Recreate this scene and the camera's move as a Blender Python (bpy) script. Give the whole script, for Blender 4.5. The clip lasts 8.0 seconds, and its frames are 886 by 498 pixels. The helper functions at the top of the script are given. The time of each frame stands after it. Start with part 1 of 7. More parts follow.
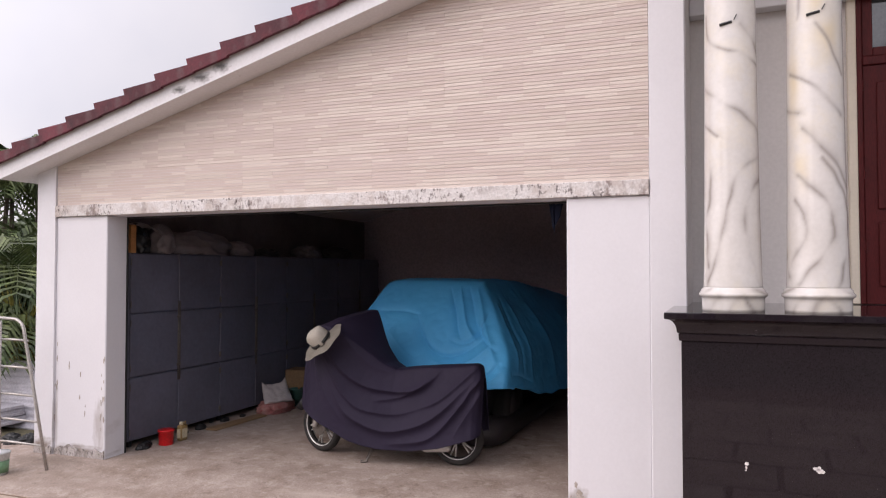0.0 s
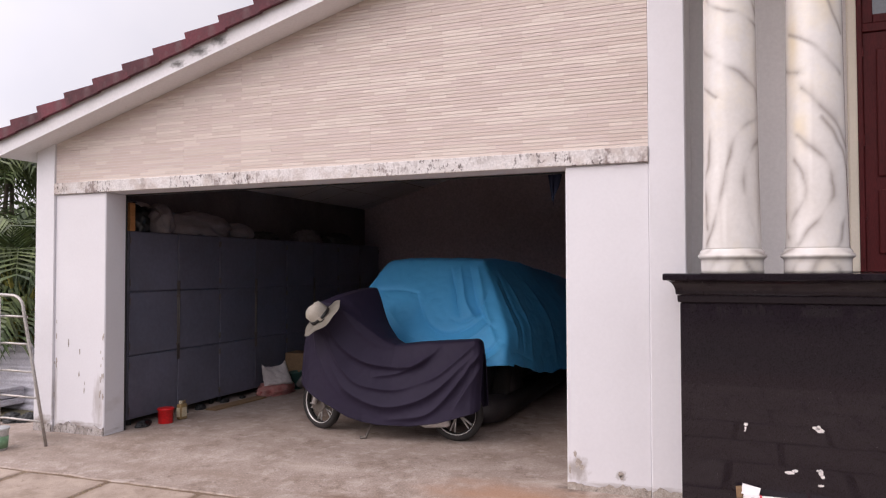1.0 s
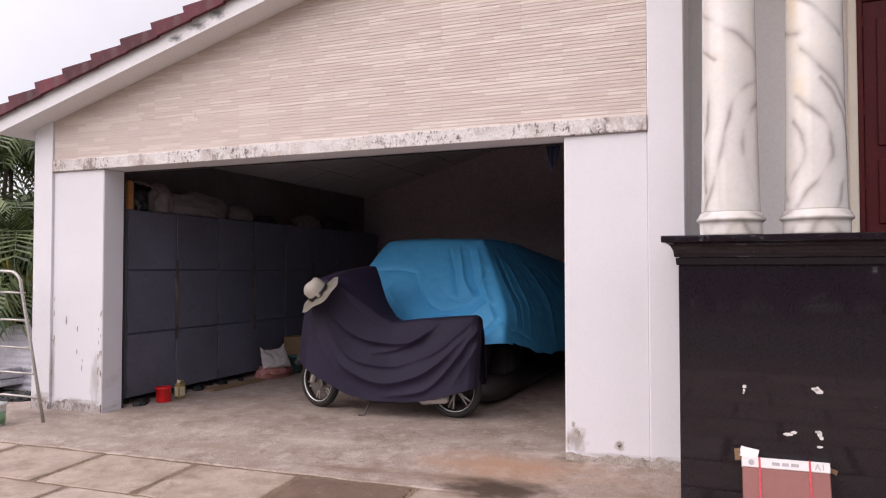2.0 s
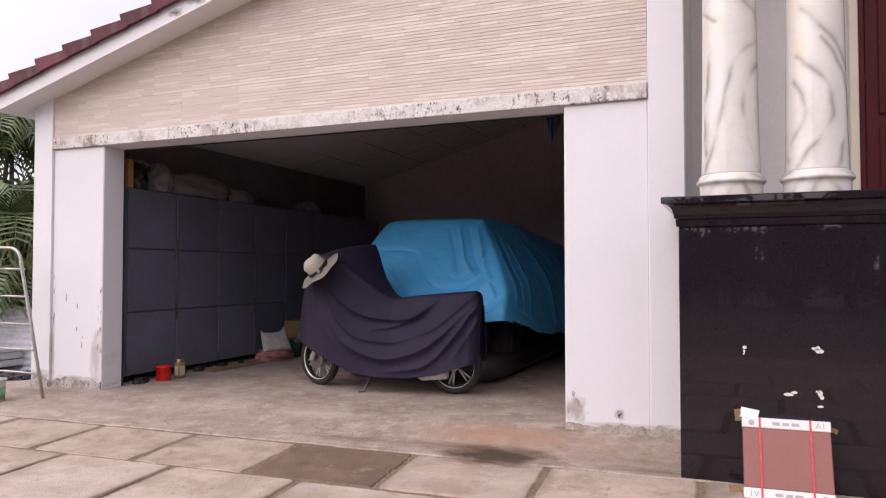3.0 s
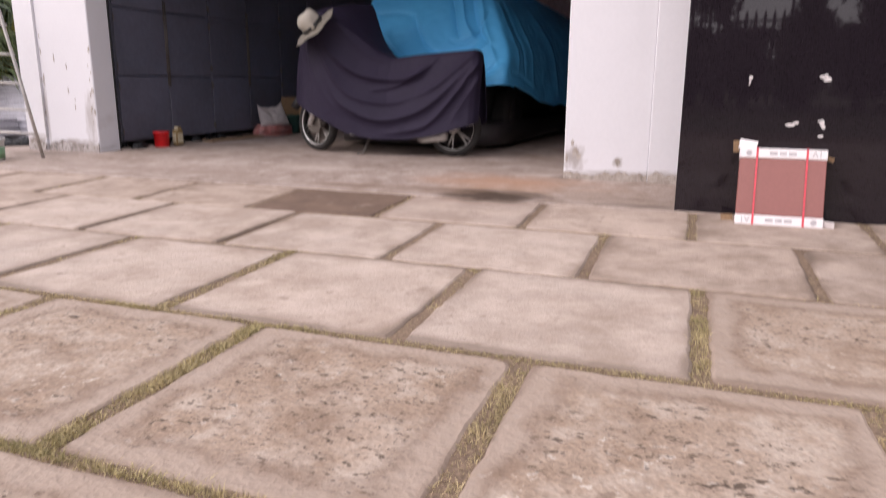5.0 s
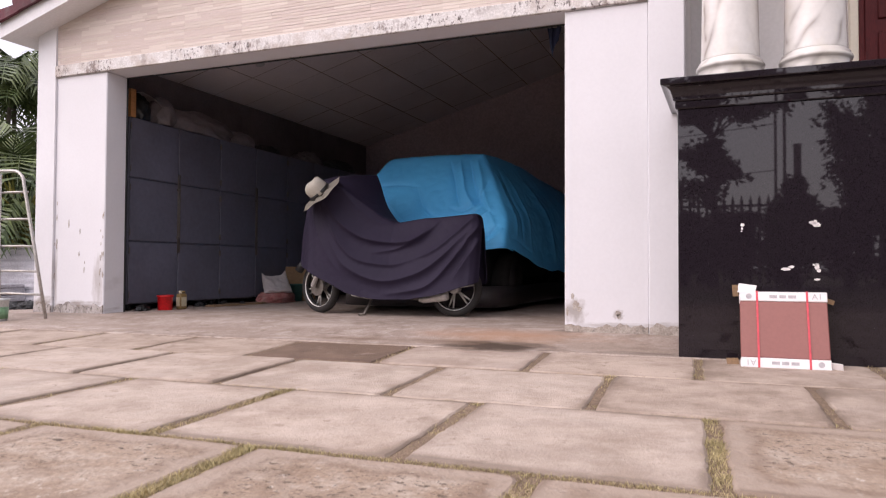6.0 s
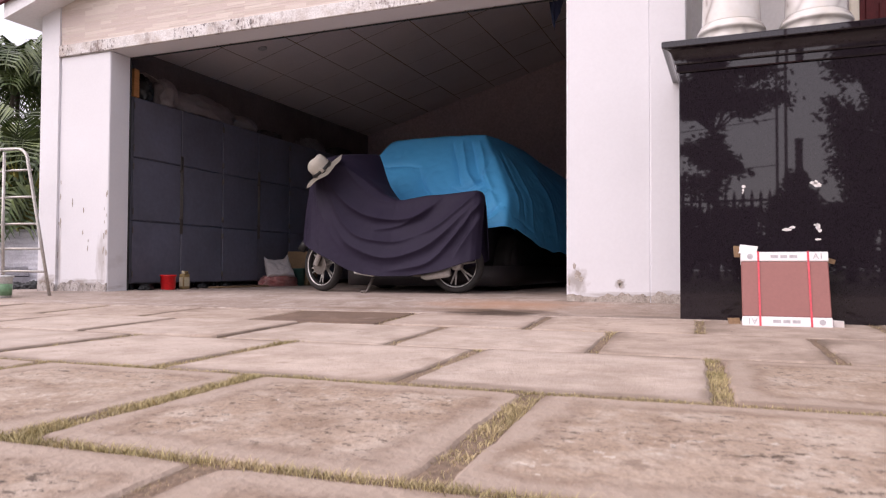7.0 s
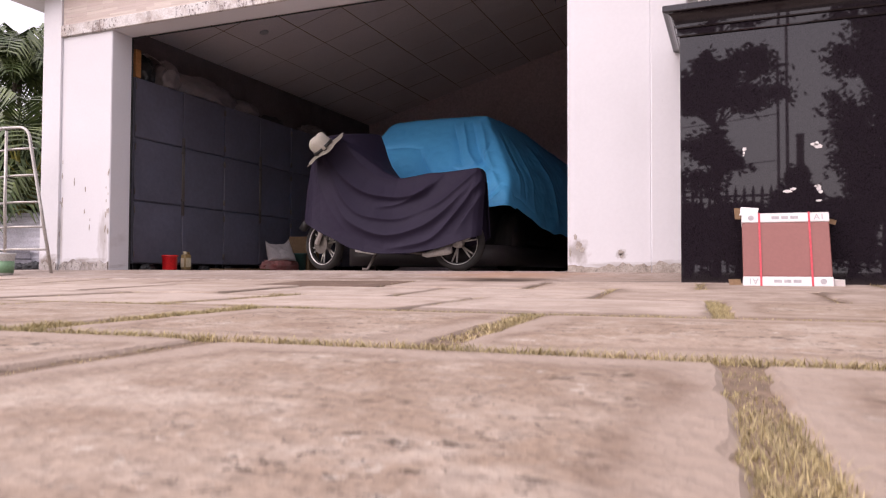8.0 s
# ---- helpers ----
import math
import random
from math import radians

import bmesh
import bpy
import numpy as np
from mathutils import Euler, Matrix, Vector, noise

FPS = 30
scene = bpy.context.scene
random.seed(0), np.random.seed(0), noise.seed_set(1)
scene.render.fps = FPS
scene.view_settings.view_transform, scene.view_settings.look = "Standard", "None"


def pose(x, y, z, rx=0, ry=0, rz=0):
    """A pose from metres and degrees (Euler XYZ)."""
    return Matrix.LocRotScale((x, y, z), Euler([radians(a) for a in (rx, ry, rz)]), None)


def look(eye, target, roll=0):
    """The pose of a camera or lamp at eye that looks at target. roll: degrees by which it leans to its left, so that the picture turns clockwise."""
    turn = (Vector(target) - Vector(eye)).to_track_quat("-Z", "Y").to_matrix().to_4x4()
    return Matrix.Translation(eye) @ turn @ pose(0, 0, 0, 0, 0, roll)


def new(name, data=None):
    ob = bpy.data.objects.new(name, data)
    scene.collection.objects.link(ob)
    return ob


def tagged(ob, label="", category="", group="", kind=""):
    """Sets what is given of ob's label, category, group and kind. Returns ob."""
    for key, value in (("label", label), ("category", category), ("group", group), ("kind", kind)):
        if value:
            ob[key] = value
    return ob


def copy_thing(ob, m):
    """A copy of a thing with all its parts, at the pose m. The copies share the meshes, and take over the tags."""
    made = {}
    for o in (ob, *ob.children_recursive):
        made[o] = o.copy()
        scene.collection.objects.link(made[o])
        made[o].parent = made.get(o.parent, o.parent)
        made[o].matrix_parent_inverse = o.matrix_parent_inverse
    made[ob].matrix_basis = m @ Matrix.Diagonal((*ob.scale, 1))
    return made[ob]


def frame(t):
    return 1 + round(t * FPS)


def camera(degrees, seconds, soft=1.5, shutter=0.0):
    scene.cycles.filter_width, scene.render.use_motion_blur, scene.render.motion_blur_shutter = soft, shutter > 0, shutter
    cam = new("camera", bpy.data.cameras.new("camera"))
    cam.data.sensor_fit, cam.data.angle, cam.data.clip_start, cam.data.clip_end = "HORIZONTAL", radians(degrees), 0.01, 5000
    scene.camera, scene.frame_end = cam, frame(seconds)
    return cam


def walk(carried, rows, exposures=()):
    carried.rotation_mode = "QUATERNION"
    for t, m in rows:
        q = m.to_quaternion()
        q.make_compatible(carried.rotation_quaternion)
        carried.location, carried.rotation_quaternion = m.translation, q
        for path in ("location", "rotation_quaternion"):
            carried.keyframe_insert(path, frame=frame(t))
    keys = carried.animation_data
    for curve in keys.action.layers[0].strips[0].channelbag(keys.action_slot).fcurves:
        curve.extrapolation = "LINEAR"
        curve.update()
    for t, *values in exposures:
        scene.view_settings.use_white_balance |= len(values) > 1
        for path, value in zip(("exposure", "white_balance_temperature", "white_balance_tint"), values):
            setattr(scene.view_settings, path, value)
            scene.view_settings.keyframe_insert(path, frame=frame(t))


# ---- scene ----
# seconds, exposure in stops, white balance
LOOK = [(0.0, -0.31, 6750, 19), (1.5, -0.28, 6750, 20), (3.5, -0.19, 6750, 20), (5.0, -0.14, 6750, 20), (7.0, -0.08, 6750, 23), (8.0, -0.05, 6880, 26)]
cam = camera(63.5, 8.0, soft=1.15, shutter=0.5)
# seconds, eye (x, y, z), turn to the left, look up, lean
PATH = [
    (0, 1.0225, -4.8943, 1.7178, 21.6, 1.68, -0.04),
    (0.5, 1.0284, -4.8839, 1.6152, 21.66, 1.6, -0.1),
    (1, 1.0337, -4.8709, 1.5115, 21.71, 1.61, -0.14),
    (1.5, 1.0381, -4.8569, 1.4068, 21.72, 1.63, -0.08),
    (3, 1.0472, -4.8237, 1.0882, 21.88, 1.72, -0.03),
    (3.5, 1.0491, -4.8186, 0.981, 21.95, 1.73, -0.01),
    (4, 1.0505, -4.8169, 0.8736, 21.98, 1.69, 0.0),
    (4.1, 1.0507, -4.817, 0.8521, 21.91, 0.99, -0.24),
    (4.2, 1.0509, -4.8173, 0.8307, 21.91, -0.81, -0.14),
    (4.3, 1.0512, -4.8177, 0.8092, 21.93, -3.33, 0.13),
    (4.4, 1.0513, -4.8182, 0.7877, 21.91, -5.91, 0.15),
    (4.5, 1.0515, -4.8188, 0.7662, 21.86, -8.63, 0.24),
    (4.6, 1.0516, -4.8196, 0.7446, 21.85, -11.07, 0.29),
    (4.7, 1.0518, -4.8205, 0.7232, 21.81, -13.0, 0.33),
    (4.8, 1.0519, -4.8214, 0.7017, 21.79, -14.29, 0.41),
    (4.9, 1.0521, -4.8226, 0.6802, 21.82, -14.42, 0.22),
    (5, 1.0521, -4.8237, 0.6587, 21.82, -13.21, 0.29),
    (5.1, 1.0523, -4.825, 0.6373, 21.85, -11.13, 0.32),
    (5.2, 1.0524, -4.8264, 0.6158, 21.89, -8.57, 0.26),
    (5.3, 1.0525, -4.8281, 0.5944, 21.9, -6.0, 0.26),
    (5.4, 1.0525, -4.8297, 0.5731, 21.9, -3.5, 0.25),
    (5.5, 1.0526, -4.8314, 0.5517, 21.9, -1.05, 0.25),
    (5.6, 1.0526, -4.8331, 0.5303, 21.9, 0.75, 0.25),
    (5.7, 1.0527, -4.8347, 0.5089, 21.9, 1.4, 0.25),
    (5.9, 1.0528, -4.8380, 0.4662, 21.9, 1.53, 0.25),
    (6.3, 1.053, -4.8447, 0.3807, 22.0, 1.55, 0.25),
    (6.5, 1.0531, -4.848, 0.3382, 22.01, 1.57, 0.2),
    (7, 1.0535, -4.8545, 0.2325, 22.03, 1.64, 0.22),
    (7.5, 1.0539, -4.8569, 0.1276, 22.05, 1.69, 0.22),
    (8, 1.0547, -4.8531, 0.0235, 22.13, 1.77, 0.21),
]


def eye_pose(x, y, z, turn, up, lean):
    ahead = Vector((-math.sin(radians(turn)) * math.cos(radians(up)), math.cos(radians(turn)) * math.cos(radians(up)), math.sin(radians(up))))
    return look((x, y, z), Vector((x, y, z)) + ahead, lean)


walk(cam, [(t, eye_pose(*row)) for t, *row in PATH], exposures=LOOK)

# ---- light ----
SUN_UP, SUN_TURN = 35.1, 218.7
world = bpy.data.worlds.new("sky")
scene.world = world
world.use_nodes = True
wn = world.node_tree
wn.nodes.clear()
w_out = wn.nodes.new("ShaderNodeOutputWorld")
w_bg = wn.nodes.new("ShaderNodeBackground")
w_sky = wn.nodes.new("ShaderNodeTexSky")
w_sky.sky_type = "NISHITA"
w_sky.sun_disc = False
w_sky.sun_elevation, w_sky.sun_rotation = radians(SUN_UP), radians(SUN_TURN)
w_sky.dust_density, w_sky.air_density, w_sky.ozone_density = 4.0, 1.0, 1.0
w_tc = wn.nodes.new("ShaderNodeTexCoord")
w_cloud = wn.nodes.new("ShaderNodeTexNoise")
w_cloud.inputs["Scale"].default_value, w_cloud.inputs["Detail"].default_value = 2.2, 5.0
w_ramp = wn.nodes.new("ShaderNodeValToRGB")
w_ramp.color_ramp.elements[0].position, w_ramp.color_ramp.elements[1].position = 0.3, 0.75
w_ramp.color_ramp.elements[0].color, w_ramp.color_ramp.elements[1].color = (7.2, 7.6, 8.5, 1), (9.9, 9.9, 10.1, 1)
w_mix = wn.nodes.new("ShaderNodeMix")
w_mix.data_type = "RGBA"
w_mix.inputs["Factor"].default_value = 0.85
wn.links.new(w_tc.outputs["Generated"], w_cloud.inputs["Vector"])
wn.links.new(w_cloud.outputs["Fac"], w_ramp.inputs["Fac"])
wn.links.new(w_sky.outputs["Color"], w_mix.inputs["A"])
wn.links.new(w_ramp.outputs["Color"], w_mix.inputs["B"])
# the cloud layer is brighter round the hidden sun
w_dot = wn.nodes.new("ShaderNodeVectorMath")
w_dot.operation = "DOT_PRODUCT"
w_dot.inputs[1].default_value = Vector((-0.50, -0.64, 0.58)).normalized()
w_glow = wn.nodes.new("ShaderNodeMapRange")
w_glow.interpolation_type = "SMOOTHSTEP"
w_glow.inputs["From Min"].default_value, w_glow.inputs["From Max"].default_value = -0.15, 1.0
w_glow.inputs["To Min"].default_value, w_glow.inputs["To Max"].default_value = 1.05, 3.1
wn.links.new(w_tc.outputs["Generated"], w_dot.inputs[0])
wn.links.new(w_dot.outputs["Value"], w_glow.inputs["Value"])
w_scale = wn.nodes.new("ShaderNodeVectorMath")
w_scale.operation = "SCALE"
wn.links.new(w_mix.outputs["Result"], w_scale.inputs[0])
wn.links.new(w_glow.outputs["Result"], w_scale.inputs["Scale"])
wn.links.new(w_scale.outputs["Vector"], w_bg.inputs["Color"])
w_bg.inputs["Strength"].default_value = 0.107
wn.links.new(w_bg.outputs["Background"], w_out.inputs["Surface"])

sun_data = bpy.data.lights.new("sun", "SUN")
sun_data.energy, sun_data.angle, sun_data.color = 0.4, radians(45), (1.0, 0.95, 0.9)
sun = new("sun", sun_data)
sun.matrix_world = look((-8, -10, 9), (0, 0, 0))

# ---- materials ----
def material(name, colour, rough=0.7, metal=0.0, second=None, scale=3.0, amount=0.5, fine=60.0, fine_amount=0.15, bump=0.2, bump_scale=None,
             spread=0.0, stretch=(1, 1, 1), coat=0.0, spec=0.5, island=False, sheen=0.0):
    """A procedural surface: a base colour, a second colour in large patches, fine grain and relief; spread varies it from object to object."""
    m = bpy.data.materials.new(name)
    m.use_nodes = True
    nt = m.node_tree
    n, ln = nt.nodes, nt.links
    bsdf = n["Principled BSDF"]
    bsdf.inputs["Roughness"].default_value = rough
    bsdf.inputs["Metallic"].default_value = metal
    bsdf.inputs["Specular IOR Level"].default_value = spec
    bsdf.inputs["Coat Weight"].default_value = coat
    bsdf.inputs["Coat Roughness"].default_value = 0.06
    bsdf.inputs["Sheen Weight"].default_value = sheen
    tc = n.new("ShaderNodeTexCoord")
    info = n.new("ShaderNodeObjectInfo")
    shift = n.new("ShaderNodeVectorMath")
    shift.operation = "MULTIPLY_ADD"
    shift.inputs[1].default_value = (17.0, 31.0, 23.0)
    ln.new(info.outputs["Random"], shift.inputs[0])
    ln.new(tc.outputs["Object"], shift.inputs[2])
    mp = n.new("ShaderNodeMapping")
    mp.inputs["Scale"].default_value = stretch
    ln.new(shift.outputs["Vector"], mp.inputs["Vector"])
    big = n.new("ShaderNodeTexNoise")
    big.inputs["Scale"].default_value, big.inputs["Detail"].default_value, big.inputs["Roughness"].default_value = scale, 6.0, 0.65
    ln.new(mp.outputs["Vector"], big.inputs["Vector"])
    ramp = n.new("ShaderNodeValToRGB")
    ramp.color_ramp.elements[0].position, ramp.color_ramp.elements[1].position = 0.35, 0.68
    ramp.color_ramp.elements[0].color = (*colour, 1)
    two = second or tuple(c * 0.72 for c in colour)
    ramp.color_ramp.elements[1].color = tuple(a + (b - a) * amount for a, b in zip(colour, two)) + (1,)
    ln.new(big.outputs["Fac"], ramp.inputs["Fac"])
    small = n.new("ShaderNodeTexNoise")
    small.inputs["Scale"].default_value, small.inputs["Detail"].default_value = fine, 4.0
    ln.new(mp.outputs["Vector"], small.inputs["Vector"])
    grain = n.new("ShaderNodeMapRange")
    grain.inputs["From Min"].default_value, grain.inputs["From Max"].default_value = 0.3, 0.7
    grain.inputs["To Min"].default_value, grain.inputs["To Max"].default_value = 1 - fine_amount, 1 + fine_amount
    ln.new(small.outputs["Fac"], grain.inputs["Value"])
    hsv = n.new("ShaderNodeHueSaturation")
    ln.new(ramp.outputs["Color"], hsv.inputs["Color"])
    value = grain.outputs["Result"]
    if spread:
        rnd = n.new("ShaderNodeMapRange")
        rnd.inputs["To Min"].default_value, rnd.inputs["To Max"].default_value = 1 - spread, 1 + spread
        if island:
            geo = n.new("ShaderNodeNewGeometry")
            ln.new(geo.outputs["Random Per Island"], rnd.inputs["Value"])
        else:
            ln.new(info.outputs["Random"], rnd.inputs["Value"])
        mul = n.new("ShaderNodeMath")
        mul.operation = "MULTIPLY"
        ln.new(value, mul.inputs[0])
        ln.new(rnd.outputs["Result"], mul.inputs[1])
        value = mul.outputs[0]
    ln.new(value, hsv.inputs["Value"])
    ln.new(hsv.outputs["Color"], bsdf.inputs["Base Color"])
    if bump:
        bn = n.new("ShaderNodeBump")
        bn.inputs["Strength"].default_value, bn.inputs["Distance"].default_value = bump, 0.01
        if bump_scale:
            rel = n.new("ShaderNodeTexNoise")
            rel.inputs["Scale"].default_value, rel.inputs["Detail"].default_value = bump_scale, 5.0
            ln.new(mp.outputs["Vector"], rel.inputs["Vector"])
            ln.new(rel.outputs["Fac"], bn.inputs["Height"])
        else:
            ln.new(small.outputs["Fac"], bn.inputs["Height"])
        ln.new(bn.outputs["Normal"], bsdf.inputs["Normal"])
    return m


def blotch(m, colour, scale, low, high, stretch=(1, 1, 1), strength=1.0, only=None, own=False):
    """Adds stains of another colour over a base colour; only=(scale, low, high) gathers them in larger patches, own shifts them from object to object."""
    nt = m.node_tree
    n, ln = nt.nodes, nt.links
    bsdf = n["Principled BSDF"]
    old = bsdf.inputs["Base Color"].links[0].from_socket
    tc = n.new("ShaderNodeTexCoord")
    mp = n.new("ShaderNodeMapping")
    mp.inputs["Scale"].default_value = stretch
    place = tc.outputs["Object"]
    if own:
        info = n.new("ShaderNodeObjectInfo")
        shift = n.new("ShaderNodeVectorMath")
        shift.operation = "MULTIPLY_ADD"
        shift.inputs[1].default_value = (19.0, 27.0, 13.0)
        ln.new(info.outputs["Random"], shift.inputs[0])
        ln.new(place, shift.inputs[2])
        place = shift.outputs["Vector"]
    ln.new(place, mp.inputs["Vector"])
    tex = n.new("ShaderNodeTexNoise")
    tex.inputs["Scale"].default_value, tex.inputs["Detail"].default_value, tex.inputs["Roughness"].default_value = scale, 8.0, 0.7
    ln.new(mp.outputs["Vector"], tex.inputs["Vector"])
    rng = n.new("ShaderNodeMapRange")
    rng.inputs["From Min"].default_value, rng.inputs["From Max"].default_value = low, high
    rng.inputs["To Max"].default_value = strength
    ln.new(tex.outputs["Fac"], rng.inputs["Value"])
    amount = rng.outputs["Result"]
    if only:
        wide = n.new("ShaderNodeTexNoise")
        wide.inputs["Scale"].default_value, wide.inputs["Detail"].default_value = only[0], 4.0
        ln.new(place, wide.inputs["Vector"])
        gate = n.new("ShaderNodeMapRange")
        gate.inputs["From Min"].default_value, gate.inputs["From Max"].default_value = only[1], only[2]
        ln.new(wide.outputs["Fac"], gate.inputs["Value"])
        both = n.new("ShaderNodeMath")
        both.operation = "MULTIPLY"
        ln.new(amount, both.inputs[0])
        ln.new(gate.outputs["Result"], both.inputs[1])
        amount = both.outputs[0]
    mix = n.new("ShaderNodeMix")
    mix.data_type = "RGBA"
    ln.new(amount, mix.inputs["Factor"])
    ln.new(old, mix.inputs["A"])
    mix.inputs["B"].default_value = (*colour, 1)
    ln.new(mix.outputs["Result"], bsdf.inputs["Base Color"])
    return m


def spot(m, at, size, colour, strength=0.8, edge=0.5):
    """Adds one stain with a ragged edge at a place of the surface."""
    nt = m.node_tree
    n, ln = nt.nodes, nt.links
    bsdf = n["Principled BSDF"]
    old = bsdf.inputs["Base Color"].links[0].from_socket
    tc = n.new("ShaderNodeTexCoord")
    mp = n.new("ShaderNodeMapping")
    mp.inputs["Location"].default_value = tuple(-a / s for a, s in zip(at, size))
    mp.inputs["Scale"].default_value = tuple(1 / s for s in size)
    ln.new(tc.outputs["Object"], mp.inputs["Vector"])
    tex = n.new("ShaderNodeTexNoise")
    tex.inputs["Scale"].default_value, tex.inputs["Detail"].default_value = 2.2, 7.0
    ln.new(mp.outputs["Vector"], tex.inputs["Vector"])
    length = n.new("ShaderNodeVectorMath")
    length.operation = "LENGTH"
    ln.new(mp.outputs["Vector"], length.inputs[0])
    add = n.new("ShaderNodeMath")
    add.operation = "MULTIPLY_ADD"
    add.inputs[1].default_value = 1.4
    ln.new(tex.outputs["Fac"], add.inputs[0])
    ln.new(length.outputs["Value"], add.inputs[2])
    rng = n.new("ShaderNodeMapRange")
    rng.inputs["From Min"].default_value, rng.inputs["From Max"].default_value = 1.7, 1.7 - edge
    rng.inputs["To Max"].default_value = strength
    ln.new(add.outputs[0], rng.inputs["Value"])
    mix = n.new("ShaderNodeMix")
    mix.data_type = "RGBA"
    ln.new(rng.outputs["Result"], mix.inputs["Factor"])
    ln.new(old, mix.inputs["A"])
    mix.inputs["B"].default_value = (*colour, 1)
    ln.new(mix.outputs["Result"], bsdf.inputs["Base Color"])
    return m


def marble_material():
    m = material("veined_marble", (0.66, 0.635, 0.615), rough=0.16, second=(0.575, 0.545, 0.515), scale=3.6, amount=0.8, fine=40, fine_amount=0.03, bump=0.02, coat=0.25)
    blotch(m, (0.68, 0.60, 0.44), 2.4, 0.50, 0.70, strength=0.5)
    nt = m.node_tree
    n, ln = nt.nodes, nt.links
    bsdf = n["Principled BSDF"]
    # the veins and stains that the surface itself carries
    for key, tone, k in (("stain", (0.66, 0.52, 0.27), 0.5), ("vein", (0.27, 0.235, 0.215), 0.85)):
        strength = n.new("ShaderNodeAttribute")
        strength.attribute_name = key
        rng = n.new("ShaderNodeMath")
        rng.operation = "MULTIPLY"
        rng.inputs[1].default_value = k
        ln.new(strength.outputs["Fac"], rng.inputs[0])
        mix = n.new("ShaderNodeMix")
        mix.data_type = "RGBA"
        ln.new(rng.outputs[0], mix.inputs["Factor"])
        ln.new(bsdf.inputs["Base Color"].links[0].from_socket, mix.inputs["A"])
        mix.inputs["B"].default_value = (*tone, 1)
        ln.new(mix.outputs["Result"], bsdf.inputs["Base Color"])
    return m


M_WHITE = blotch(material("white_wall_paint", (0.70, 0.69, 0.72), rough=0.8, second=(0.62, 0.61, 0.635), scale=1.6, amount=0.35, fine=45, fine_amount=0.015, bump=0.03),
                 (0.36, 0.33, 0.30), 9.0, 0.70, 0.78, stretch=(1, 1, 0.35), strength=0.6)
for where, size, k in (((-4.50, 0, 0.06), (0.36, 0.5, 0.085), 0.9), ((-4.25, 0, 0.30), (0.08, 0.5, 0.30), 0.45), ((-4.92, 0, 0.08), (0.16, 0.5, 0.11), 0.9), ((-4.78, 0, 0.35), (0.03, 0.5, 0.35), 0.5),
                       ((0.07, 0, 0.15), (0.09, 0.5, 0.11), 0.6), ((0.34, 0, 0.06), (0.30, 0.5, 0.035), 0.45), ((0.36, 0, 0.14), (0.04, 0.5, 0.04), 0.7), ((0.66, 0, 0.07), (0.16, 0.5, 0.04), 0.4)):
    spot(M_WHITE, where, size, (0.20, 0.150, 0.112), k, 0.7)
M_FASCIA = blotch(material("white_fascia_paint", (0.74, 0.73, 0.755), rough=0.8, second=(0.62, 0.60, 0.61), scale=1.6, amount=0.35, fine=45, fine_amount=0.04, bump=0.05), (0.30, 0.27, 0.24), 7.0, 0.66, 0.76, stretch=(1, 1, 0.4), strength=0.5)
for where, size in (((-2.93, -0.25, 3.28), (0.12, 0.4, 0.05)), ((-2.73, -0.25, 3.35), (0.10, 0.4, 0.06)), ((-3.15, -0.25, 3.20), (0.09, 0.4, 0.04))):
    spot(M_FASCIA, where, size, (0.06, 0.055, 0.05), 0.85, 0.8)
M_INSIDE = material("inner_wall_paint", (0.52, 0.43, 0.46), rough=0.85, scale=1.2, amount=0.4, fine=30, bump=0.1)
# inner side walls: shade put into the colour, darker than the back wall's paint
M_INNER_DARK = material("darkened_inner_wall", (0.20, 0.165, 0.17), rough=0.95, second=(0.13, 0.105, 0.105), scale=2.0, amount=0.8, fine=40, fine_amount=0.1, bump=0.2)
M_CEIL = material("ceiling_board", (0.76, 0.69, 0.69), rough=0.85, scale=1.2, amount=0.3, fine=60, fine_amount=0.06, bump=0.05)
M_GREY = material("grey_porch_paint", (0.66, 0.63, 0.62), rough=0.8, scale=1.3, amount=0.2, fine=40, fine_amount=0.04, bump=0.08)
M_CREAM = material("cream_door_frame", (0.70, 0.63, 0.52), rough=0.6, scale=3, amount=0.2, fine_amount=0.03, bump=0.03)
M_BAND = material("weathered_white_band", (0.70, 0.67, 0.66), rough=0.85, scale=5, amount=0.4, fine=60, bump=0.5)
blotch(M_BAND, (0.42, 0.34, 0.30), 5.0, 0.46, 0.60, strength=0.6, only=(1.1, 0.40, 0.52))
blotch(M_BAND, (0.16, 0.105, 0.09), 15.0, 0.50, 0.60, stretch=(1, 1, 0.6), strength=0.75, only=(1.3, 0.46, 0.56))
blotch(M_BAND, (0.05, 0.032, 0.028), 30.0, 0.54, 0.60, stretch=(1, 1, 0.7), strength=0.85, only=(1.6, 0.47, 0.58))
M_TILE = material("split_stone_tile", (0.635, 0.540, 0.484), rough=0.6, second=(0.539, 0.456, 0.409), scale=1.5, amount=0.5, fine=90, fine_amount=0.06, bump=0.12, spread=0.09, island=True, stretch=(1, 1, 6))
nodes, links = M_TILE.node_tree.nodes, M_TILE.node_tree.links
geo, tone, blend = nodes.new("ShaderNodeNewGeometry"), nodes.new("ShaderNodeValToRGB"), nodes.new("ShaderNodeMix")
tone.color_ramp.interpolation = "CONSTANT"
tone.color_ramp.elements[0].color, tone.color_ramp.elements[1].color = (0.595, 0.488, 0.460, 1), (0.642, 0.567, 0.516, 1)
tone.color_ramp.elements[1].position = 0.80
extra = tone.color_ramp.elements.new(0.35)
extra.color = (0.530, 0.432, 0.390, 1)
extra = tone.color_ramp.elements.new(0.55)
extra.color = (0.567, 0.493, 0.442, 1)
blend.data_type = "RGBA"
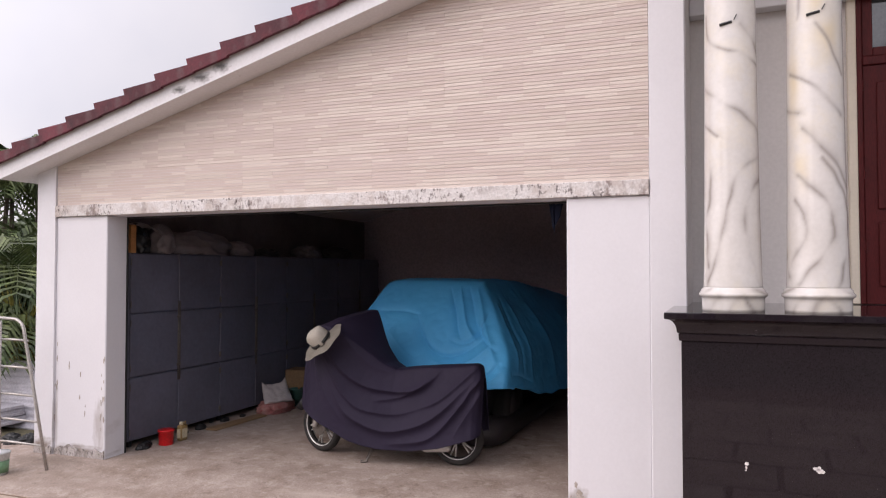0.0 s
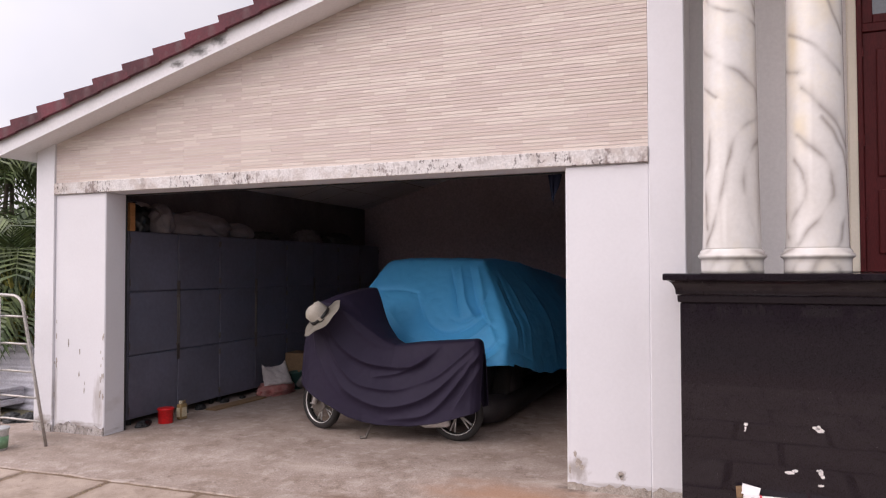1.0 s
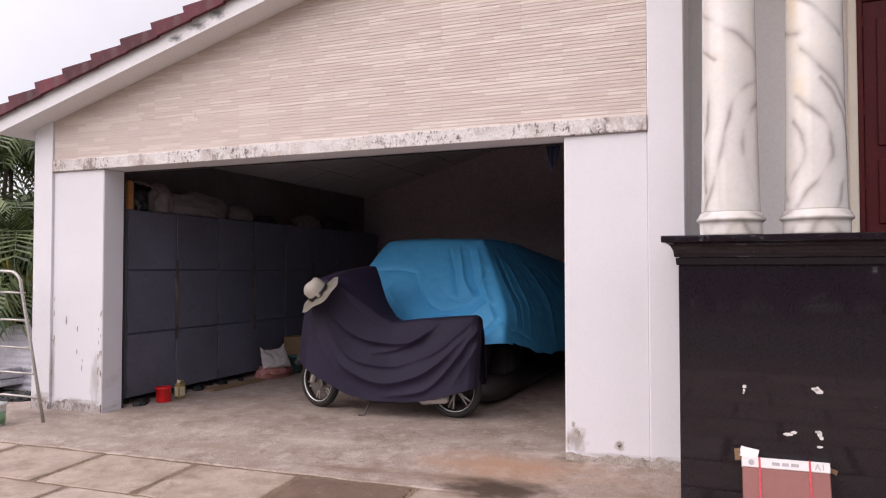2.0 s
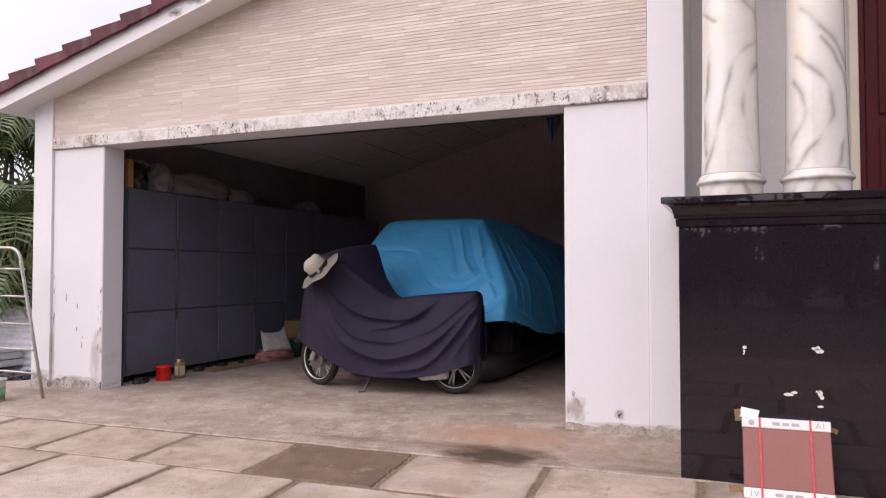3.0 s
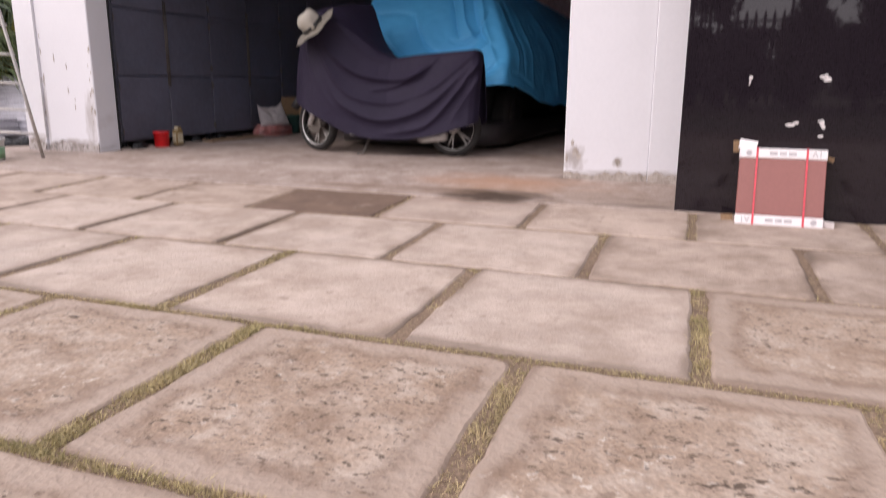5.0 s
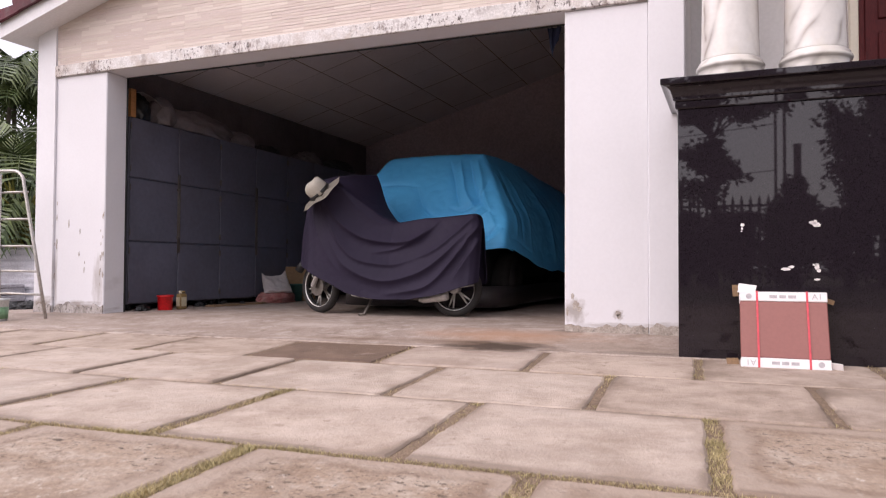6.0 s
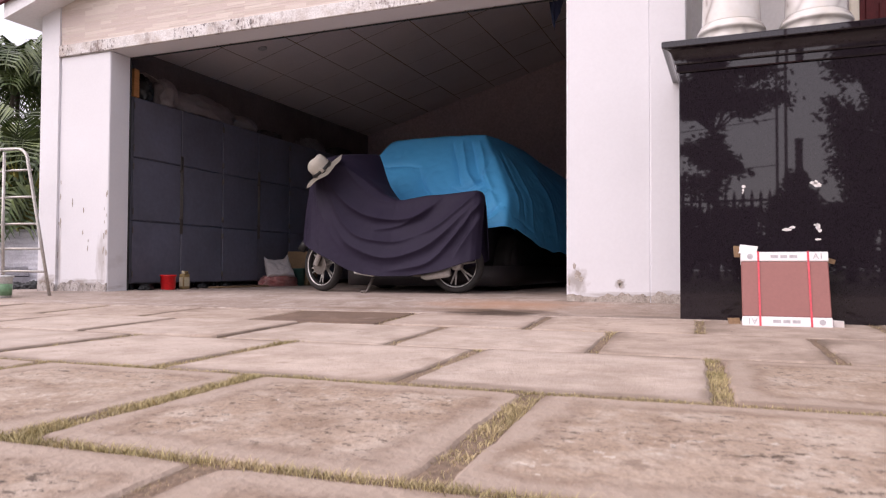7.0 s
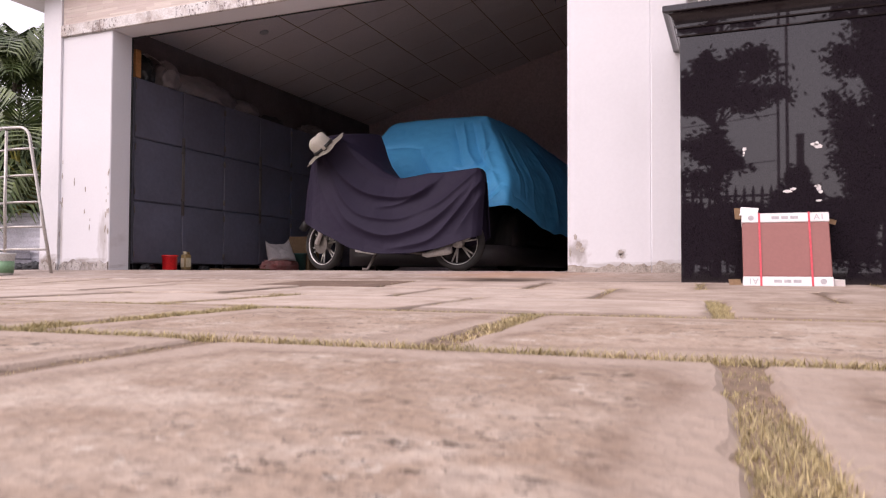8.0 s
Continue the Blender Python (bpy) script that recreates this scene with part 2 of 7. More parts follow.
blend.inputs["Factor"].default_value = 0.55
links.new(geo.outputs["Random Per Island"], tone.inputs["Fac"])
links.new(M_TILE.node_tree.nodes["Principled BSDF"].inputs["Base Color"].links[0].from_socket, blend.inputs["A"])
links.new(tone.outputs["Color"], blend.inputs["B"])
links.new(blend.outputs["Result"], nodes["Principled BSDF"].inputs["Base Color"])
M_GROUT = material("pale_grout", (0.48, 0.375, 0.330), rough=0.9, scale=8, amount=0.3, bump=0.2)
M_ROOF = blotch(material("maroon_roof_tile", (0.135, 0.026, 0.038), rough=0.6, second=(0.07, 0.022, 0.03), scale=4, amount=0.9, fine=50, bump=0.25, spread=0.38, spec=0.25),
                (0.13, 0.085, 0.09), 6.0, 0.55, 0.68, strength=0.6)
M_GRANITE = material("black_granite", (0.0145, 0.0108, 0.0145), rough=0.02, second=(0.0175, 0.0135, 0.0172), scale=3, amount=0.6, fine=220, fine_amount=0.4, bump=0.0, spec=0.42)


def specks(m, colour, scale, share, size):
    """Adds small round specks, such as splashes of paint, to a share of the cells of a fine net."""
    nt = m.node_tree
    n, ln = nt.nodes, nt.links
    bsdf = n["Principled BSDF"]
    tc = n.new("ShaderNodeTexCoord")
    cells = n.new("ShaderNodeTexVoronoi")
    cells.inputs["Scale"].default_value = scale
    ln.new(tc.outputs["Object"], cells.inputs["Vector"])
    rare = n.new("ShaderNodeMath")
    rare.operation = "LESS_THAN"
    rare.inputs[1].default_value = share
    ln.new(cells.outputs["Color"], rare.inputs[0])
    dot = n.new("ShaderNodeMapRange")
    dot.inputs["From Min"].default_value, dot.inputs["From Max"].default_value = size, 0.6 * size
    ln.new(cells.outputs["Distance"], dot.inputs["Value"])
    both = n.new("ShaderNodeMath")
    both.operation = "MULTIPLY"
    ln.new(rare.outputs[0], both.inputs[0])
    ln.new(dot.outputs["Result"], both.inputs[1])
    mix = n.new("ShaderNodeMix")
    mix.data_type = "RGBA"
    ln.new(both.outputs[0], mix.inputs["Factor"])
    ln.new(bsdf.inputs["Base Color"].links[0].from_socket, mix.inputs["A"])
    mix.inputs["B"].default_value = (*colour, 1)
    ln.new(mix.outputs["Result"], bsdf.inputs["Base Color"])
    return m


specks(M_GRANITE, (0.22, 0.205, 0.21), 38.0, 0.20, 0.085)
specks(M_GRANITE, (0.14, 0.13, 0.13), 90.0, 0.20, 0.14)
M_MARBLE = marble_material()
M_DOOR = material("dark_red_wood", (0.085, 0.012, 0.013), rough=0.45, second=(0.06, 0.01, 0.01), scale=4, amount=0.7, fine=40, fine_amount=0.25, bump=0.08, stretch=(6, 6, 0.7), spec=0.15)
M_GLASS = material("dark_glass", (0.05, 0.055, 0.065), rough=0.05, spec=0.8, bump=0)
M_STEEL = material("slate_blue_sheet_steel", (0.135, 0.134, 0.180), rough=0.42, second=(0.090, 0.088, 0.108), scale=1.8, amount=0.6, fine=25, fine_amount=0.08, bump=0.04, spread=0.06)
blotch(M_STEEL, (0.16, 0.075, 0.03), 5.0, 0.72, 0.8, strength=0.6)
M_ROD = material("worn_steel_rod", (0.16, 0.14, 0.125), rough=0.45, metal=0.6, scale=12, amount=0.7, bump=0.1)
M_FLOOR = material("garage_concrete", (0.415, 0.336, 0.292), rough=0.78, second=(0.27, 0.202, 0.162), scale=2.1, amount=0.8, fine=70, fine_amount=0.2, bump=0.4)
blotch(M_FLOOR, (0.22, 0.155, 0.115), 3.0, 0.50, 0.64, strength=0.55)
blotch(M_FLOOR, (0.17, 0.118, 0.085), 10.0, 0.54, 0.64, strength=0.6, only=(1.6, 0.42, 0.56))
blotch(M_FLOOR, (0.51, 0.43, 0.385), 8.0, 0.52, 0.62, strength=0.55)
blotch(M_FLOOR, (0.13, 0.092, 0.070), 30.0, 0.59, 0.64, strength=0.65, only=(2.0, 0.45, 0.58))
blotch(M_FLOOR, (0.60, 0.51, 0.46), 42.0, 0.60, 0.64, strength=0.6)
for where, size, tone, k, soft in (((0.35, -0.35, 0), (0.9, 0.36, 1), (0.29, 0.205, 0.150), 0.55, 1.1), ((-0.35, -0.25, 0), (0.75, 0.30, 1), (0.40, 0.215, 0.125), 0.7, 0.8), ((-0.7, -0.56, 0), (0.75, 0.10, 1), (0.19, 0.118, 0.078), 0.75, 0.9),
                                   ((-1.4, -0.60, 0), (0.45, 0.08, 1), (0.19, 0.118, 0.078), 0.75, 0.9), ((-0.34, -0.62, 0), (0.55, 0.20, 1), (0.19, 0.108, 0.062), 0.7, 1.2), ((-0.28, -0.66, 0), (0.42, 0.21, 1), (0.050, 0.029, 0.017), 0.92, 0.6),
                                   ((-2.6, -0.50, 0), (0.6, 0.12, 1), (0.26, 0.185, 0.14), 0.5, 1.0), ((-3.4, -0.52, 0), (0.7, 0.12, 1), (0.24, 0.172, 0.13), 0.5, 1.0), ((0.50, -0.52, 0), (0.5, 0.16, 1), (0.20, 0.138, 0.098), 0.65, 1.0),
                                   ((0.62, -0.66, 0), (0.35, 0.08, 1), (0.13, 0.088, 0.062), 0.75, 0.8), ((-1.9, -0.15, 0), (0.5, 0.12, 1), (0.54, 0.455, 0.40), 0.6, 0.9), ((-0.1, 0.05, 0), (0.4, 0.10, 1), (0.54, 0.455, 0.40), 0.6, 0.9),
                                   ((-3.9, 0.15, 0), (0.5, 0.25, 1), (0.24, 0.18, 0.135), 0.4, 0.9), ((-4.6, -0.15, 0), (0.6, 0.2, 1), (0.14, 0.105, 0.08), 0.6, 0.8), ((-4.3, -0.42, 0), (0.9, 0.30, 1), (0.19, 0.14, 0.105), 0.6, 1.1),
                                   ((0.05, 0.02, 0), (0.16, 0.10, 1), (0.10, 0.07, 0.052), 0.7, 0.7)):
    spot(M_FLOOR, where, size, tone, k, soft)



def rim_mix(m, colour, low, high, strength, ragged=0.16):
    """Mixes in a colour towards the rim of a square slab, with a ragged inner edge."""
    nt = m.node_tree
    n, ln = nt.nodes, nt.links
    bsdf = n["Principled BSDF"]
    old = bsdf.inputs["Base Color"].links[0].from_socket
    tc = n.new("ShaderNodeTexCoord")
    info = n.new("ShaderNodeObjectInfo")
    shift = n.new("ShaderNodeVectorMath")
    shift.operation = "MULTIPLY_ADD"
    shift.inputs[1].default_value = (9.0, 14.0, 21.0)
    ln.new(info.outputs["Random"], shift.inputs[0])
    ln.new(tc.outputs["Object"], shift.inputs[2])
    sep = n.new("ShaderNodeSeparateXYZ")
    ln.new(tc.outputs["Object"], sep.inputs[0])
    ends = []
    for axis in ("X", "Y"):
        a = n.new("ShaderNodeMath")
        a.operation = "ABSOLUTE"
        ln.new(sep.outputs[axis], a.inputs[0])
        ends.append(a)
    top = n.new("ShaderNodeMath")
    top.operation = "SMOOTH_MAX"
    top.inputs[2].default_value = 0.05
    ln.new(ends[0].outputs[0], top.inputs[0])
    ln.new(ends[1].outputs[0], top.inputs[1])
    tex = n.new("ShaderNodeTexNoise")
    tex.inputs["Scale"].default_value, tex.inputs["Detail"].default_value = 6.0, 7.0
    ln.new(shift.outputs["Vector"], tex.inputs["Vector"])
    add = n.new("ShaderNodeMath")
    add.operation = "MULTIPLY_ADD"
    add.inputs[1].default_value = ragged
    ln.new(tex.outputs["Fac"], add.inputs[0])
    ln.new(top.outputs[0], add.inputs[2])
    rng = n.new("ShaderNodeMapRange")
    rng.inputs["From Min"].default_value, rng.inputs["From Max"].default_value = low + 0.5 * ragged, high + 0.5 * ragged
    rng.inputs["To Max"].default_value = strength
    ln.new(add.outputs[0], rng.inputs["Value"])
    mix = n.new("ShaderNodeMix")
    mix.data_type = "RGBA"
    ln.new(rng.outputs["Result"], mix.inputs["Factor"])
    ln.new(old, mix.inputs["A"])
    mix.inputs["B"].default_value = (*colour, 1)
    ln.new(mix.outputs["Result"], bsdf.inputs["Base Color"])
    return m


def slab_material(name, base, dirt, dirty=0.5):
    """Worn cast concrete with its skin whole: pale clouds, light brown dirt, few pits and dirty edges."""
    m = material(name, base, rough=0.85, second=dirt, scale=2.6, amount=0.75, fine=120, fine_amount=0.12, bump=0.5, spread=0.08)
    blotch(m, tuple(0.85 * c for c in dirt), 4.0, 0.50, 0.66, strength=dirty, own=True)
    blotch(m, tuple(min(1, 1.22 * c) for c in base), 5.0, 0.44, 0.66, strength=0.7, own=True)
    blotch(m, tuple(0.75 * c for c in dirt), 16.0, 0.58, 0.64, strength=dirty, only=(2.5, 0.48, 0.60), own=True)
    blotch(m, (0.10, 0.07, 0.05), 34.0, 0.62, 0.65, strength=0.8, only=(3.0, 0.50, 0.60), own=True)
    rim_mix(m, tuple(0.8 * c for c in dirt), 0.34, 0.42, dirty, 0.22)
    return rim_mix(m, tuple(0.5 * c for c in dirt), 0.385, 0.410, 0.6, 0.05)


def eroded_slab_material():
    """Cast concrete whose skin is worn away inside a smooth rim: bared pale and brown aggregate, pits, brown dirt."""
    m = material("eroded_concrete_slab", (0.375, 0.290, 0.226), rough=0.88, second=(0.270, 0.187, 0.130), scale=2.4, amount=1.0, fine=90, fine_amount=0.2, bump=0.9, bump_scale=45, spread=0.06)
    blotch(m, (0.455, 0.376, 0.310), 7.0, 0.47, 0.62, strength=0.75, own=True)
    blotch(m, (0.207, 0.135, 0.090), 3.2, 0.52, 0.66, strength=0.7, own=True)
    blotch(m, (0.166, 0.111, 0.078), 18.0, 0.55, 0.63, strength=0.6, only=(2.2, 0.44, 0.58), own=True)
    blotch(m, (0.548, 0.476, 0.406), 30.0, 0.58, 0.62, strength=0.8, only=(2.8, 0.44, 0.56), own=True)
    blotch(m, (0.075, 0.050, 0.034), 27.0, 0.575, 0.605, stretch=(1.0, 1.5, 1), strength=0.9, only=(2.6, 0.43, 0.55), own=True)
    blotch(m, (0.042, 0.029, 0.022), 60.0, 0.60, 0.63, strength=0.85, only=(2.6, 0.42, 0.52), own=True)
    rim_mix(m, (0.199, 0.135, 0.098), 0.275, 0.31, 0.5, 0.16)
    rim_mix(m, (0.395, 0.312, 0.252), 0.315, 0.350, 0.62, 0.16)
    return rim_mix(m, (0.166, 0.111, 0.078), 0.385, 0.41, 0.6, 0.06)


M_SLAB = slab_material("worn_concrete_slab", (0.455, 0.374, 0.318), (0.32, 0.236, 0.178), 0.5)
M_SLAB_DIRTY = slab_material("dirty_concrete_slab", (0.42, 0.334, 0.276), (0.24, 0.172, 0.126), 0.62)
M_SLAB_ROUGH = eroded_slab_material()
M_SLAB_WET = slab_material("damp_brown_slab", (0.172, 0.112, 0.080), (0.105, 0.067, 0.047))
blotch(M_SLAB_WET, (0.34, 0.265, 0.215), 6.0, 0.58, 0.64, strength=0.5)
M_SOIL = material("joint_soil", (0.165, 0.110, 0.076), rough=0.95, second=(0.25, 0.178, 0.118), scale=6, amount=0.8, fine=90, fine_amount=0.4, bump=0.8)
M_GRASS = material("dry_joint_grass", (0.45, 0.355, 0.200), rough=0.8, second=(0.27, 0.245, 0.090), scale=3.4, amount=0.7, fine=8, bump=0, spread=0.4, island=True)
M_MORTAR = blotch(material("bare_mortar", (0.33, 0.28, 0.24), rough=0.95, second=(0.52, 0.47, 0.43), scale=12, amount=0.9, fine=90, fine_amount=0.25, bump=0.8),
                  (0.08, 0.07, 0.06), 16.0, 0.58, 0.68, strength=0.7)
M_MOULD = blotch(blotch(material("mouldy_peeled_plaster", (0.50, 0.46, 0.45), rough=0.95, second=(0.34, 0.30, 0.27), scale=9, amount=0.9, fine=90, fine_amount=0.25, bump=0.8), (0.13, 0.105, 0.09), 14.0, 0.48, 0.66, stretch=(1, 1, 0.5), strength=0.75), (0.03, 0.025, 0.022), 30.0, 0.55, 0.60, stretch=(1, 1, 0.6), strength=0.6)
M_BLUE = material("blue_car_cover_cloth", (0.055, 0.375, 0.70), rough=0.6, second=(0.04, 0.30, 0.61), scale=2.0, amount=0.7, fine=260, fine_amount=0.06, bump=0.30, bump_scale=11)
M_NAVY = material("dark_navy_cover_cloth", (0.0195, 0.0138, 0.0325), rough=0.7, second=(0.0145, 0.0104, 0.0245), scale=3, amount=0.7, fine=300, fine_amount=0.1, bump=0.22, bump_scale=16, spec=0.25)
M_TYRE = material("black_tyre_rubber", (0.014, 0.013, 0.013), rough=0.8, second=(0.035, 0.028, 0.025), scale=9, amount=0.5, bump=0.2)
M_ALLOY = material("dull_alloy", (0.62, 0.60, 0.58), rough=0.4, metal=0.35, scale=12, amount=0.5, bump=0.05)
M_BLACK = material("black_plastic", (0.012, 0.012, 0.013), rough=0.4, bump=0.03)
M_CARGREY = material("dark_grey_bumper", (0.045, 0.038, 0.040), rough=0.5, scale=3, bump=0.03)
M_HAT = material("khaki_hat_cloth", (0.37, 0.34, 0.295), rough=0.9, second=(0.30, 0.27, 0.22), scale=14, amount=0.6, fine=200, bump=0.3)
M_RED = material("red_plastic", (0.62, 0.012, 0.014), rough=0.35, scale=6, amount=0.2, bump=0.03)
M_AMBER = material("amber_plastic", (0.30, 0.20, 0.08), rough=0.35, scale=6, bump=0.03)
M_LABEL = material("pale_label", (0.60, 0.52, 0.36), rough=0.6, scale=20, amount=0.5, bump=0.05)
M_SACK = material("white_woven_sack", (0.55, 0.50, 0.49), rough=0.6, second=(0.38, 0.34, 0.34), scale=7, amount=0.7, fine=120, bump=0.3)
M_DUSTY = material("dusty_grey_plastic", (0.21, 0.178, 0.185), rough=0.5, second=(0.11, 0.092, 0.096), scale=5, amount=0.8, fine=90, bump=0.7, bump_scale=9, stretch=(1.6, 0.7, 1.6))
M_SACKRED = material("dull_red_sack_print", (0.40, 0.12, 0.11), rough=0.6, second=(0.45, 0.28, 0.26), scale=9, amount=0.8, fine=100, bump=0.3)
M_TEAL = material("teal_plastic", (0.05, 0.14, 0.12), rough=0.4, bump=0.03)
M_CARD = material("brown_cardboard", (0.27, 0.17, 0.09), rough=0.85, second=(0.2, 0.12, 0.07), scale=6, amount=0.6, fine=80, bump=0.15)
M_WOOD = material("raw_orange_wood", (0.52, 0.24, 0.085), rough=0.7, second=(0.28, 0.12, 0.04), scale=5, amount=0.7, fine=50, bump=0.15, stretch=(1, 1, 8))
M_BOXRED = material("terracotta_box_print", (0.27, 0.105, 0.090), rough=0.55, second=(0.24, 0.092, 0.08), scale=4, amount=0.6, fine=70, fine_amount=0.04, bump=0.04)
M_PAPER = material("white_box_paper", (0.74, 0.70, 0.70), rough=0.6, second=(0.62, 0.58, 0.57), scale=9, amount=0.4, fine=60, fine_amount=0.03, bump=0.04)
M_STRAP = material("red_plastic_strap", (0.60, 0.05, 0.07), rough=0.3, scale=10, amount=0.2, bump=0.02)
M_INK = material("grey_print_ink", (0.40, 0.37, 0.38), rough=0.6, scale=10, amount=0.2, bump=0)
M_ALU = material("dull_aluminium_tube", (0.50, 0.48, 0.46), rough=0.42, metal=0.7, second=(0.34, 0.31, 0.28), scale=9, amount=0.7, bump=0.08)
M_SHEET = material("grey_corrugated_sheet", (0.43, 0.42, 0.455), rough=0.7, second=(0.27, 0.26, 0.285), scale=3, amount=0.7, fine=50, bump=0.2, spread=0.12)
M_BUCKET = material("white_bucket_plastic", (0.62, 0.64, 0.64), rough=0.4, scale=6, amount=0.3, bump=0.03)
M_GREEN = material("green_print", (0.16, 0.30, 0.17), rough=0.4, scale=6, bump=0)
M_LEAF = material("palm_leaf", (0.042, 0.074, 0.026), rough=0.45, second=(0.125, 0.15, 0.05), scale=2.5, amount=1.0, fine=20, fine_amount=0.2, bump=0, spread=0.45, island=True)
M_LEAFDRY = material("yellow_leaf", (0.34, 0.28, 0.07), rough=0.55, second=(0.13, 0.16, 0.04), scale=4, amount=1.0, fine=20, bump=0, spread=0.35, island=True)
M_TREELEAF = material("tree_leaf", (0.045, 0.075, 0.025), rough=0.55, second=(0.07, 0.10, 0.03), scale=1.0, amount=1.0, bump=0, spread=0.35, island=True)
M_BARK = material("grey_brown_bark", (0.13, 0.105, 0.08), rough=0.9, second=(0.08, 0.065, 0.05), scale=5, amount=0.8, fine=40, bump=0.6, stretch=(1, 1, 0.3))
M_POLE = material("weathered_concrete_pole", (0.28, 0.26, 0.25), rough=0.85, scale=2, amount=0.5, bump=0.2)
M_NAVYRAG = material("dark_blue_rag", (0.02, 0.025, 0.06), rough=0.9, scale=9, amount=0.5, bump=0.2)
M_EARTH = material("bare_earth", (0.13, 0.10, 0.065), rough=0.95, second=(0.05, 0.07, 0.025), scale=0.4, amount=0.9, fine=12, fine_amount=0.3, bump=0.5)
M_CHIP = material("white_paper_residue", (0.72, 0.68, 0.67), rough=0.8, scale=20, amount=0.3, bump=0.2)
M_LAMP = material("white_lamp_trim", (0.5, 0.48, 0.48), rough=0.4, bump=0)

# ---- building blocks ----
def mesh_of(name, bm, mat=None, smooth=False):
    me = bpy.data.meshes.new(name)
    bm.normal_update()
    bm.to_mesh(me)
    bm.free()
    if mat:
        me.materials.append(mat)
    if smooth:
        for p in me.polygons:
            p.use_smooth = True
    return me


def part(name, bm, mat, parent=None, label="", smooth=False):
    """Links a bmesh as one mesh object, under a thing or a part where a parent is given."""
    ob = new(name, mesh_of(name, bm, mat, smooth))
    if parent:
        ob.parent = parent
    return tagged(ob, label)


def thing(name, label, category, at=(0, 0, 0), turn=0.0, group="", kind=""):
    ob = new(name)
    ob.empty_display_size = 0.1
    ob.matrix_basis = pose(*at, 0, 0, turn)
    return tagged(ob, label, category, group, kind)


def structure(name, bm, mat, label="", category="", smooth=False):
    return tagged(part(name, bm, mat, None, label, smooth), label, category, "", "structure")


def add_box(bm, x0, x1, y0, y1, z0, z1, bevel=0.0, segments=1):
    v = [bm.verts.new((x, y, z)) for x in (x0, x1) for y in (y0, y1) for z in (z0, z1)]
    faces = [bm.faces.new([v[i] for i in f]) for f in ((0, 1, 3, 2), (4, 6, 7, 5), (0, 4, 5, 1), (2, 3, 7, 6), (0, 2, 6, 4), (1, 5, 7, 3))]
    if bevel:
        edges = {e for f in faces for e in f.edges}
        bmesh.ops.bevel(bm, geom=list(edges), offset=bevel, segments=segments, profile=0.5, affect="EDGES", clamp_overlap=True)
    return bm


def box(x0, x1, y0, y1, z0, z1, bevel=0.0, segments=1):
    return add_box(bmesh.new(), x0, x1, y0, y1, z0, z1, bevel, segments)


def prism(profile, axis, a, b):
    """A solid with the outline profile (two coordinates) from a to b along an axis."""
    bm = bmesh.new()
    put = {"x": lambda p, d: (d, p[0], p[1]), "y": lambda p, d: (p[0], d, p[1]), "z": lambda p, d: (p[0], p[1], d)}[axis]
    lo, hi = [bm.verts.new(put(p, a)) for p in profile], [bm.verts.new(put(p, b)) for p in profile]
    bm.faces.new(lo)
    bm.faces.new(list(reversed(hi)))
    for i in range(len(profile)):
        j = (i + 1) % len(profile)
        bm.faces.new((lo[j], lo[i], hi[i], hi[j]))
    bmesh.ops.recalc_face_normals(bm, faces=bm.faces)
    return bm


def add_tube(bm, points, radius, sides=10, closed=False):
    """A round tube along points; radius: one number or one for each point."""
    pts = [Vector(p) for p in points]
    n = len(pts)
    radii = radius if isinstance(radius, (list, tuple)) else [radius] * n
    rings, up = [], None
    for i, p in enumerate(pts):
        a = pts[(i - 1) % n] if closed or i else pts[0]
        b = pts[(i + 1) % n] if closed or i < n - 1 else pts[-1]
        d = (b - a).normalized()
        if up is None:
            up = Vector((0, 0, 1)) if abs(d.z) < 0.9 else Vector((1, 0, 0))
        s = d.cross(up).normalized()
        up = s.cross(d).normalized()
        rings.append([bm.verts.new(p + radii[i] * (math.cos(k) * s + math.sin(k) * up)) for k in (2 * math.pi * j / sides for j in range(sides))])
    for i in range(n if closed else n - 1):
        r, q = rings[i], rings[(i + 1) % n]
        for j in range(sides):
            bm.faces.new((r[j], r[(j + 1) % sides], q[(j + 1) % sides], q[j]))
    if not closed:
        bm.faces.new(list(reversed(rings[0])))
        bm.faces.new(rings[-1])
    return bm


def tube(points, radius, sides=10, closed=False):
    return add_tube(bmesh.new(), points, radius, sides, closed)


def lathe(profile, sides=32, centre=(0, 0, 0)):
    """A solid of revolution round z from (radius, z) pairs."""
    bm = bmesh.new()
    rings = []
    for r, z in profile:
        rings.append([bm.verts.new((centre[0] + max(r, 1e-4) * math.cos(a), centre[1] + max(r, 1e-4) * math.sin(a), centre[2] + z)) for a in (2 * math.pi * k / sides for k in range(sides))])
    for r, q in zip(rings, rings[1:]):
        for k in range(sides):
            bm.faces.new((r[k], r[(k + 1) % sides], q[(k + 1) % sides], q[k]))
    bm.faces.new(list(reversed(rings[0])))
    bm.faces.new(rings[-1])
    return bm


def moved(bm, m):
    bmesh.ops.transform(bm, matrix=m, verts=bm.verts)
    return bm


def patch(cx, cz, w, h, y, seed, n=18, rough=0.35, thick=0.004):
    """A thin ragged scrap that lies on an upright face at y, facing -y."""
    rnd = random.Random(seed)
    ring = []
    for k in range(n):
        a = 2 * math.pi * k / n
        f = 1 - rough * rnd.random()
        ring.append((cx + 0.5 * w * f * math.cos(a), cz + 0.5 * h * f * math.sin(a)))
    return prism(ring, "y", y - thick, y + 0.002)


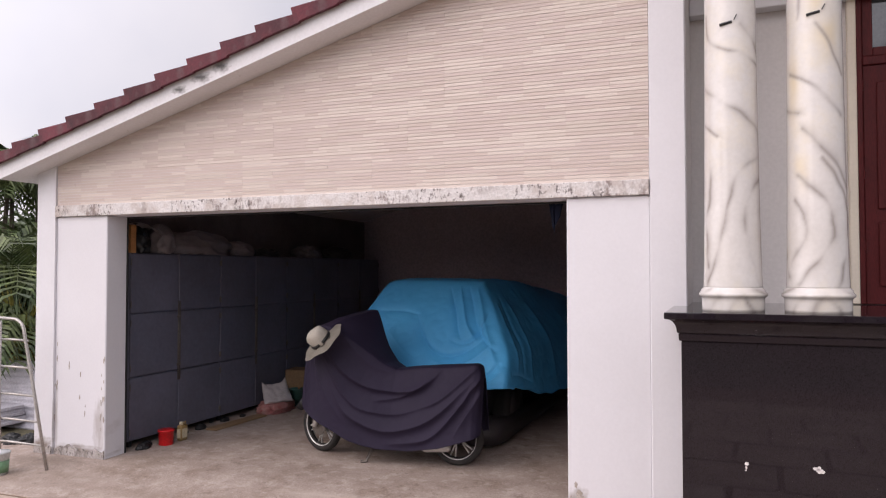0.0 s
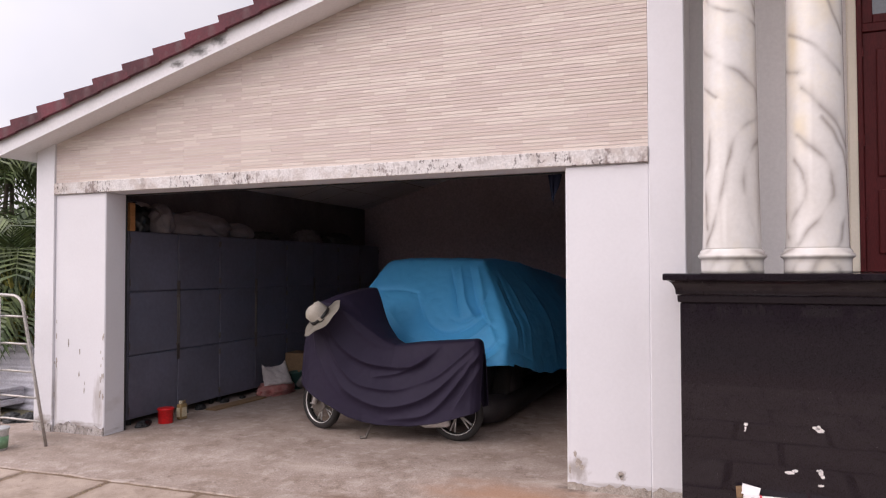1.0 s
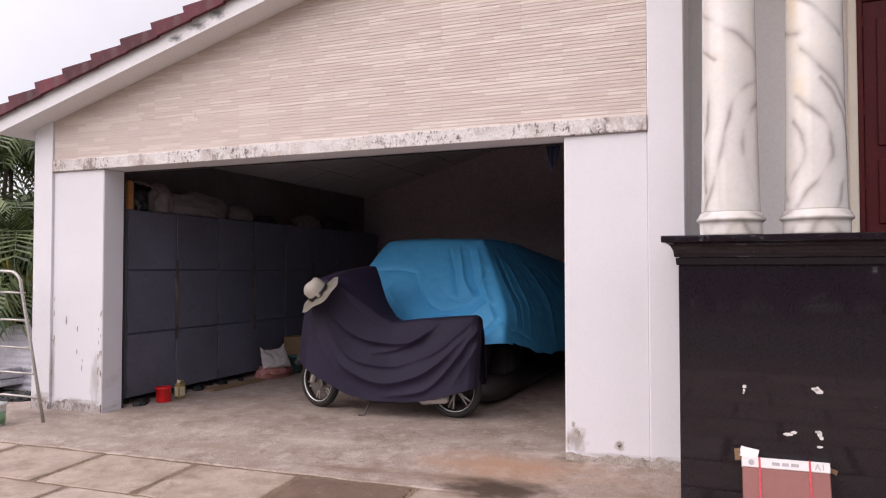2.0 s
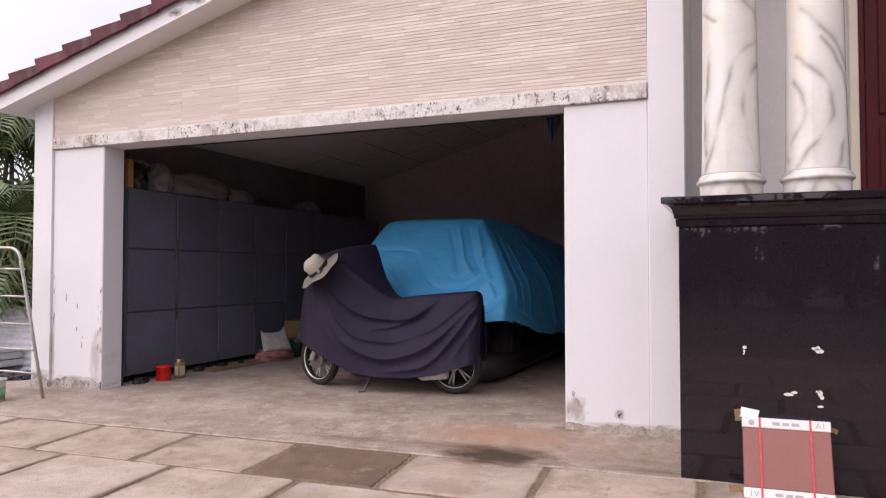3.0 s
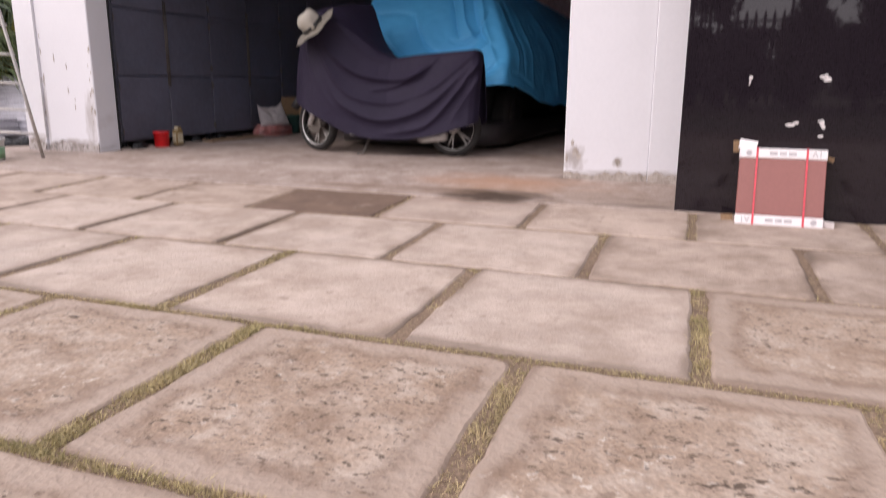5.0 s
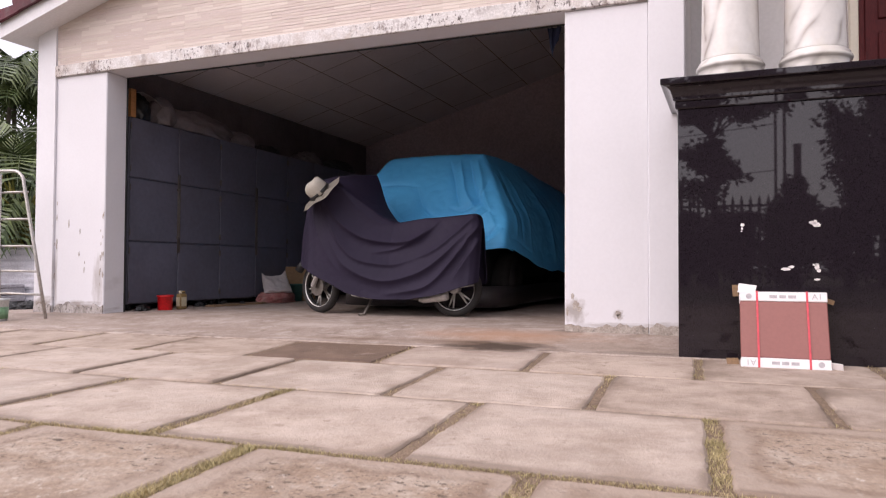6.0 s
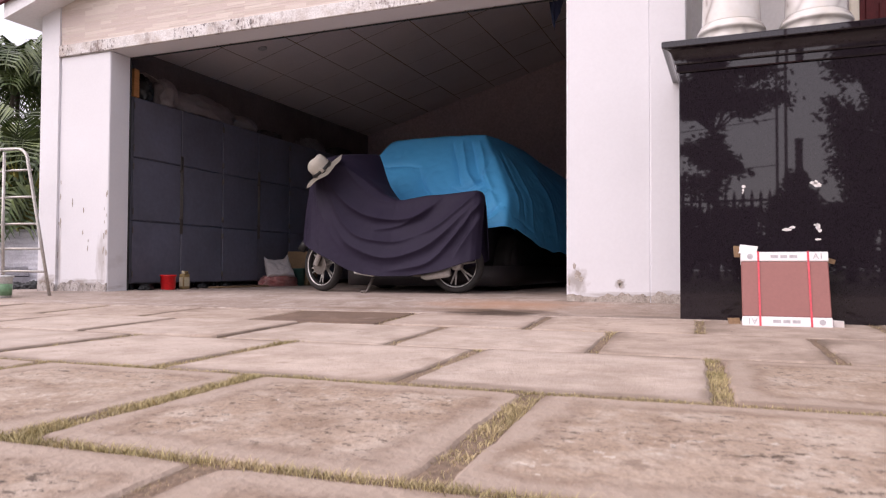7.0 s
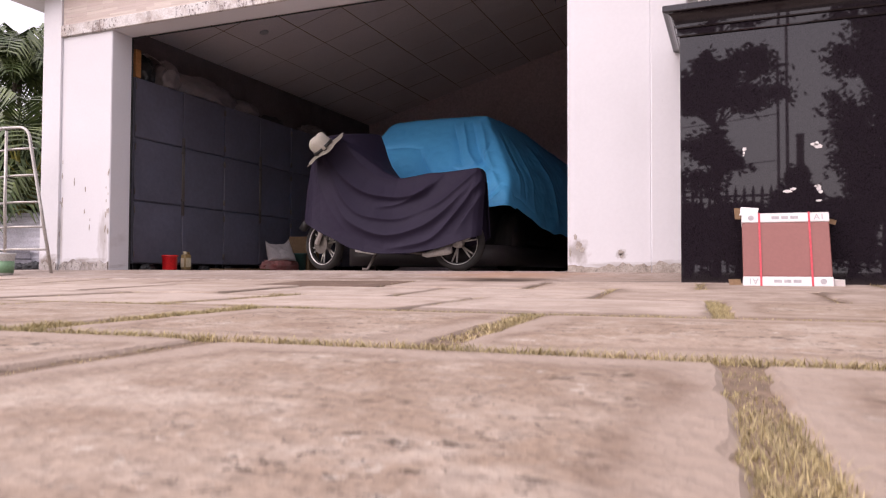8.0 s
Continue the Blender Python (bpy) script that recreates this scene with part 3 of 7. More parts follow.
# ---- plan ----
X_IN, X_PIER, X_EDGE, X_OUT = -4.18, -4.80, -4.80, -5.03       # opening's edge, corner pilaster
X_R, X_TRIM, X_PIL = 0.0, 0.556, 0.785                         # right edge of the opening, end of the band, plinth's side
Z_LINTEL, Z_BAND = 2.214, 2.318
WALL = 0.235
SLOPE, Z_SOFFIT0 = 0.2787, 3.271 * 0.82                         # soffit height at X_SOFFIT0
X_SOFFIT0 = -5.879 * 0.82
OVERHANG = 0.25
Y_BACK = 6.1
X_LEFT = -4.85                                                  # inner left wall
X_RIGHT = 0.06                                                  # inner right wall
Z_FLOOR = 0.025
Y_PLINTH, Z_PLINTH = -0.712, 1.485
Y_PORCH = 0.68
ROW_TURN, CROSS_TURN = radians(1.7), radians(3.0)              # lines between the rows of slabs, joints across them


def soffit(x):
    return Z_SOFFIT0 + SLOPE * (x - X_SOFFIT0)


def ground(y):
    """Height of the yard at y: it falls a little from the garage to the yard."""
    if y > 0:
        return Z_FLOOR
    if y > -0.6:
        return Z_FLOOR + (0.055 / 0.6) * y
    if y > -1.9:
        return -0.03 + (0.048 / 1.3) * (y + 0.6)
    return -0.078 + 0.006 * max(y + 1.9, -4.0)


# ---- walls of the garage ----
structure("wall_pier_left", box(X_PIER, X_IN, 0.0, WALL, -0.2, Z_LINTEL, 0.008), M_WHITE, "white painted masonry pier beside the garage opening, peeling at its foot", "wall")
structure("wall_corner_left", prism([(X_OUT, -0.2), (X_EDGE, -0.2), (X_EDGE, soffit(X_EDGE) + 0.01), (X_OUT, soffit(X_OUT) + 0.01)], "y", -0.022, Y_BACK + 0.2), M_WHITE, "white painted corner and side wall of the garage", "wall")
structure("wall_pier_right", box(X_R, X_TRIM, 0.0, WALL, -0.2, Z_LINTEL, 0.008), M_WHITE, "white painted masonry pier between garage and porch", "wall")
structure("wall_corner_right", box(X_TRIM, X_PIL, -0.018, Y_PORCH, -0.2, 6.2, 0.006), M_WHITE, "tall white pilaster at the garage's corner", "wall")
band = bmesh.new()
add_box(band, X_EDGE, X_TRIM - 0.002, -0.030, 0.0, Z_LINTEL, Z_BAND, 0.004)
structure("trim_band", band, M_BAND, "white lintel band stained with black mould", "trim")
structure("wall_lintel", box(X_EDGE, X_TRIM - 0.002, 0.0, WALL, Z_LINTEL + 0.001, 2.6), M_WHITE, "white painted concrete lintel over the garage opening", "wall")
gable = structure("wall_gable", prism([(X_EDGE, 2.6), (X_TRIM - 0.002, 2.6), (X_TRIM - 0.002, soffit(X_TRIM)), (X_EDGE, soffit(X_EDGE))], "y", 0.004, WALL), M_GROUT,
                  "gable wall faced with beige split-stone strip tiles", "wall")
structure("wall_back", box(X_LEFT - 0.2, X_RIGHT + 0.2, Y_BACK, Y_BACK + 0.2, -0.1, 4.6), M_INSIDE, "dim painted back wall of the garage", "wall")
# both side walls carry their gloom as dark colour; the right one dims the car's flank
structure("wall_inner_left", box(X_EDGE, X_EDGE + 0.01, WALL, Y_BACK, -0.1, soffit(X_LEFT) - 0.02), M_INNER_DARK, "inner side wall of the garage, coloured dark for shade", "wall")
structure("wall_inner_right", box(X_RIGHT, X_RIGHT + 0.006, WALL + 0.002, Y_BACK, -0.1, 4.6), M_INNER_DARK, "inner right wall of the garage, coloured dark to cut bounced light", "wall")
structure("wall_right_core", box(X_RIGHT + 0.006, X_PIL - 0.01, Y_PORCH, Y_BACK + 0.2, -0.1, 6.2), M_WHITE, "wall between garage and house", "wall")
# steel channel round the opening, behind the jamb
channel = bmesh.new()
add_box(channel, X_IN - 0.03, X_IN + 0.004, WALL + 0.001, WALL + 0.014, Z_FLOOR, Z_LINTEL - 0.01, 0.003)
add_box(channel, X_IN - 0.03, X_R + 0.03, WALL + 0.001, WALL + 0.014, Z_LINTEL - 0.014, Z_LINTEL - 0.003, 0.003)
structure("trim_channel", channel, M_BLACK, "dark steel door channel round the garage opening", "door channel")

# ---- ceiling of boards between thin rails, under the slope of the roof ----
def ceiling_z(x):
    return 2.699 + 0.28 * (x + 4.22)


ceil = bmesh.new()
step, xs, y = 0.60, [], 0.0
tilt = math.atan(0.28)
dx = step * math.cos(tilt)
x = -4.22 - 2 * dx
while x < X_RIGHT + 0.2:
    y = WALL + 0.0
    row = 1.571 - 3 * step
    while row < Y_BACK:
        y0, y1 = max(row, 0.24) + 0.006, min(row + step, Y_BACK) - 0.006
        if y1 > y0 and x + dx > X_LEFT:
            sag = random.Random(int(x * 91 + row * 57)).uniform(-0.002, 0.003)
            a, b = max(x, X_EDGE + 0.012) + 0.006, min(x + dx, X_RIGHT) - 0.006
            if b > a:
                v = [ceil.verts.new((p, q, ceiling_z(p) + sag + h)) for h in (0, 0.002) for p, q in ((a, y0), (b, y0), (b, y1), (a, y1))]
                for f in ((3, 2, 1, 0), (4, 5, 6, 7), (0, 1, 5, 4), (1, 2, 6, 5), (2, 3, 7, 6), (3, 0, 4, 7)):
                    ceil.faces.new([v[i] for i in f])
        row += step
    x += dx
structure("ceiling", ceil, M_CEIL, "sloping ceiling of square pale boards", "ceiling")
back = bmesh.new()
vb = [back.verts.new((p, q, ceiling_z(p) + 0.022 + h)) for h in (0, 0.02) for p, q in ((X_EDGE + 0.01, 0.236), (X_RIGHT, 0.236), (X_RIGHT, Y_BACK), (X_EDGE + 0.01, Y_BACK))]
for f in ((3, 2, 1, 0), (4, 5, 6, 7), (0, 1, 5, 4), (1, 2, 6, 5), (2, 3, 7, 6), (3, 0, 4, 7)):
    back.faces.new([vb[i] for i in f])
structure("ceiling_void", back, M_CARD, "dark void above the ceiling boards", "ceiling")

# ---- roof: concrete slab with white fascia and maroon tiles ----
def sloped(x0, x1, y0, y1, lo, hi, bevel=0.0):
    return prism([(x0, soffit(x0) + lo), (x1, soffit(x1) + lo), (x1, soffit(x1) + hi), (x0, soffit(x0) + hi)], "y", y0, y1)


structure("roof_slab", sloped(-5.25, X_TRIM - 0.004, -OVERHANG, Y_BACK + 0.4, 0.0, 0.14), M_FASCIA, "white painted concrete roof slab with a stained fascia", "roof")
roof = thing("tiled_roof", "maroon concrete roof tiles stepping up the slope", "roof", kind="structure")
angle = math.atan(SLOPE)


def roof_tile_bm(width):
    """One course of tile seen at the verge: a thick rolled tile with a turned-down edge."""
    bm = bmesh.new()
    prof = []
    for k in range(9):
        u = k / 8
        prof.append((u * width, 0.03 + 0.028 * math.sin(math.pi * u) ** 0.8))
    prof += [(width, 0.0), (0.0, 0.0)]
    lo = [bm.verts.new((0.0, p[0], p[1] + 0.062)) for p in prof]
    hi = [bm.verts.new((0.385, p[0], p[1] + 0.006)) for p in prof]
    bm.faces.new(lo)
    bm.faces.new(list(reversed(hi)))
    for i in range(len(prof)):
        j = (i + 1) % len(prof)
        bm.faces.new((lo[j], lo[i], hi[i], hi[j]))
    bmesh.ops.recalc_face_normals(bm, faces=bm.faces)
    return bm


def verge_tile_bm():
    bm = roof_tile_bm(0.16)
    lip = prism([(0.0, -0.02), (0.385, -0.03), (0.385, 0.045), (0.0, 0.105)], "y", -0.02, 0.012)
    me = mesh_of("lip", lip)
    bm.from_mesh(me)
    bpy.data.meshes.remove(me)
    return bm


tile_mesh, verge_mesh = mesh_of("roof_tile", roof_tile_bm(0.30), M_ROOF), mesh_of("verge_tile", verge_tile_bm(), M_ROOF)
pitch = 0.345
x = -5.34
while x < X_TRIM:
    for r in range(8):
        ob = new("roof_tile", verge_mesh if r == 0 else tile_mesh)
        ob.parent = roof
        y = -OVERHANG - 0.03 if r == 0 else -OVERHANG - 0.03 + 0.16 + (r - 1) * 0.302
        ob.matrix_basis = Matrix.Translation((x, y, soffit(x) + 0.150 + random.uniform(-0.004, 0.004))) @ Matrix.Rotation(-angle, 4, "Y")
    x += pitch * math.cos(angle)

# ---- porch ----
structure("wall_porch", box(X_PIL - 0.01, 5.0, Y_PORCH + 0.002, Y_PORCH + 0.2, 0.0, 6.2), M_GREY, "grey painted porch wall behind the columns", "wall")
structure("wall_porch_side", box(X_PIL, X_PIL + 0.004, 0.03, Y_PORCH, Z_PLINTH, 6.2), M_GREY, "grey painted side wall of the porch", "wall")
structure("floor_porch", box(X_PIL + 0.002, 5.0, Y_PLINTH + 0.05, Y_PORCH, 1.2, Z_PLINTH - 0.003), M_GRANITE, "black granite porch floor", "floor")
structure("ceiling_porch", box(X_PIL + 0.006, 5.0, -1.2, Y_PORCH, 4.55, 4.7), M_GREY, "grey painted porch ceiling", "ceiling")
structure("trim_porch_beam", box(X_PIL + 0.006, 5.0, Y_PORCH - 0.12, Y_PORCH, 3.56, 3.80, 0.006), M_WHITE, "pale beam across the porch wall", "trim")

plinth = thing("granite_plinth", "polished black granite porch plinth with stepped cornice and paper residue", "plinth", kind="structure")
part("face", box(X_PIL, 5.0, Y_PLINTH, Y_PLINTH + 0.35, -0.12, 1.324, 0.004), M_GRANITE, plinth)
side = prism([(Y_PLINTH + 0.352, -0.12), (-0.02, -0.12), (-0.02, 1.324), (Y_PLINTH + 0.352, 1.324)], "x", X_PIL, X_PIL + 0.1)
part("side", side, M_GRANITE, plinth)


def moulding(profile):
    """A moulding with the outline profile (how far it stands out, height) along the plinth's front, mitred and returned along its side."""
    bm = bmesh.new()
    rings = []
    for x, y, ox, oy in ((5.0, Y_PLINTH, 0, -1), (X_PIL, Y_PLINTH, -1, -1), (X_PIL, -0.021, -1, 0)):
        rings.append([bm.verts.new((x + ox * d, y + oy * d, z)) for d, z in profile])
    for a, b in zip(rings, rings[1:]):
        for i in range(len(profile)):
            j = (i + 1) % len(profile)
            bm.faces.new((a[i], a[j], b[j], b[i]))
    bm.faces.new(rings[0])
    bm.faces.new(list(reversed(rings[-1])))
    bmesh.ops.recalc_face_normals(bm, faces=bm.faces)
    return bm


part("fillet", moulding([(-0.03, 1.325), (0.006, 1.325), (0.012, 1.330), (0.014, 1.362), (0.010, 1.366), (-0.03, 1.366)]), M_GRANITE, plinth)
cove = [(-0.03, 1.368), (0.016, 1.368), (0.020, 1.372)]
for k in range(8):
    a = k / 7 * math.pi / 2
    cove.append((0.022 + 0.050 * (1 - math.cos(a)), 1.374 + 0.072 * math.sin(a)))
part("cornice", moulding(cove + [(-0.03, 1.446)]), M_GRANITE, plinth)
part("top_slab", moulding([(-0.34, 1.4475), (0.080, 1.4475), (0.085, 1.452), (0.085, 1.480), (0.080, Z_PLINTH), (-0.34, Z_PLINTH)]), M_GRANITE, plinth)
structure("floor_porch_slab", box(X_PIL + 0.342, 5.0, Y_PLINTH + 0.342, -0.021, 1.4475, Z_PLINTH - 0.001), M_GRANITE, "black granite slab under the porch columns", "floor")



def nearest(p, line, rounds=2):
    """Distance of points (n x 2) to a rounded line through a few places, and how far along it (0 to 1) the nearest place lies."""
    q = np.array(line, float)
    for _ in range(rounds):
        a, b = q[:-1], q[1:]
        mid = np.empty((2 * len(a), 2))
        mid[0::2], mid[1::2] = 0.75 * a + 0.25 * b, 0.25 * a + 0.75 * b
        q = np.vstack([q[:1], mid, q[-1:]])
    best, along = np.full(len(p), 9.0), np.zeros(len(p))
    side = np.zeros(len(p))
    total = len(q) - 1
    for i in range(total):
        d = q[i + 1] - q[i]
        t = np.clip(((p - q[i]) @ d) / max(d @ d, 1e-9), 0, 1)
        off = p - (q[i] + t[:, None] * d)
        dist = np.hypot(off[:, 0], off[:, 1])
        hit = dist < best
        best = np.where(hit, dist, best)
        along = np.where(hit, (i + t) / total, along)
        side = np.where(hit, np.sign(d[0] * off[:, 1] - d[1] * off[:, 0]), side)
    return best, along, side


# grey veins on the columns' faces: across (-1 to 1) and up from the base
VEINS_A = (((-0.95, 0.05), (-0.5, 0.30), (-0.1, 0.63), (0.25, 0.79), (0.95, 0.87)), ((0.98, 0.05), (0.4, 0.40), (0.55, 0.66), (1.0, 0.76)), ((-0.77, 0.80), (-0.77, 0.64), (-0.92, 0.50), (-0.85, 0.25)),
           ((1.0, 0.92), (0.97, 1.02), (0.13, 1.12), (-0.98, 1.28)), ((0.94, 1.38), (0.13, 1.45), (-0.86, 1.52), (-0.92, 1.68)), ((0.40, 1.60), (0.94, 1.46)), ((-0.97, 1.06), (-0.5, 0.98)), ((1.0, 0.75), (0.95, 0.5), (1.0, 0.2)))
VEINS_B = (((-0.65, 0.73), (0.17, 0.64), (0.66, 0.43), (-0.1, 0.26), (-0.6, 0.15)), ((-0.7, 0.61), (-0.17, 0.48), (-0.8, 0.26)), ((0.24, 0.83), (0.8, 0.67), (1.0, 0.48), (0.6, 0.14)), ((-0.98, 0.30), (-0.9, 0.2)),
           ((-0.85, 1.30), (-0.1, 1.24), (0.85, 1.05)), ((-0.45, 0.99), (0.6, 0.82), (0.95, 0.67)), ((0.05, 1.55), (0.9, 1.28)), ((-0.95, 1.11), (-0.55, 1.07)), ((-0.45, 1.75), (-0.62, 1.6)))


def veined(name, profile, parent, veins, stains, seed):
    """A turned piece of marble whose surface carries the strength of its veins and of its yellow stains."""
    bm = lathe(profile, 140)
    me = mesh_of(name, bm, M_MARBLE, True)
    co = np.array([v.co for v in me.vertices])
    turn = np.arctan2(co[:, 0], -co[:, 1])
    jitter = np.array([(noise.noise(Vector(c) * 9 + Vector((seed, 0, 0))), noise.noise(Vector(c) * 9 + Vector((0, seed, 5)))) for c in co])
    flat = np.stack([turn * 0.145, co[:, 2]], 1) + 0.014 * jitter
    patchy = np.array([noise.noise(Vector(c) * 7 + Vector((3, seed, 1))) for c in co])
    vein = np.zeros(len(co))
    for k, line in enumerate(veins):
        d, along, side = nearest(flat, [(math.asin(max(-1, min(1, s))) * 0.145, z) for s, z in line])
        wide = 0.020 + 0.010 * math.sin(3.0 * k)
        soft = np.exp(-(d / wide) ** 2) * 0.42 + np.exp(-(d / 0.010) ** 2) * 0.42 + np.where(side > 0, 0.20, 0.0) * np.exp(-(d / 0.045) ** 2)
        vein = np.maximum(vein, soft * np.clip(0.70 + 1.5 * patchy, 0.15, 1.0))
    spots = np.zeros(len(co))
    for s, z, w, h in stains:
        spots = np.maximum(spots, np.exp(-((flat[:, 0] - math.asin(s) * 0.145) / w) ** 2 - ((flat[:, 1] - z) / h) ** 2) * np.clip(0.8 + 1.2 * patchy, 0, 1))
    for key, values in (("vein", vein), ("stain", spots)):
        layer = me.attributes.new(key, "FLOAT", "POINT")
        layer.data.foreach_set("value", values.astype(np.float32))
    ob = new(name, me)
    ob.parent = parent
    return ob


def marble_column(at, turn, veins, stains, seed, label):
    col = thing("marble_column", label, "column", at, turn, group="porch columns")
    veined("base", [(0.166, 0.0)] + [(0.166, 0.018 * k) for k in (1, 2, 3, 4)] + [(0.171, 0.080), (0.180, 0.085), (0.183, 0.094), (0.180, 0.103), (0.172, 0.109), (0.170, 0.122), (0.162, 0.129), (0.159, 0.135)], col,
           (((-0.75, -0.02), (-0.6, 0.05), (-0.35, 0.08)), ((-0.2, -0.02), (0.0, 0.06), (0.25, 0.09)), ((0.3, 0.08), (0.55, 0.03), (0.7, -0.02)), ((0.6, 0.13), (0.95, 0.09)), ((-0.95, 0.10), (-0.7, 0.125))), (), seed + 3)
    outline = [(0.157, 0.135), (0.153, 0.25), (0.147, 0.6), (0.141, 1.2), (0.136, 1.8), (0.131, 2.6), (0.128, 3.05)]
    zs = np.concatenate([np.linspace(0.135, 2.0, 270), np.linspace(2.02, 3.05, 30)])
    rs = np.interp(zs, [z for r, z in outline], [r for r, z in outline])
    veined("shaft", list(zip(rs.tolist(), zs.tolist())), col, veins, stains, seed)
    return col


marble_column((1.055, -0.50, Z_PLINTH), 0, VEINS_A, (), 2.0, "polished white marble porch column with grey veins, on a moulded base")
marble_column((1.485, -0.50, Z_PLINTH), -5.7, VEINS_B, ((0.45, 1.52, 0.07, 0.16), (0.1, 1.66, 0.06, 0.07), (-0.75, 1.20, 0.05, 0.20), (-0.5, 0.80, 0.04, 0.12)), 6.0,
              "polished white marble porch column with grey veins and yellow stains")

# ---- panelled house door ----
door = thing("door_1", "dark red panelled wooden house door with a glazed transom", "door", (1.86, Y_PORCH, Z_PLINTH), kind="structure")
part("frame", add_box(add_box(bmesh.new(), -0.055, 0.0, -0.05, 0.0, 0, 2.15, 0.006), -0.055, 1.6, -0.05, 0.0, 2.151, 2.22, 0.006), M_CREAM, door, "cream painted door frame")
part("jamb", add_box(add_box(bmesh.new(), 0.001, 0.035, -0.045, -0.001, 0, 2.14, 0.005), 0.036, 1.5, -0.045, -0.001, 1.62, 1.68, 0.005), M_DOOR, door)
leaf = part("leaf", box(0.037, 0.80, -0.03, -0.002, 0.0, 1.618, 0.004), M_DOOR, door)
for z0, z1 in ((0.12, 0.55), (0.64, 1.50)):
    part("panel", box(0.115, 0.70, -0.046, -0.031, z0, z1, 0.012, 2), M_DOOR, leaf)
for z in (0.35, 0.85, 1.45):
    part("hinge", lathe([(0.008, 0), (0.008, 0.07)], 10, (0.037, -0.038, z)), M_DOOR, leaf)
transom = part("transom", add_box(add_box(add_box(bmesh.new(), 0.037, 0.10, -0.03, -0.002, 1.682, 2.14, 0.004), 0.101, 0.8, -0.03, -0.002, 1.682, 1.74, 0.004), 0.101, 0.8, -0.03, -0.002, 2.08, 2.14, 0.004), M_DOOR, door)
part("pane", box(0.102, 0.80, -0.016, -0.012, 1.742, 2.078), M_GLASS, transom, "dark transom glass")
# ---- draped covers: shaped shells with long folds along lines ----
# ---- motorcycle under a dark cover ----
BIKE_Y = 0.97
X_FW, X_RW, R_WHEEL = -2.52, -1.17, 0.245
bike = thing("motorcycle", "small motorcycle parked on its stand inside the garage opening", "motorcycle", (0, 0, 0))


def wheel(name, at, turn):
    tyre = bmesh.new()
    ring, small = 40, 12
    loops = []
    for k in range(ring):
        a = 2 * math.pi * k / ring
        loops.append([tyre.verts.new(((R_WHEEL - 0.035 + 0.035 * math.cos(b)) * math.cos(a), 0.042 * math.sin(b), (R_WHEEL - 0.035 + 0.035 * math.cos(b)) * math.sin(a))) for b in (2 * math.pi * j / small for j in range(small))])
    for k in range(ring):
        for j in range(small):
            tyre.faces.new((loops[k][j], loops[(k + 1) % ring][j], loops[(k + 1) % ring][(j + 1) % small], loops[k][(j + 1) % small]))
    bmesh.ops.recalc_face_normals(tyre, faces=tyre.faces)
    w = part(name, tyre, M_TYRE, bike, "black tyre on a dull alloy wheel", True)
    w.matrix_basis = pose(*at, 0, 0, turn)
    rim = bmesh.new()
    prof = [(0.186, -0.034), (0.203, -0.034), (0.207, -0.026), (0.190, -0.012), (0.190, 0.012), (0.207, 0.026), (0.203, 0.034), (0.186, 0.034), (0.178, 0.0)]
    loops = [[rim.verts.new((r * math.cos(a), y, r * math.sin(a))) for r, y in prof] for a in (2 * math.pi * k / ring for k in range(ring))]
    for k in range(ring):
        for j in range(len(prof)):
            rim.faces.new((loops[k][j], loops[(k + 1) % ring][j], loops[(k + 1) % ring][(j + 1) % len(prof)], loops[k][(j + 1) % len(prof)]))
    bmesh.ops.recalc_face_normals(rim, faces=rim.faces)
    part("rim", rim, M_ALLOY, w, "dull alloy rim", True)
    hub = moved(lathe([(0.03, -0.05), (0.045, -0.045), (0.045, 0.045), (0.03, 0.05)], 20), pose(0, 0, 0, 90, 0, 0))
    part("hub", hub, M_ALLOY, w, "alloy hub", True)
    for k in range(6):
        a = 2 * math.pi * k / 6 + 0.3
        for d in (-0.13, 0.13):
            part("spoke", tube([(0.04 * math.cos(a), 0.012, 0.04 * math.sin(a)), (0.182 * math.cos(a + d), 0.006, 0.182 * math.sin(a + d))], [0.010, 0.007], 6), M_ALLOY, w, smooth=True)
    return w


wheel("front_wheel", (X_FW, BIKE_Y + 0.01, Z_FLOOR + R_WHEEL), -17)
wheel("rear_wheel", (X_RW, BIKE_Y, Z_FLOOR + R_WHEEL), 0)
fork = bmesh.new()
for s in (-1, 1):
    add_tube(fork, [(X_FW - 0.01 + 0.025 * s, BIKE_Y + 0.08 * s, Z_FLOOR + R_WHEEL), (X_FW + 0.10, BIKE_Y + 0.07 * s, 0.60), (X_FW + 0.2, BIKE_Y + 0.05 * s, 0.85)], [0.024, 0.02, 0.018], 10)
part("fork", fork, M_ALLOY, bike, "alloy front fork", True)
disc = moved(lathe([(0.06, -0.002), (0.088, -0.002), (0.088, 0.002), (0.06, 0.002)], 28), pose(X_FW - 0.006, BIKE_Y - 0.05, Z_FLOOR + R_WHEEL, 90, 0, -17))
part("brake_disc", disc, M_ROD, bike)
part("frame", tube([(X_FW + 0.2, BIKE_Y, 0.84), (-2.1, BIKE_Y, 0.50), (-1.75, BIKE_Y, 0.46), (-1.3, BIKE_Y, 0.62), (-1.02, BIKE_Y, 0.70)], 0.05, 10), M_BLACK, bike, smooth=True)
part("engine", moved(box(-0.17, 0.17, -0.11, 0.11, -0.11, 0.11, 0.04, 3), pose(-1.82, BIKE_Y, 0.30)), M_CARGREY, bike, "dark grey engine", True)
part("seat", moved(box(-0.37, 0.37, -0.10, 0.10, -0.05, 0.05, 0.04, 3), pose(-1.38, BIKE_Y, 0.73, 0, -4, 0)), M_BLACK, bike, smooth=True)
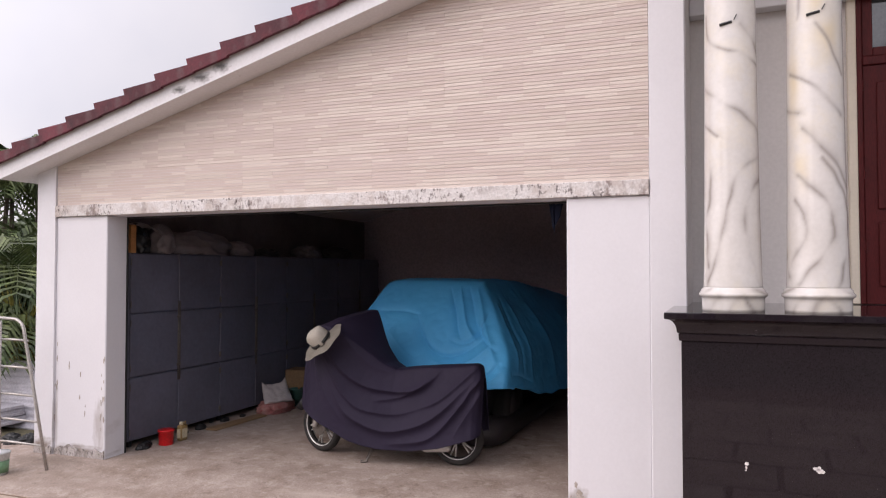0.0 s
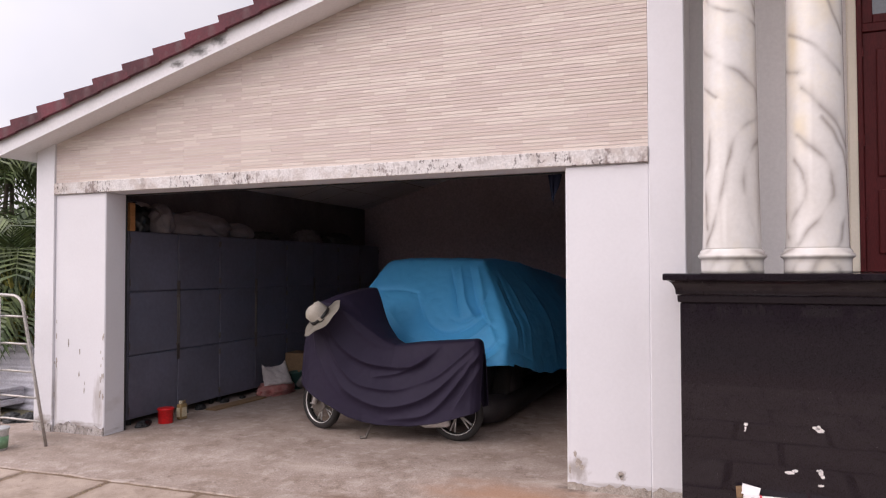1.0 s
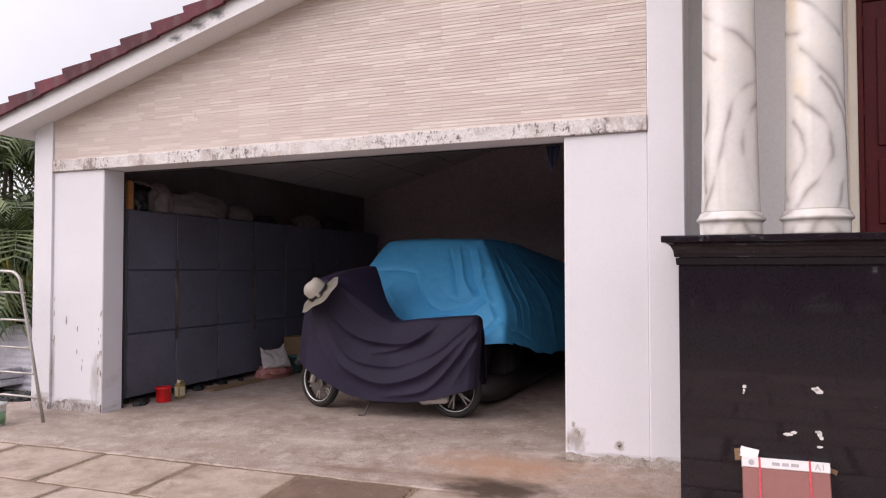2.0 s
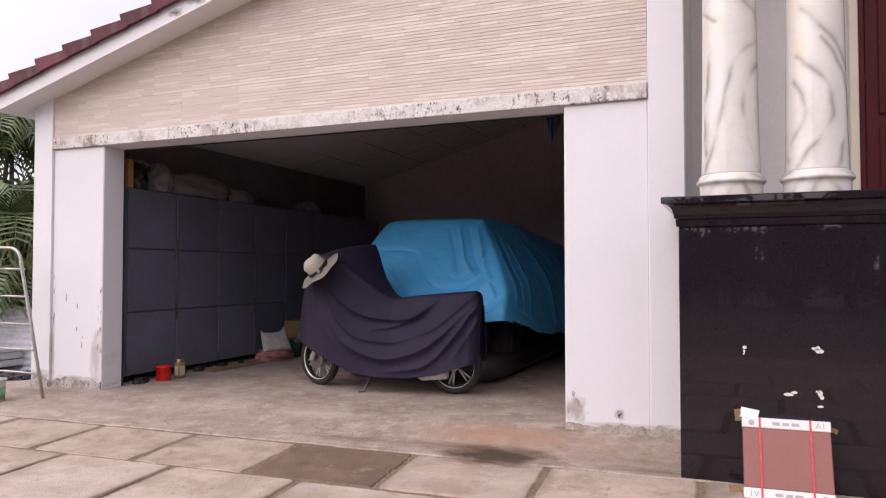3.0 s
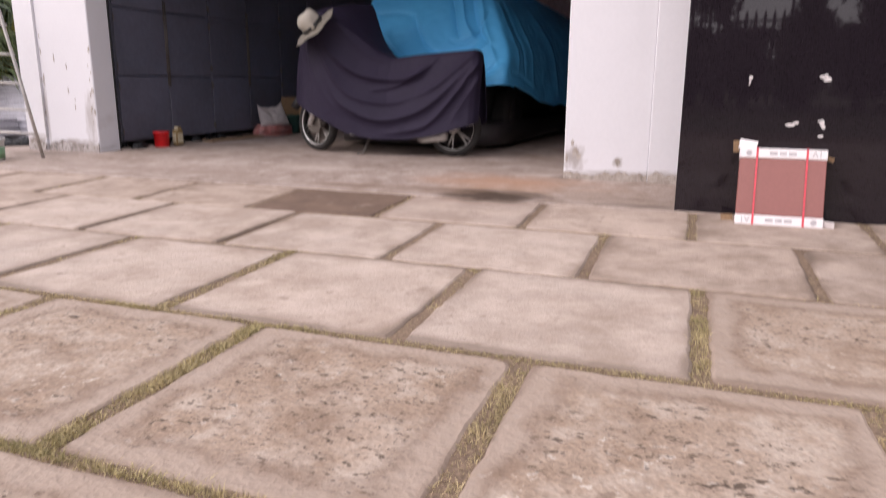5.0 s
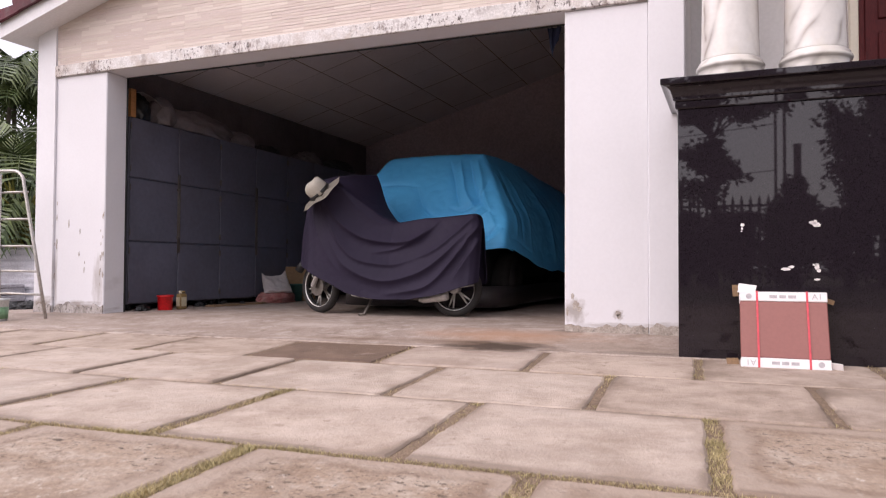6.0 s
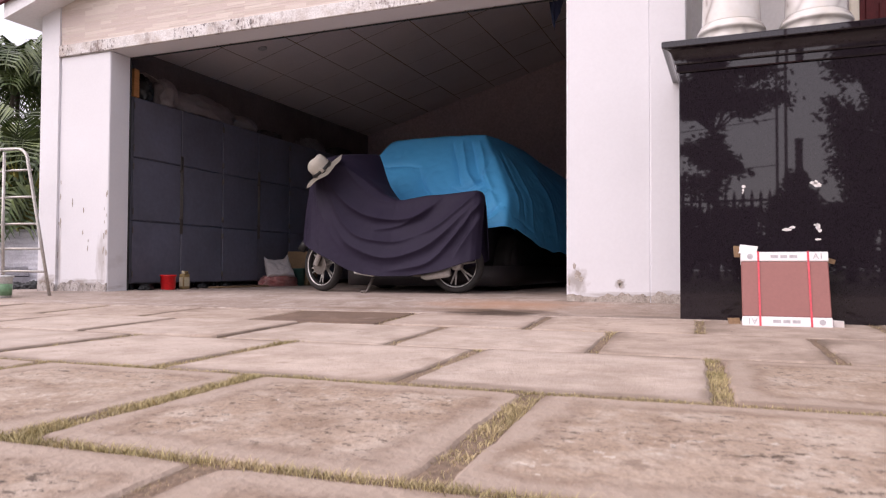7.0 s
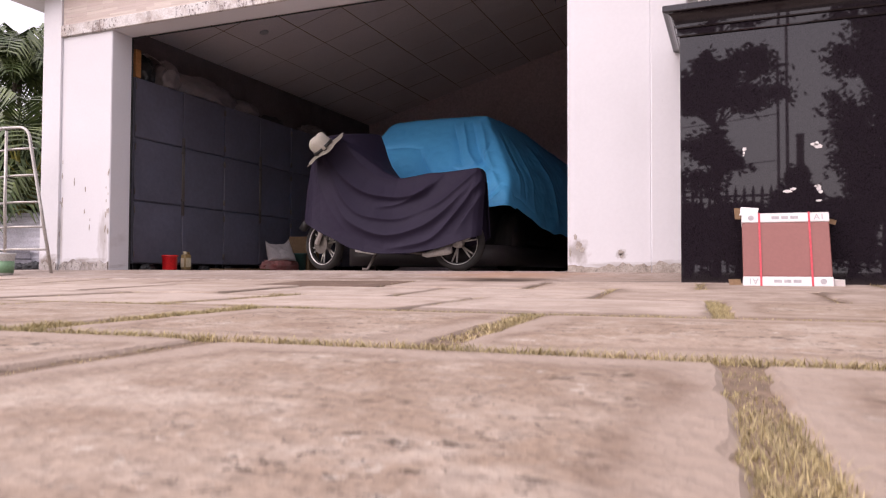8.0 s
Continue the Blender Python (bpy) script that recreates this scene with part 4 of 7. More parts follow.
part("exhaust_pipe", tube([(-1.75, BIKE_Y - 0.06, 0.20), (-1.55, BIKE_Y - 0.09, 0.185), (-1.44, BIKE_Y - 0.11, 0.175)], 0.014, 10), M_ROD, bike, smooth=True)
part("muffler", tube([(-1.46, BIKE_Y - 0.11, 0.17), (-1.42, BIKE_Y - 0.11, 0.165), (-1.22, BIKE_Y - 0.12, 0.205), (-1.19, BIKE_Y - 0.12, 0.21)], [0.016, 0.026, 0.042, 0.034], 14), M_ALLOY, bike, "pale alloy exhaust muffler", True)
part("footrest", tube([(-1.98, BIKE_Y - 0.26, 0.235), (-1.98, BIKE_Y, 0.23)], 0.016, 8), M_BLACK, bike, smooth=True)
part("gear_cover", moved(box(-0.11, 0.09, -0.02, 0.02, -0.012, 0.014, 0.008, 2), pose(-1.98, BIKE_Y - 0.17, 0.190, 0, 8, 0)), M_ALLOY, bike)
part("side_stand", tube([(-1.90, BIKE_Y - 0.08, 0.24), (-1.94, BIKE_Y - 0.22, Z_FLOOR + 0.012), (-1.985, BIKE_Y - 0.235, Z_FLOOR + 0.012)], [0.013, 0.012, 0.014], 8), M_ROD, bike, smooth=True)
part("mudguard", tube([(X_FW + 0.28 * math.cos(a), BIKE_Y, Z_FLOOR + R_WHEEL + 0.285 * math.sin(a)) for a in (radians(d) for d in range(20, 151, 13))], 0.04, 8), M_BLACK, bike, smooth=True)
part("handlebar", tube([(-2.27, 0.66, 1.10), (-2.24, 0.80, 1.07), (-2.16, 0.97, 1.05), (-2.13, 1.14, 1.10), (-2.12, 1.27, 1.15)], 0.016, 8), M_BLACK, bike, smooth=True)
part("head_fairing", moved(box(-0.13, 0.13, -0.12, 0.12, -0.14, 0.14, 0.07, 3), pose(-2.24, BIKE_Y, 0.94, 0, -20, -17)), M_BLACK, bike, smooth=True)
for x, y in ((-2.30, 0.66), (-2.12, 1.27)):
    part("mirror", tube([(x, y, 1.12), (x + 0.01, y, 1.16), (x + 0.01, y - 0.0, 1.18)], [0.008, 0.008, 0.03], 8), M_BLACK, bike, smooth=True)

def normals_of(p):
    du, dv = np.gradient(p, axis=0), np.gradient(p, axis=1)
    n = np.cross(du, dv)
    return n / (np.linalg.norm(n, axis=-1, keepdims=True) + 1e-9)


def smooth_points(p, rounds):
    q = p.copy()
    for _ in range(rounds):
        q[1:-1, 1:-1] = 0.5 * q[1:-1, 1:-1] + 0.125 * (q[2:, 1:-1] + q[:-2, 1:-1] + q[1:-1, 2:] + q[1:-1, :-2])
        for k in (0, -1):
            q[k, 1:-1] = 0.5 * q[k, 1:-1] + 0.25 * (q[k, 2:] + q[k, :-2])
            q[1:-1, k] = 0.5 * q[1:-1, k] + 0.25 * (q[2:, k] + q[:-2, k])
    return q


def wobble(p, scale, seed):
    flat = p.reshape(-1, 3)
    return np.array([noise.noise(Vector(q) * scale + Vector((seed, 0, 0))) for q in flat]).reshape(p.shape[:2])


# sections of the cover along the motorcycle: x, top, half width at the top and at the hem, hem
SECTIONS = ((-2.63, 0.66, 0.04, 0.06, 0.50), (-2.60, 0.84, 0.08, 0.13, 0.49), (-2.52, 1.00, 0.15, 0.23, 0.45), (-2.42, 1.13, 0.22, 0.30, 0.41), (-2.30, 1.255, 0.30, 0.33, 0.36), (-2.20, 1.30, 0.32, 0.33, 0.315), (-2.12, 1.295, 0.31, 0.32, 0.275),
            (-2.02, 1.19, 0.27, 0.31, 0.23), (-1.88, 1.02, 0.21, 0.29, 0.195), (-1.74, 0.89, 0.15, 0.28, 0.18), (-1.64, 0.845, 0.125, 0.27, 0.175), (-1.45, 0.870, 0.115, 0.26, 0.18), (-1.20, 0.893, 0.11, 0.25, 0.215),
            (-1.00, 0.908, 0.10, 0.23, 0.275), (-0.92, 0.915, 0.09, 0.21, 0.30), (-0.885, 0.900, 0.07, 0.18, 0.315), (-0.865, 0.80, 0.04, 0.12, 0.325))
ALONG, ACROSS = 300, 240
xs = np.linspace(SECTIONS[0][0], SECTIONS[-1][0], ALONG)
top, wide_top, wide_hem, hem = (np.interp(xs, [q[0] for q in SECTIONS], [q[k] for q in SECTIONS]) for k in (1, 2, 3, 4))
xs = xs - 0.055
round_s = np.linspace(-1, 1, ACROSS)
cover_points = np.zeros((ALONG, ACROSS, 3))
for j, q in enumerate(round_s):
    f = abs(q)
    over = min(f / 0.22, 1.0)                       # across the top, then down the side
    down = max(0.0, (f - 0.22) / 0.78)
    half = wide_top * over + (wide_hem - wide_top) * down ** 0.8
    side_y = math.copysign(1.0, q) * half
    lean_bar = np.exp(-((xs + 2.2) / 0.22) ** 2)
    cover_points[:, j, 0] = xs + 0.28 * lean_bar * side_y * (1 - down)
    cover_points[:, j, 1] = BIKE_Y + side_y
    cover_points[:, j, 2] = top - 0.018 * over ** 2 + (hem - top + 0.018) * down + 0.19 * lean_bar * side_y * (1 - down)
for _ in range(3):
    cover_points = smooth_points(cover_points, 1)
ragged = 0.010 * wobble(cover_points, 5.0, 2.0)
cover_points[..., 2] += ragged * np.clip((np.abs(round_s) - 0.7) / 0.3, 0, 1)[None, :]
facing = normals_of(cover_points)
if facing[ALONG // 2, ACROSS // 2, 2] < 0:
    facing = -facing


def creased(places, lines):
    """Sum of long folds along lines: (height, width on one side, width on the other, line)."""
    total = np.zeros(len(places))
    for height, wide, tight, line in lines:
        d, along, side = nearest(places, line)
        w = np.where(side > 0, wide, tight)
        ends = np.clip(np.minimum(along, 1 - along) / 0.32, 0.0, 1.0)
        total += height * np.exp(-((d + 0.003) / w) ** 1.2) * ends * ends * (3 - 2 * ends)
    return total


# long swags slung from the handlebar to the tail, in x and z
SWAGS = ((0.042, 0.110, 0.020, ((-2.36, 1.14), (-2.21, 0.90), (-2.06, 0.77), (-1.88, 0.67), (-1.68, 0.645), (-1.48, 0.67), (-1.34, 0.77), (-1.26, 0.86))), (0.026, 0.070, 0.018, ((-2.36, 1.08), (-2.25, 0.85), (-2.14, 0.65), (-1.98, 0.49), (-1.78, 0.45), (-1.60, 0.46), (-1.38, 0.55))),
         (0.046, 0.110, 0.030, ((-2.34, 0.90), (-2.17, 0.54), (-2.01, 0.40), (-1.81, 0.31), (-1.60, 0.32), (-1.38, 0.40), (-1.19, 0.53), (-1.03, 0.70), (-0.90, 0.90))), (0.030, 0.060, 0.020, ((-1.78, 0.20), (-1.48, 0.23), (-1.27, 0.31), (-1.12, 0.48), (-1.01, 0.65), (-0.89, 0.90))),
         (0.018, 0.034, 0.012, ((-1.88, 0.56), (-1.68, 0.585), (-1.48, 0.67), (-1.34, 0.79))), (0.022, 0.045, 0.016, ((-1.46, 0.52), (-1.24, 0.60), (-1.08, 0.74), (-0.93, 0.92))), (0.026, 0.040, 0.014, ((-0.89, 0.95), (-0.93, 0.69), (-0.98, 0.54), (-1.12, 0.30))),
         (0.020, 0.030, 0.014, ((-0.88, 0.94), (-0.885, 0.62), (-0.92, 0.32))), (0.020, 0.026, 0.012, ((-0.91, 0.94), (-0.97, 0.72), (-1.06, 0.55), (-1.22, 0.36))), (0.014, 0.060, 0.030, ((-2.20, 1.24), (-2.05, 1.00), (-1.86, 0.84), (-1.66, 0.80))), (0.012, 0.040, 0.030, ((-2.42, 1.08), (-2.37, 0.76), (-2.25, 0.54), (-2.09, 0.36))))
flat = cover_points.reshape(-1, 3)
side = np.clip((0.95 - flat[:, 1]) / 0.10, 0, 1)
shift = np.stack([0.018 * wobble(cover_points, 3.2, 1.0).reshape(-1), 0.018 * wobble(cover_points, 3.2, 8.0).reshape(-1)], 1)
lift = side * (1.25 * creased(flat[:, [0, 2]] + shift, SWAGS) + (0.007 * wobble(cover_points, 5.0, 5.0) + 0.0035 * np.abs(wobble(cover_points, 12.0, 2.0)) + 0.0012 * wobble(cover_points, 28.0, 6.0)).reshape(-1))
cover_points = cover_points + facing * lift.reshape(*cover_points.shape[:2], 1)


cover = thing("motorcycle_cover", "dark navy cloth cover draped over the motorcycle in folds", "motorcycle cover")


def shell_object(p, mat, parent, closed):
    """A grid of points as one smooth cloth mesh; closed joins its last column to its first."""
    rows, cols = p.shape[:2]
    idx = np.arange(rows * cols).reshape(rows, cols)
    nxt = np.roll(idx, -1, 1)
    last = cols if closed else cols - 1
    quads = np.stack([idx[:-1, :last], nxt[:-1, :last], nxt[1:, :last], idx[1:, :last]], -1).reshape(-1, 4)
    me = bpy.data.meshes.new("cloth")
    me.from_pydata(p.reshape(-1, 3).tolist(), [], quads.tolist())
    me.materials.append(mat)
    for f in me.polygons:
        f.use_smooth = True
    ob = new("cloth", me)
    ob.parent = parent
    return ob


shell_object(cover_points, M_NAVY, cover, False)
hem_line = np.concatenate([cover_points[::3, 0], cover_points[-1, 1:-1:6], cover_points[::-3, -1], cover_points[0, -2:0:-6]])
part("hem", tube([tuple(q) for q in hem_line], 0.004, 6, True), M_NAVY, cover, "stitched navy hem", True)

# ---- car under a blue cover, its tail towards the yard ----
CAR_X, CAR_Y0, CAR_LEN = -1.80, 1.50, 3.9
car = thing("hatchback_car", "dark hatchback car parked nose-in, hidden by a blue cover", "car", (0, 0, 0))


def car_section(y):
    """Half width at the sill, belt and roof, and the roof's height, at y metres from the tail."""
    t = y / CAR_LEN
    end = min(1.0, 0.86 + y * 0.9, 0.80 + (CAR_LEN - y) * 0.6)
    roof = 1.53 if t < 0.55 else 1.53 - (t - 0.55) * 1.7
    if y < 0.45:
        roof = 1.02 + (y / 0.45) ** 0.6 * 0.51
    return 0.66 * end, 0.62 * end, 0.40 * end, max(roof - 0.20, 0.74)


shell = bmesh.new()
loops = []
for k in range(40):
    y = CAR_LEN * k / 39
    sill, belt, top, zr = car_section(y)
    prof = [(0, 0.22), (sill * 0.95, 0.22), (sill, 0.35), (sill * 1.01, 0.62), (belt, 0.86), (top + 0.04 if zr > 1.1 else belt * 0.9, max(zr - 0.06, 0.90)), (top * 0.8 if zr > 1.1 else belt * 0.6, zr), (0, zr + 0.02)]
    ring = [(x, z) for x, z in prof] + [(-x, z) for x, z in reversed(prof[1:-1])]
    loops.append([shell.verts.new((CAR_X + x, CAR_Y0 + 0.30 + y, z)) for x, z in ring])
for a, b in zip(loops, loops[1:]):
    for i in range(len(a)):
        j = (i + 1) % len(a)
        shell.faces.new((a[i], a[j], b[j], b[i]))
shell.faces.new(list(reversed(loops[0])))
shell.faces.new(loops[-1])
bmesh.ops.recalc_face_normals(shell, faces=shell.faces)
part("body", shell, M_BLACK, car, "glossy dark car body", True)
ring = []
for k in range(33):
    a = math.pi * k / 32
    sx = -1 if math.cos(a) < 0 else 1
    ring.append((CAR_X + 0.84 * sx * abs(math.cos(a)) ** 0.35, CAR_Y0 + 0.35 - 0.40 * abs(math.sin(a)) ** 0.6))
ring = ring + [(CAR_X - 0.84, CAR_Y0 + 3.4), (CAR_X + 0.84, CAR_Y0 + 3.4)]
part("bumper", prism(ring, "z", Z_FLOOR + 0.05, 0.27), M_CARGREY, car, "dark grey rear bumper and sill", True)
for x in (-0.70, 0.70):
    for y in (0.75, 3.1):
        w = moved(lathe([(0.18, -0.09), (0.28, -0.09), (0.295, -0.05), (0.295, 0.05), (0.28, 0.09), (0.18, 0.09)], 28), pose(CAR_X + x, CAR_Y0 + y, Z_FLOOR + 0.295, 0, 90, 0))
        wob = part("wheel", w, M_TYRE, car, "black car tyre", True)
        part("hubcap", moved(lathe([(0.0, -0.094), (0.17, -0.092), (0.175, 0.092), (0.0, 0.094)], 24), pose(CAR_X + x, CAR_Y0 + y, Z_FLOOR + 0.295, 0, 90, 0)), M_CARGREY, wob, smooth=True)

def hull_reach(ways, centre, planes, soft):
    """How far each way (n x 3) goes from the centre to a rounded hull bounded by planes (normal, a place on it)."""
    normal = np.array([np.array(a, float) / np.linalg.norm(a) for a, b in planes])
    limit = np.array([n @ np.array(b, float) for n, (a, b) in zip(normal, planes)])
    lo, hi = np.zeros(len(ways)), np.full(len(ways), 5.0)
    for _ in range(26):
        mid = 0.5 * (lo + hi)
        v = (centre + ways * mid[:, None]) @ normal.T - limit
        top = v.max(1)
        f = top + soft * np.log(np.exp((v - top[:, None]) / soft).sum(1))
        lo, hi = np.where(f < 0, mid, lo), np.where(f < 0, hi, mid)
    return 0.5 * (lo + hi)


# the taut cover bridges window, belt and bumper; the car's nose points to the back wall
HULL = [((0, -0.854, 0.52), (CAR_X, 2.0, 1.615)), ((0, -1, 0.05), (CAR_X, 1.40, 0.6)), ((0, -0.10, 1), (CAR_X, 2.15, 1.63)), ((0, 0.085, 1), (CAR_X, 2.3, 1.635)), ((0, 0.20, 1), (CAR_X, 3.9, 1.48)), ((0, 0.55, 1), (CAR_X, 4.9, 1.12)), ((0, 1, 0.1), (CAR_X, 5.55, 0.5)), ((0, 0, -1), (CAR_X, 3, 0.1))]
HULL += [((-0.86, -0.09, 0.495), (-2.33, 2.0, 1.615)), ((-0.514, 0.10, 0.85), (-2.33, 2.0, 1.62)), ((-0.89, -0.45, 0.08), (-2.85, 1.77, 0.58)), ((-1, 0, 0.15), (-2.98, 2.6, 0.6))]
HULL += [((0.52, 0.03, 0.85), (-1.20, 3.0, 1.62)), ((0.82, -0.13, 0.52), (-1.25, 1.8, 1.55)), ((0.74, 0, 0.68), (-0.97, 3.0, 1.46)), ((0.93, -0.05, 0.36), (-0.75, 3.0, 1.22)), ((0.96, -0.11, 0.12), (-0.83, 1.75, 0.70)), ((1, 0, 0.1), (-0.60, 2.8, 0.85))]
CENTRE = np.array([CAR_X, 2.75, 0.85])
AROUND, DOWN = 600, 210
turn_w = np.arange(AROUND) / AROUND
phi = 2 * math.pi * (turn_w + 0.11 * np.sin(2 * math.pi * turn_w)) + 0.5 * math.pi


def hem_height(x, y):
    """The hem hangs lower on the flanks, towards the nose, than at the tail."""
    return np.interp(y, [1.35, 1.5, 1.8, 2.1, 3.0, 5.0], [0.67, 0.655, 0.57, 0.49, 0.40, 0.32]) + np.where(y < 1.6, 0.03 * np.clip((CAR_X - x) / 0.8, -1, 1), 0)


low, high = np.full(AROUND, -1.2), np.full(AROUND, 1.0)
for _ in range(26):
    mid_e = 0.5 * (low + high)
    way = np.stack([np.cos(mid_e) * np.cos(phi), np.cos(mid_e) * np.sin(phi), np.sin(mid_e)], 1)
    at = CENTRE + way * hull_reach(way, CENTRE, HULL, 0.018)[:, None]
    above = at[:, 2] > hem_height(at[:, 0], at[:, 1]) + 0.014 * np.sin(7 * phi) + 0.008 * np.sin(19 * phi + 1)
    low, high = np.where(above, low, mid_e), np.where(above, mid_e, high)
elev = mid_e[None, :] + (0.5 * math.pi - 0.002 - mid_e[None, :]) * np.linspace(0, 1, DOWN)[:, None] ** 1.6
way = np.stack([np.cos(elev) * np.cos(phi), np.cos(elev) * np.sin(phi), np.sin(elev)], -1).reshape(-1, 3)
points = (CENTRE + way * hull_reach(way, CENTRE, HULL, 0.018)[:, None]).reshape(DOWN, AROUND, 3)


# folds at the tail, in x and z: pulled from the roof's corner and slung towards the lower corner
REAR_FOLDS = ((-0.026, 0.016, 0.040, ((-1.62, 1.56), (-1.54, 1.36), (-1.44, 1.18), (-1.38, 1.04))), (0.022, 0.018, 0.050, ((-1.50, 1.56), (-1.42, 1.32), (-1.30, 1.12), (-1.22, 1.02))), (-0.028, 0.018, 0.045, ((-1.40, 1.56), (-1.30, 1.27), (-1.16, 1.06), (-1.00, 0.92))),
              (0.026, 0.026, 0.060, ((-1.31, 1.56), (-1.19, 1.24), (-1.04, 0.92), (-0.94, 0.74))), (-0.026, 0.018, 0.055, ((-1.92, 1.30), (-1.83, 1.12), (-1.70, 0.95), (-1.50, 0.89), (-1.28, 0.95), (-1.11, 1.10))),
              (0.020, 0.030, 0.028, ((-1.68, 0.86), (-1.42, 0.79), (-1.20, 0.86), (-1.04, 1.04))), (-0.020, 0.014, 0.035, ((-1.50, 1.05), (-1.32, 0.99), (-1.18, 1.12), (-1.15, 1.30))), (-0.020, 0.012, 0.030, ((-1.22, 0.70), (-1.05, 0.73), (-0.95, 0.84))),
              (0.018, 0.016, 0.026, ((-1.10, 0.66), (-0.98, 0.70), (-0.90, 0.80))), (-0.014, 0.02, 0.04, ((-2.40, 1.31), (-2.1, 1.32), (-1.86, 1.27))), (0.012, 0.05, 0.05, ((-2.2, 1.1), (-1.95, 0.9), (-1.7, 0.78))))
# folds on the flank, in y and z
FLANK_FOLDS = ((0.020, 0.03, 0.06, ((1.95, 1.40), (1.80, 1.05), (1.72, 0.68))), (-0.016, 0.02, 0.04, ((2.10, 1.48), (1.98, 1.10), (1.88, 0.62))), (0.018, 0.03, 0.05, ((2.2, 1.46), (2.15, 1.00), (2.10, 0.60))),
               (-0.014, 0.02, 0.04, ((1.55, 0.72), (1.80, 0.70), (2.1, 0.60))), (0.02, 0.05, 0.08, ((2.6, 1.40), (2.7, 0.95), (2.75, 0.50))), (0.018, 0.05, 0.08, ((3.3, 1.3), (3.4, 0.9), (3.4, 0.4))))
flat = points.reshape(-1, 3)
facing = normals_of(points)
if facing[DOWN - 20, 0, 2] < 0:
    facing = -facing
right = np.clip((facing.reshape(-1, 3)[:, 0] - 0.25) / 0.35, 0, 1)
rear = np.clip((2.25 - flat[:, 1]) / 0.30, 0, 1) * (1 - right)
shift = np.stack([0.022 * wobble(points, 3.0, 3.0).reshape(-1), 0.022 * wobble(points, 3.0, 9.0).reshape(-1)], 1)
lift = 1.35 * creased(flat[:, [0, 2]] + shift, REAR_FOLDS) * rear + creased(flat[:, [1, 2]] + shift, FLANK_FOLDS) * right
lift += (0.012 * wobble(points, 1.9, 7.0) + 0.008 * wobble(points, 5.0, 11.0) + 0.006 * np.abs(wobble(points, 9.0, 5.0))).reshape(-1)
points = points + facing * lift.reshape(DOWN, AROUND, 1)
car_cover = thing("car_cover", "bright blue cloth cover draped over the car, creased at its corner", "car cover")
shell_object(points, M_BLUE, car_cover, True)
part("hem", tube([tuple(q) for q in points[0, ::3]], 0.005, 6, True), M_BLUE, car_cover, "stitched blue hem", True)

# ---- hat on the handlebar ----
def hat():
    h = thing("sun_hat", "khaki wide-brimmed cloth hat hung on the covered handlebar", "hat", (-2.36, 0.575, 1.195))
    h.matrix_basis = pose(-2.275, 0.56, 1.095, 36, -31, -6) @ Matrix.Scale(1.10, 4)
    brim = bmesh.new()
    rings = []
    n = 40
    for r in (0.085, 0.115, 0.148, 0.175, 0.19):
        rings.append([brim.verts.new((r * math.cos(a) * 1.08, r * math.sin(a), -0.10 * (r - 0.085) + 0.007 * (r / 0.178) ** 2 * math.sin(3 * a + 1) + 0.006 * math.sin(7 * a))) for a in (2 * math.pi * k / n for k in range(n))])
    for a, b in zip(rings, rings[1:]):
        for k in range(n):
            brim.faces.new((a[k], a[(k + 1) % n], b[(k + 1) % n], b[k]))
    bmesh.ops.solidify(brim, geom=brim.faces[:], thickness=0.005)
    part("brim", brim, M_HAT, h, smooth=True)
    prof = [(0.088, 0.0), (0.087, 0.04), (0.080, 0.080), (0.067, 0.108), (0.044, 0.122), (0.018, 0.123)]
    crown = lathe(prof, 32)
    for v in crown.verts:
        v.co += Vector((0.010 * noise.noise(v.co * 18), 0.010 * noise.noise(v.co * 18 + Vector((5, 0, 0))), 0.014 * noise.noise(v.co * 14)))
    part("crown", crown, M_HAT, h, smooth=True)
    part("band", lathe([(0.0925, 0.006), (0.0945, 0.012), (0.0945, 0.026), (0.091, 0.03)], 32), M_BLACK, h, "dark hat band", True)
    part("bow", box(0.03, 0.06, -0.104, -0.092, 0.004, 0.045, 0.006, 2), M_HAT, h)


hat()

# ---- steel cabinets along the garage's side ----
X_CAB, CAB_D, CAB_W, CAB_H = -4.262, 0.50, 1.305, 1.80
Y_CAB0 = 0.36


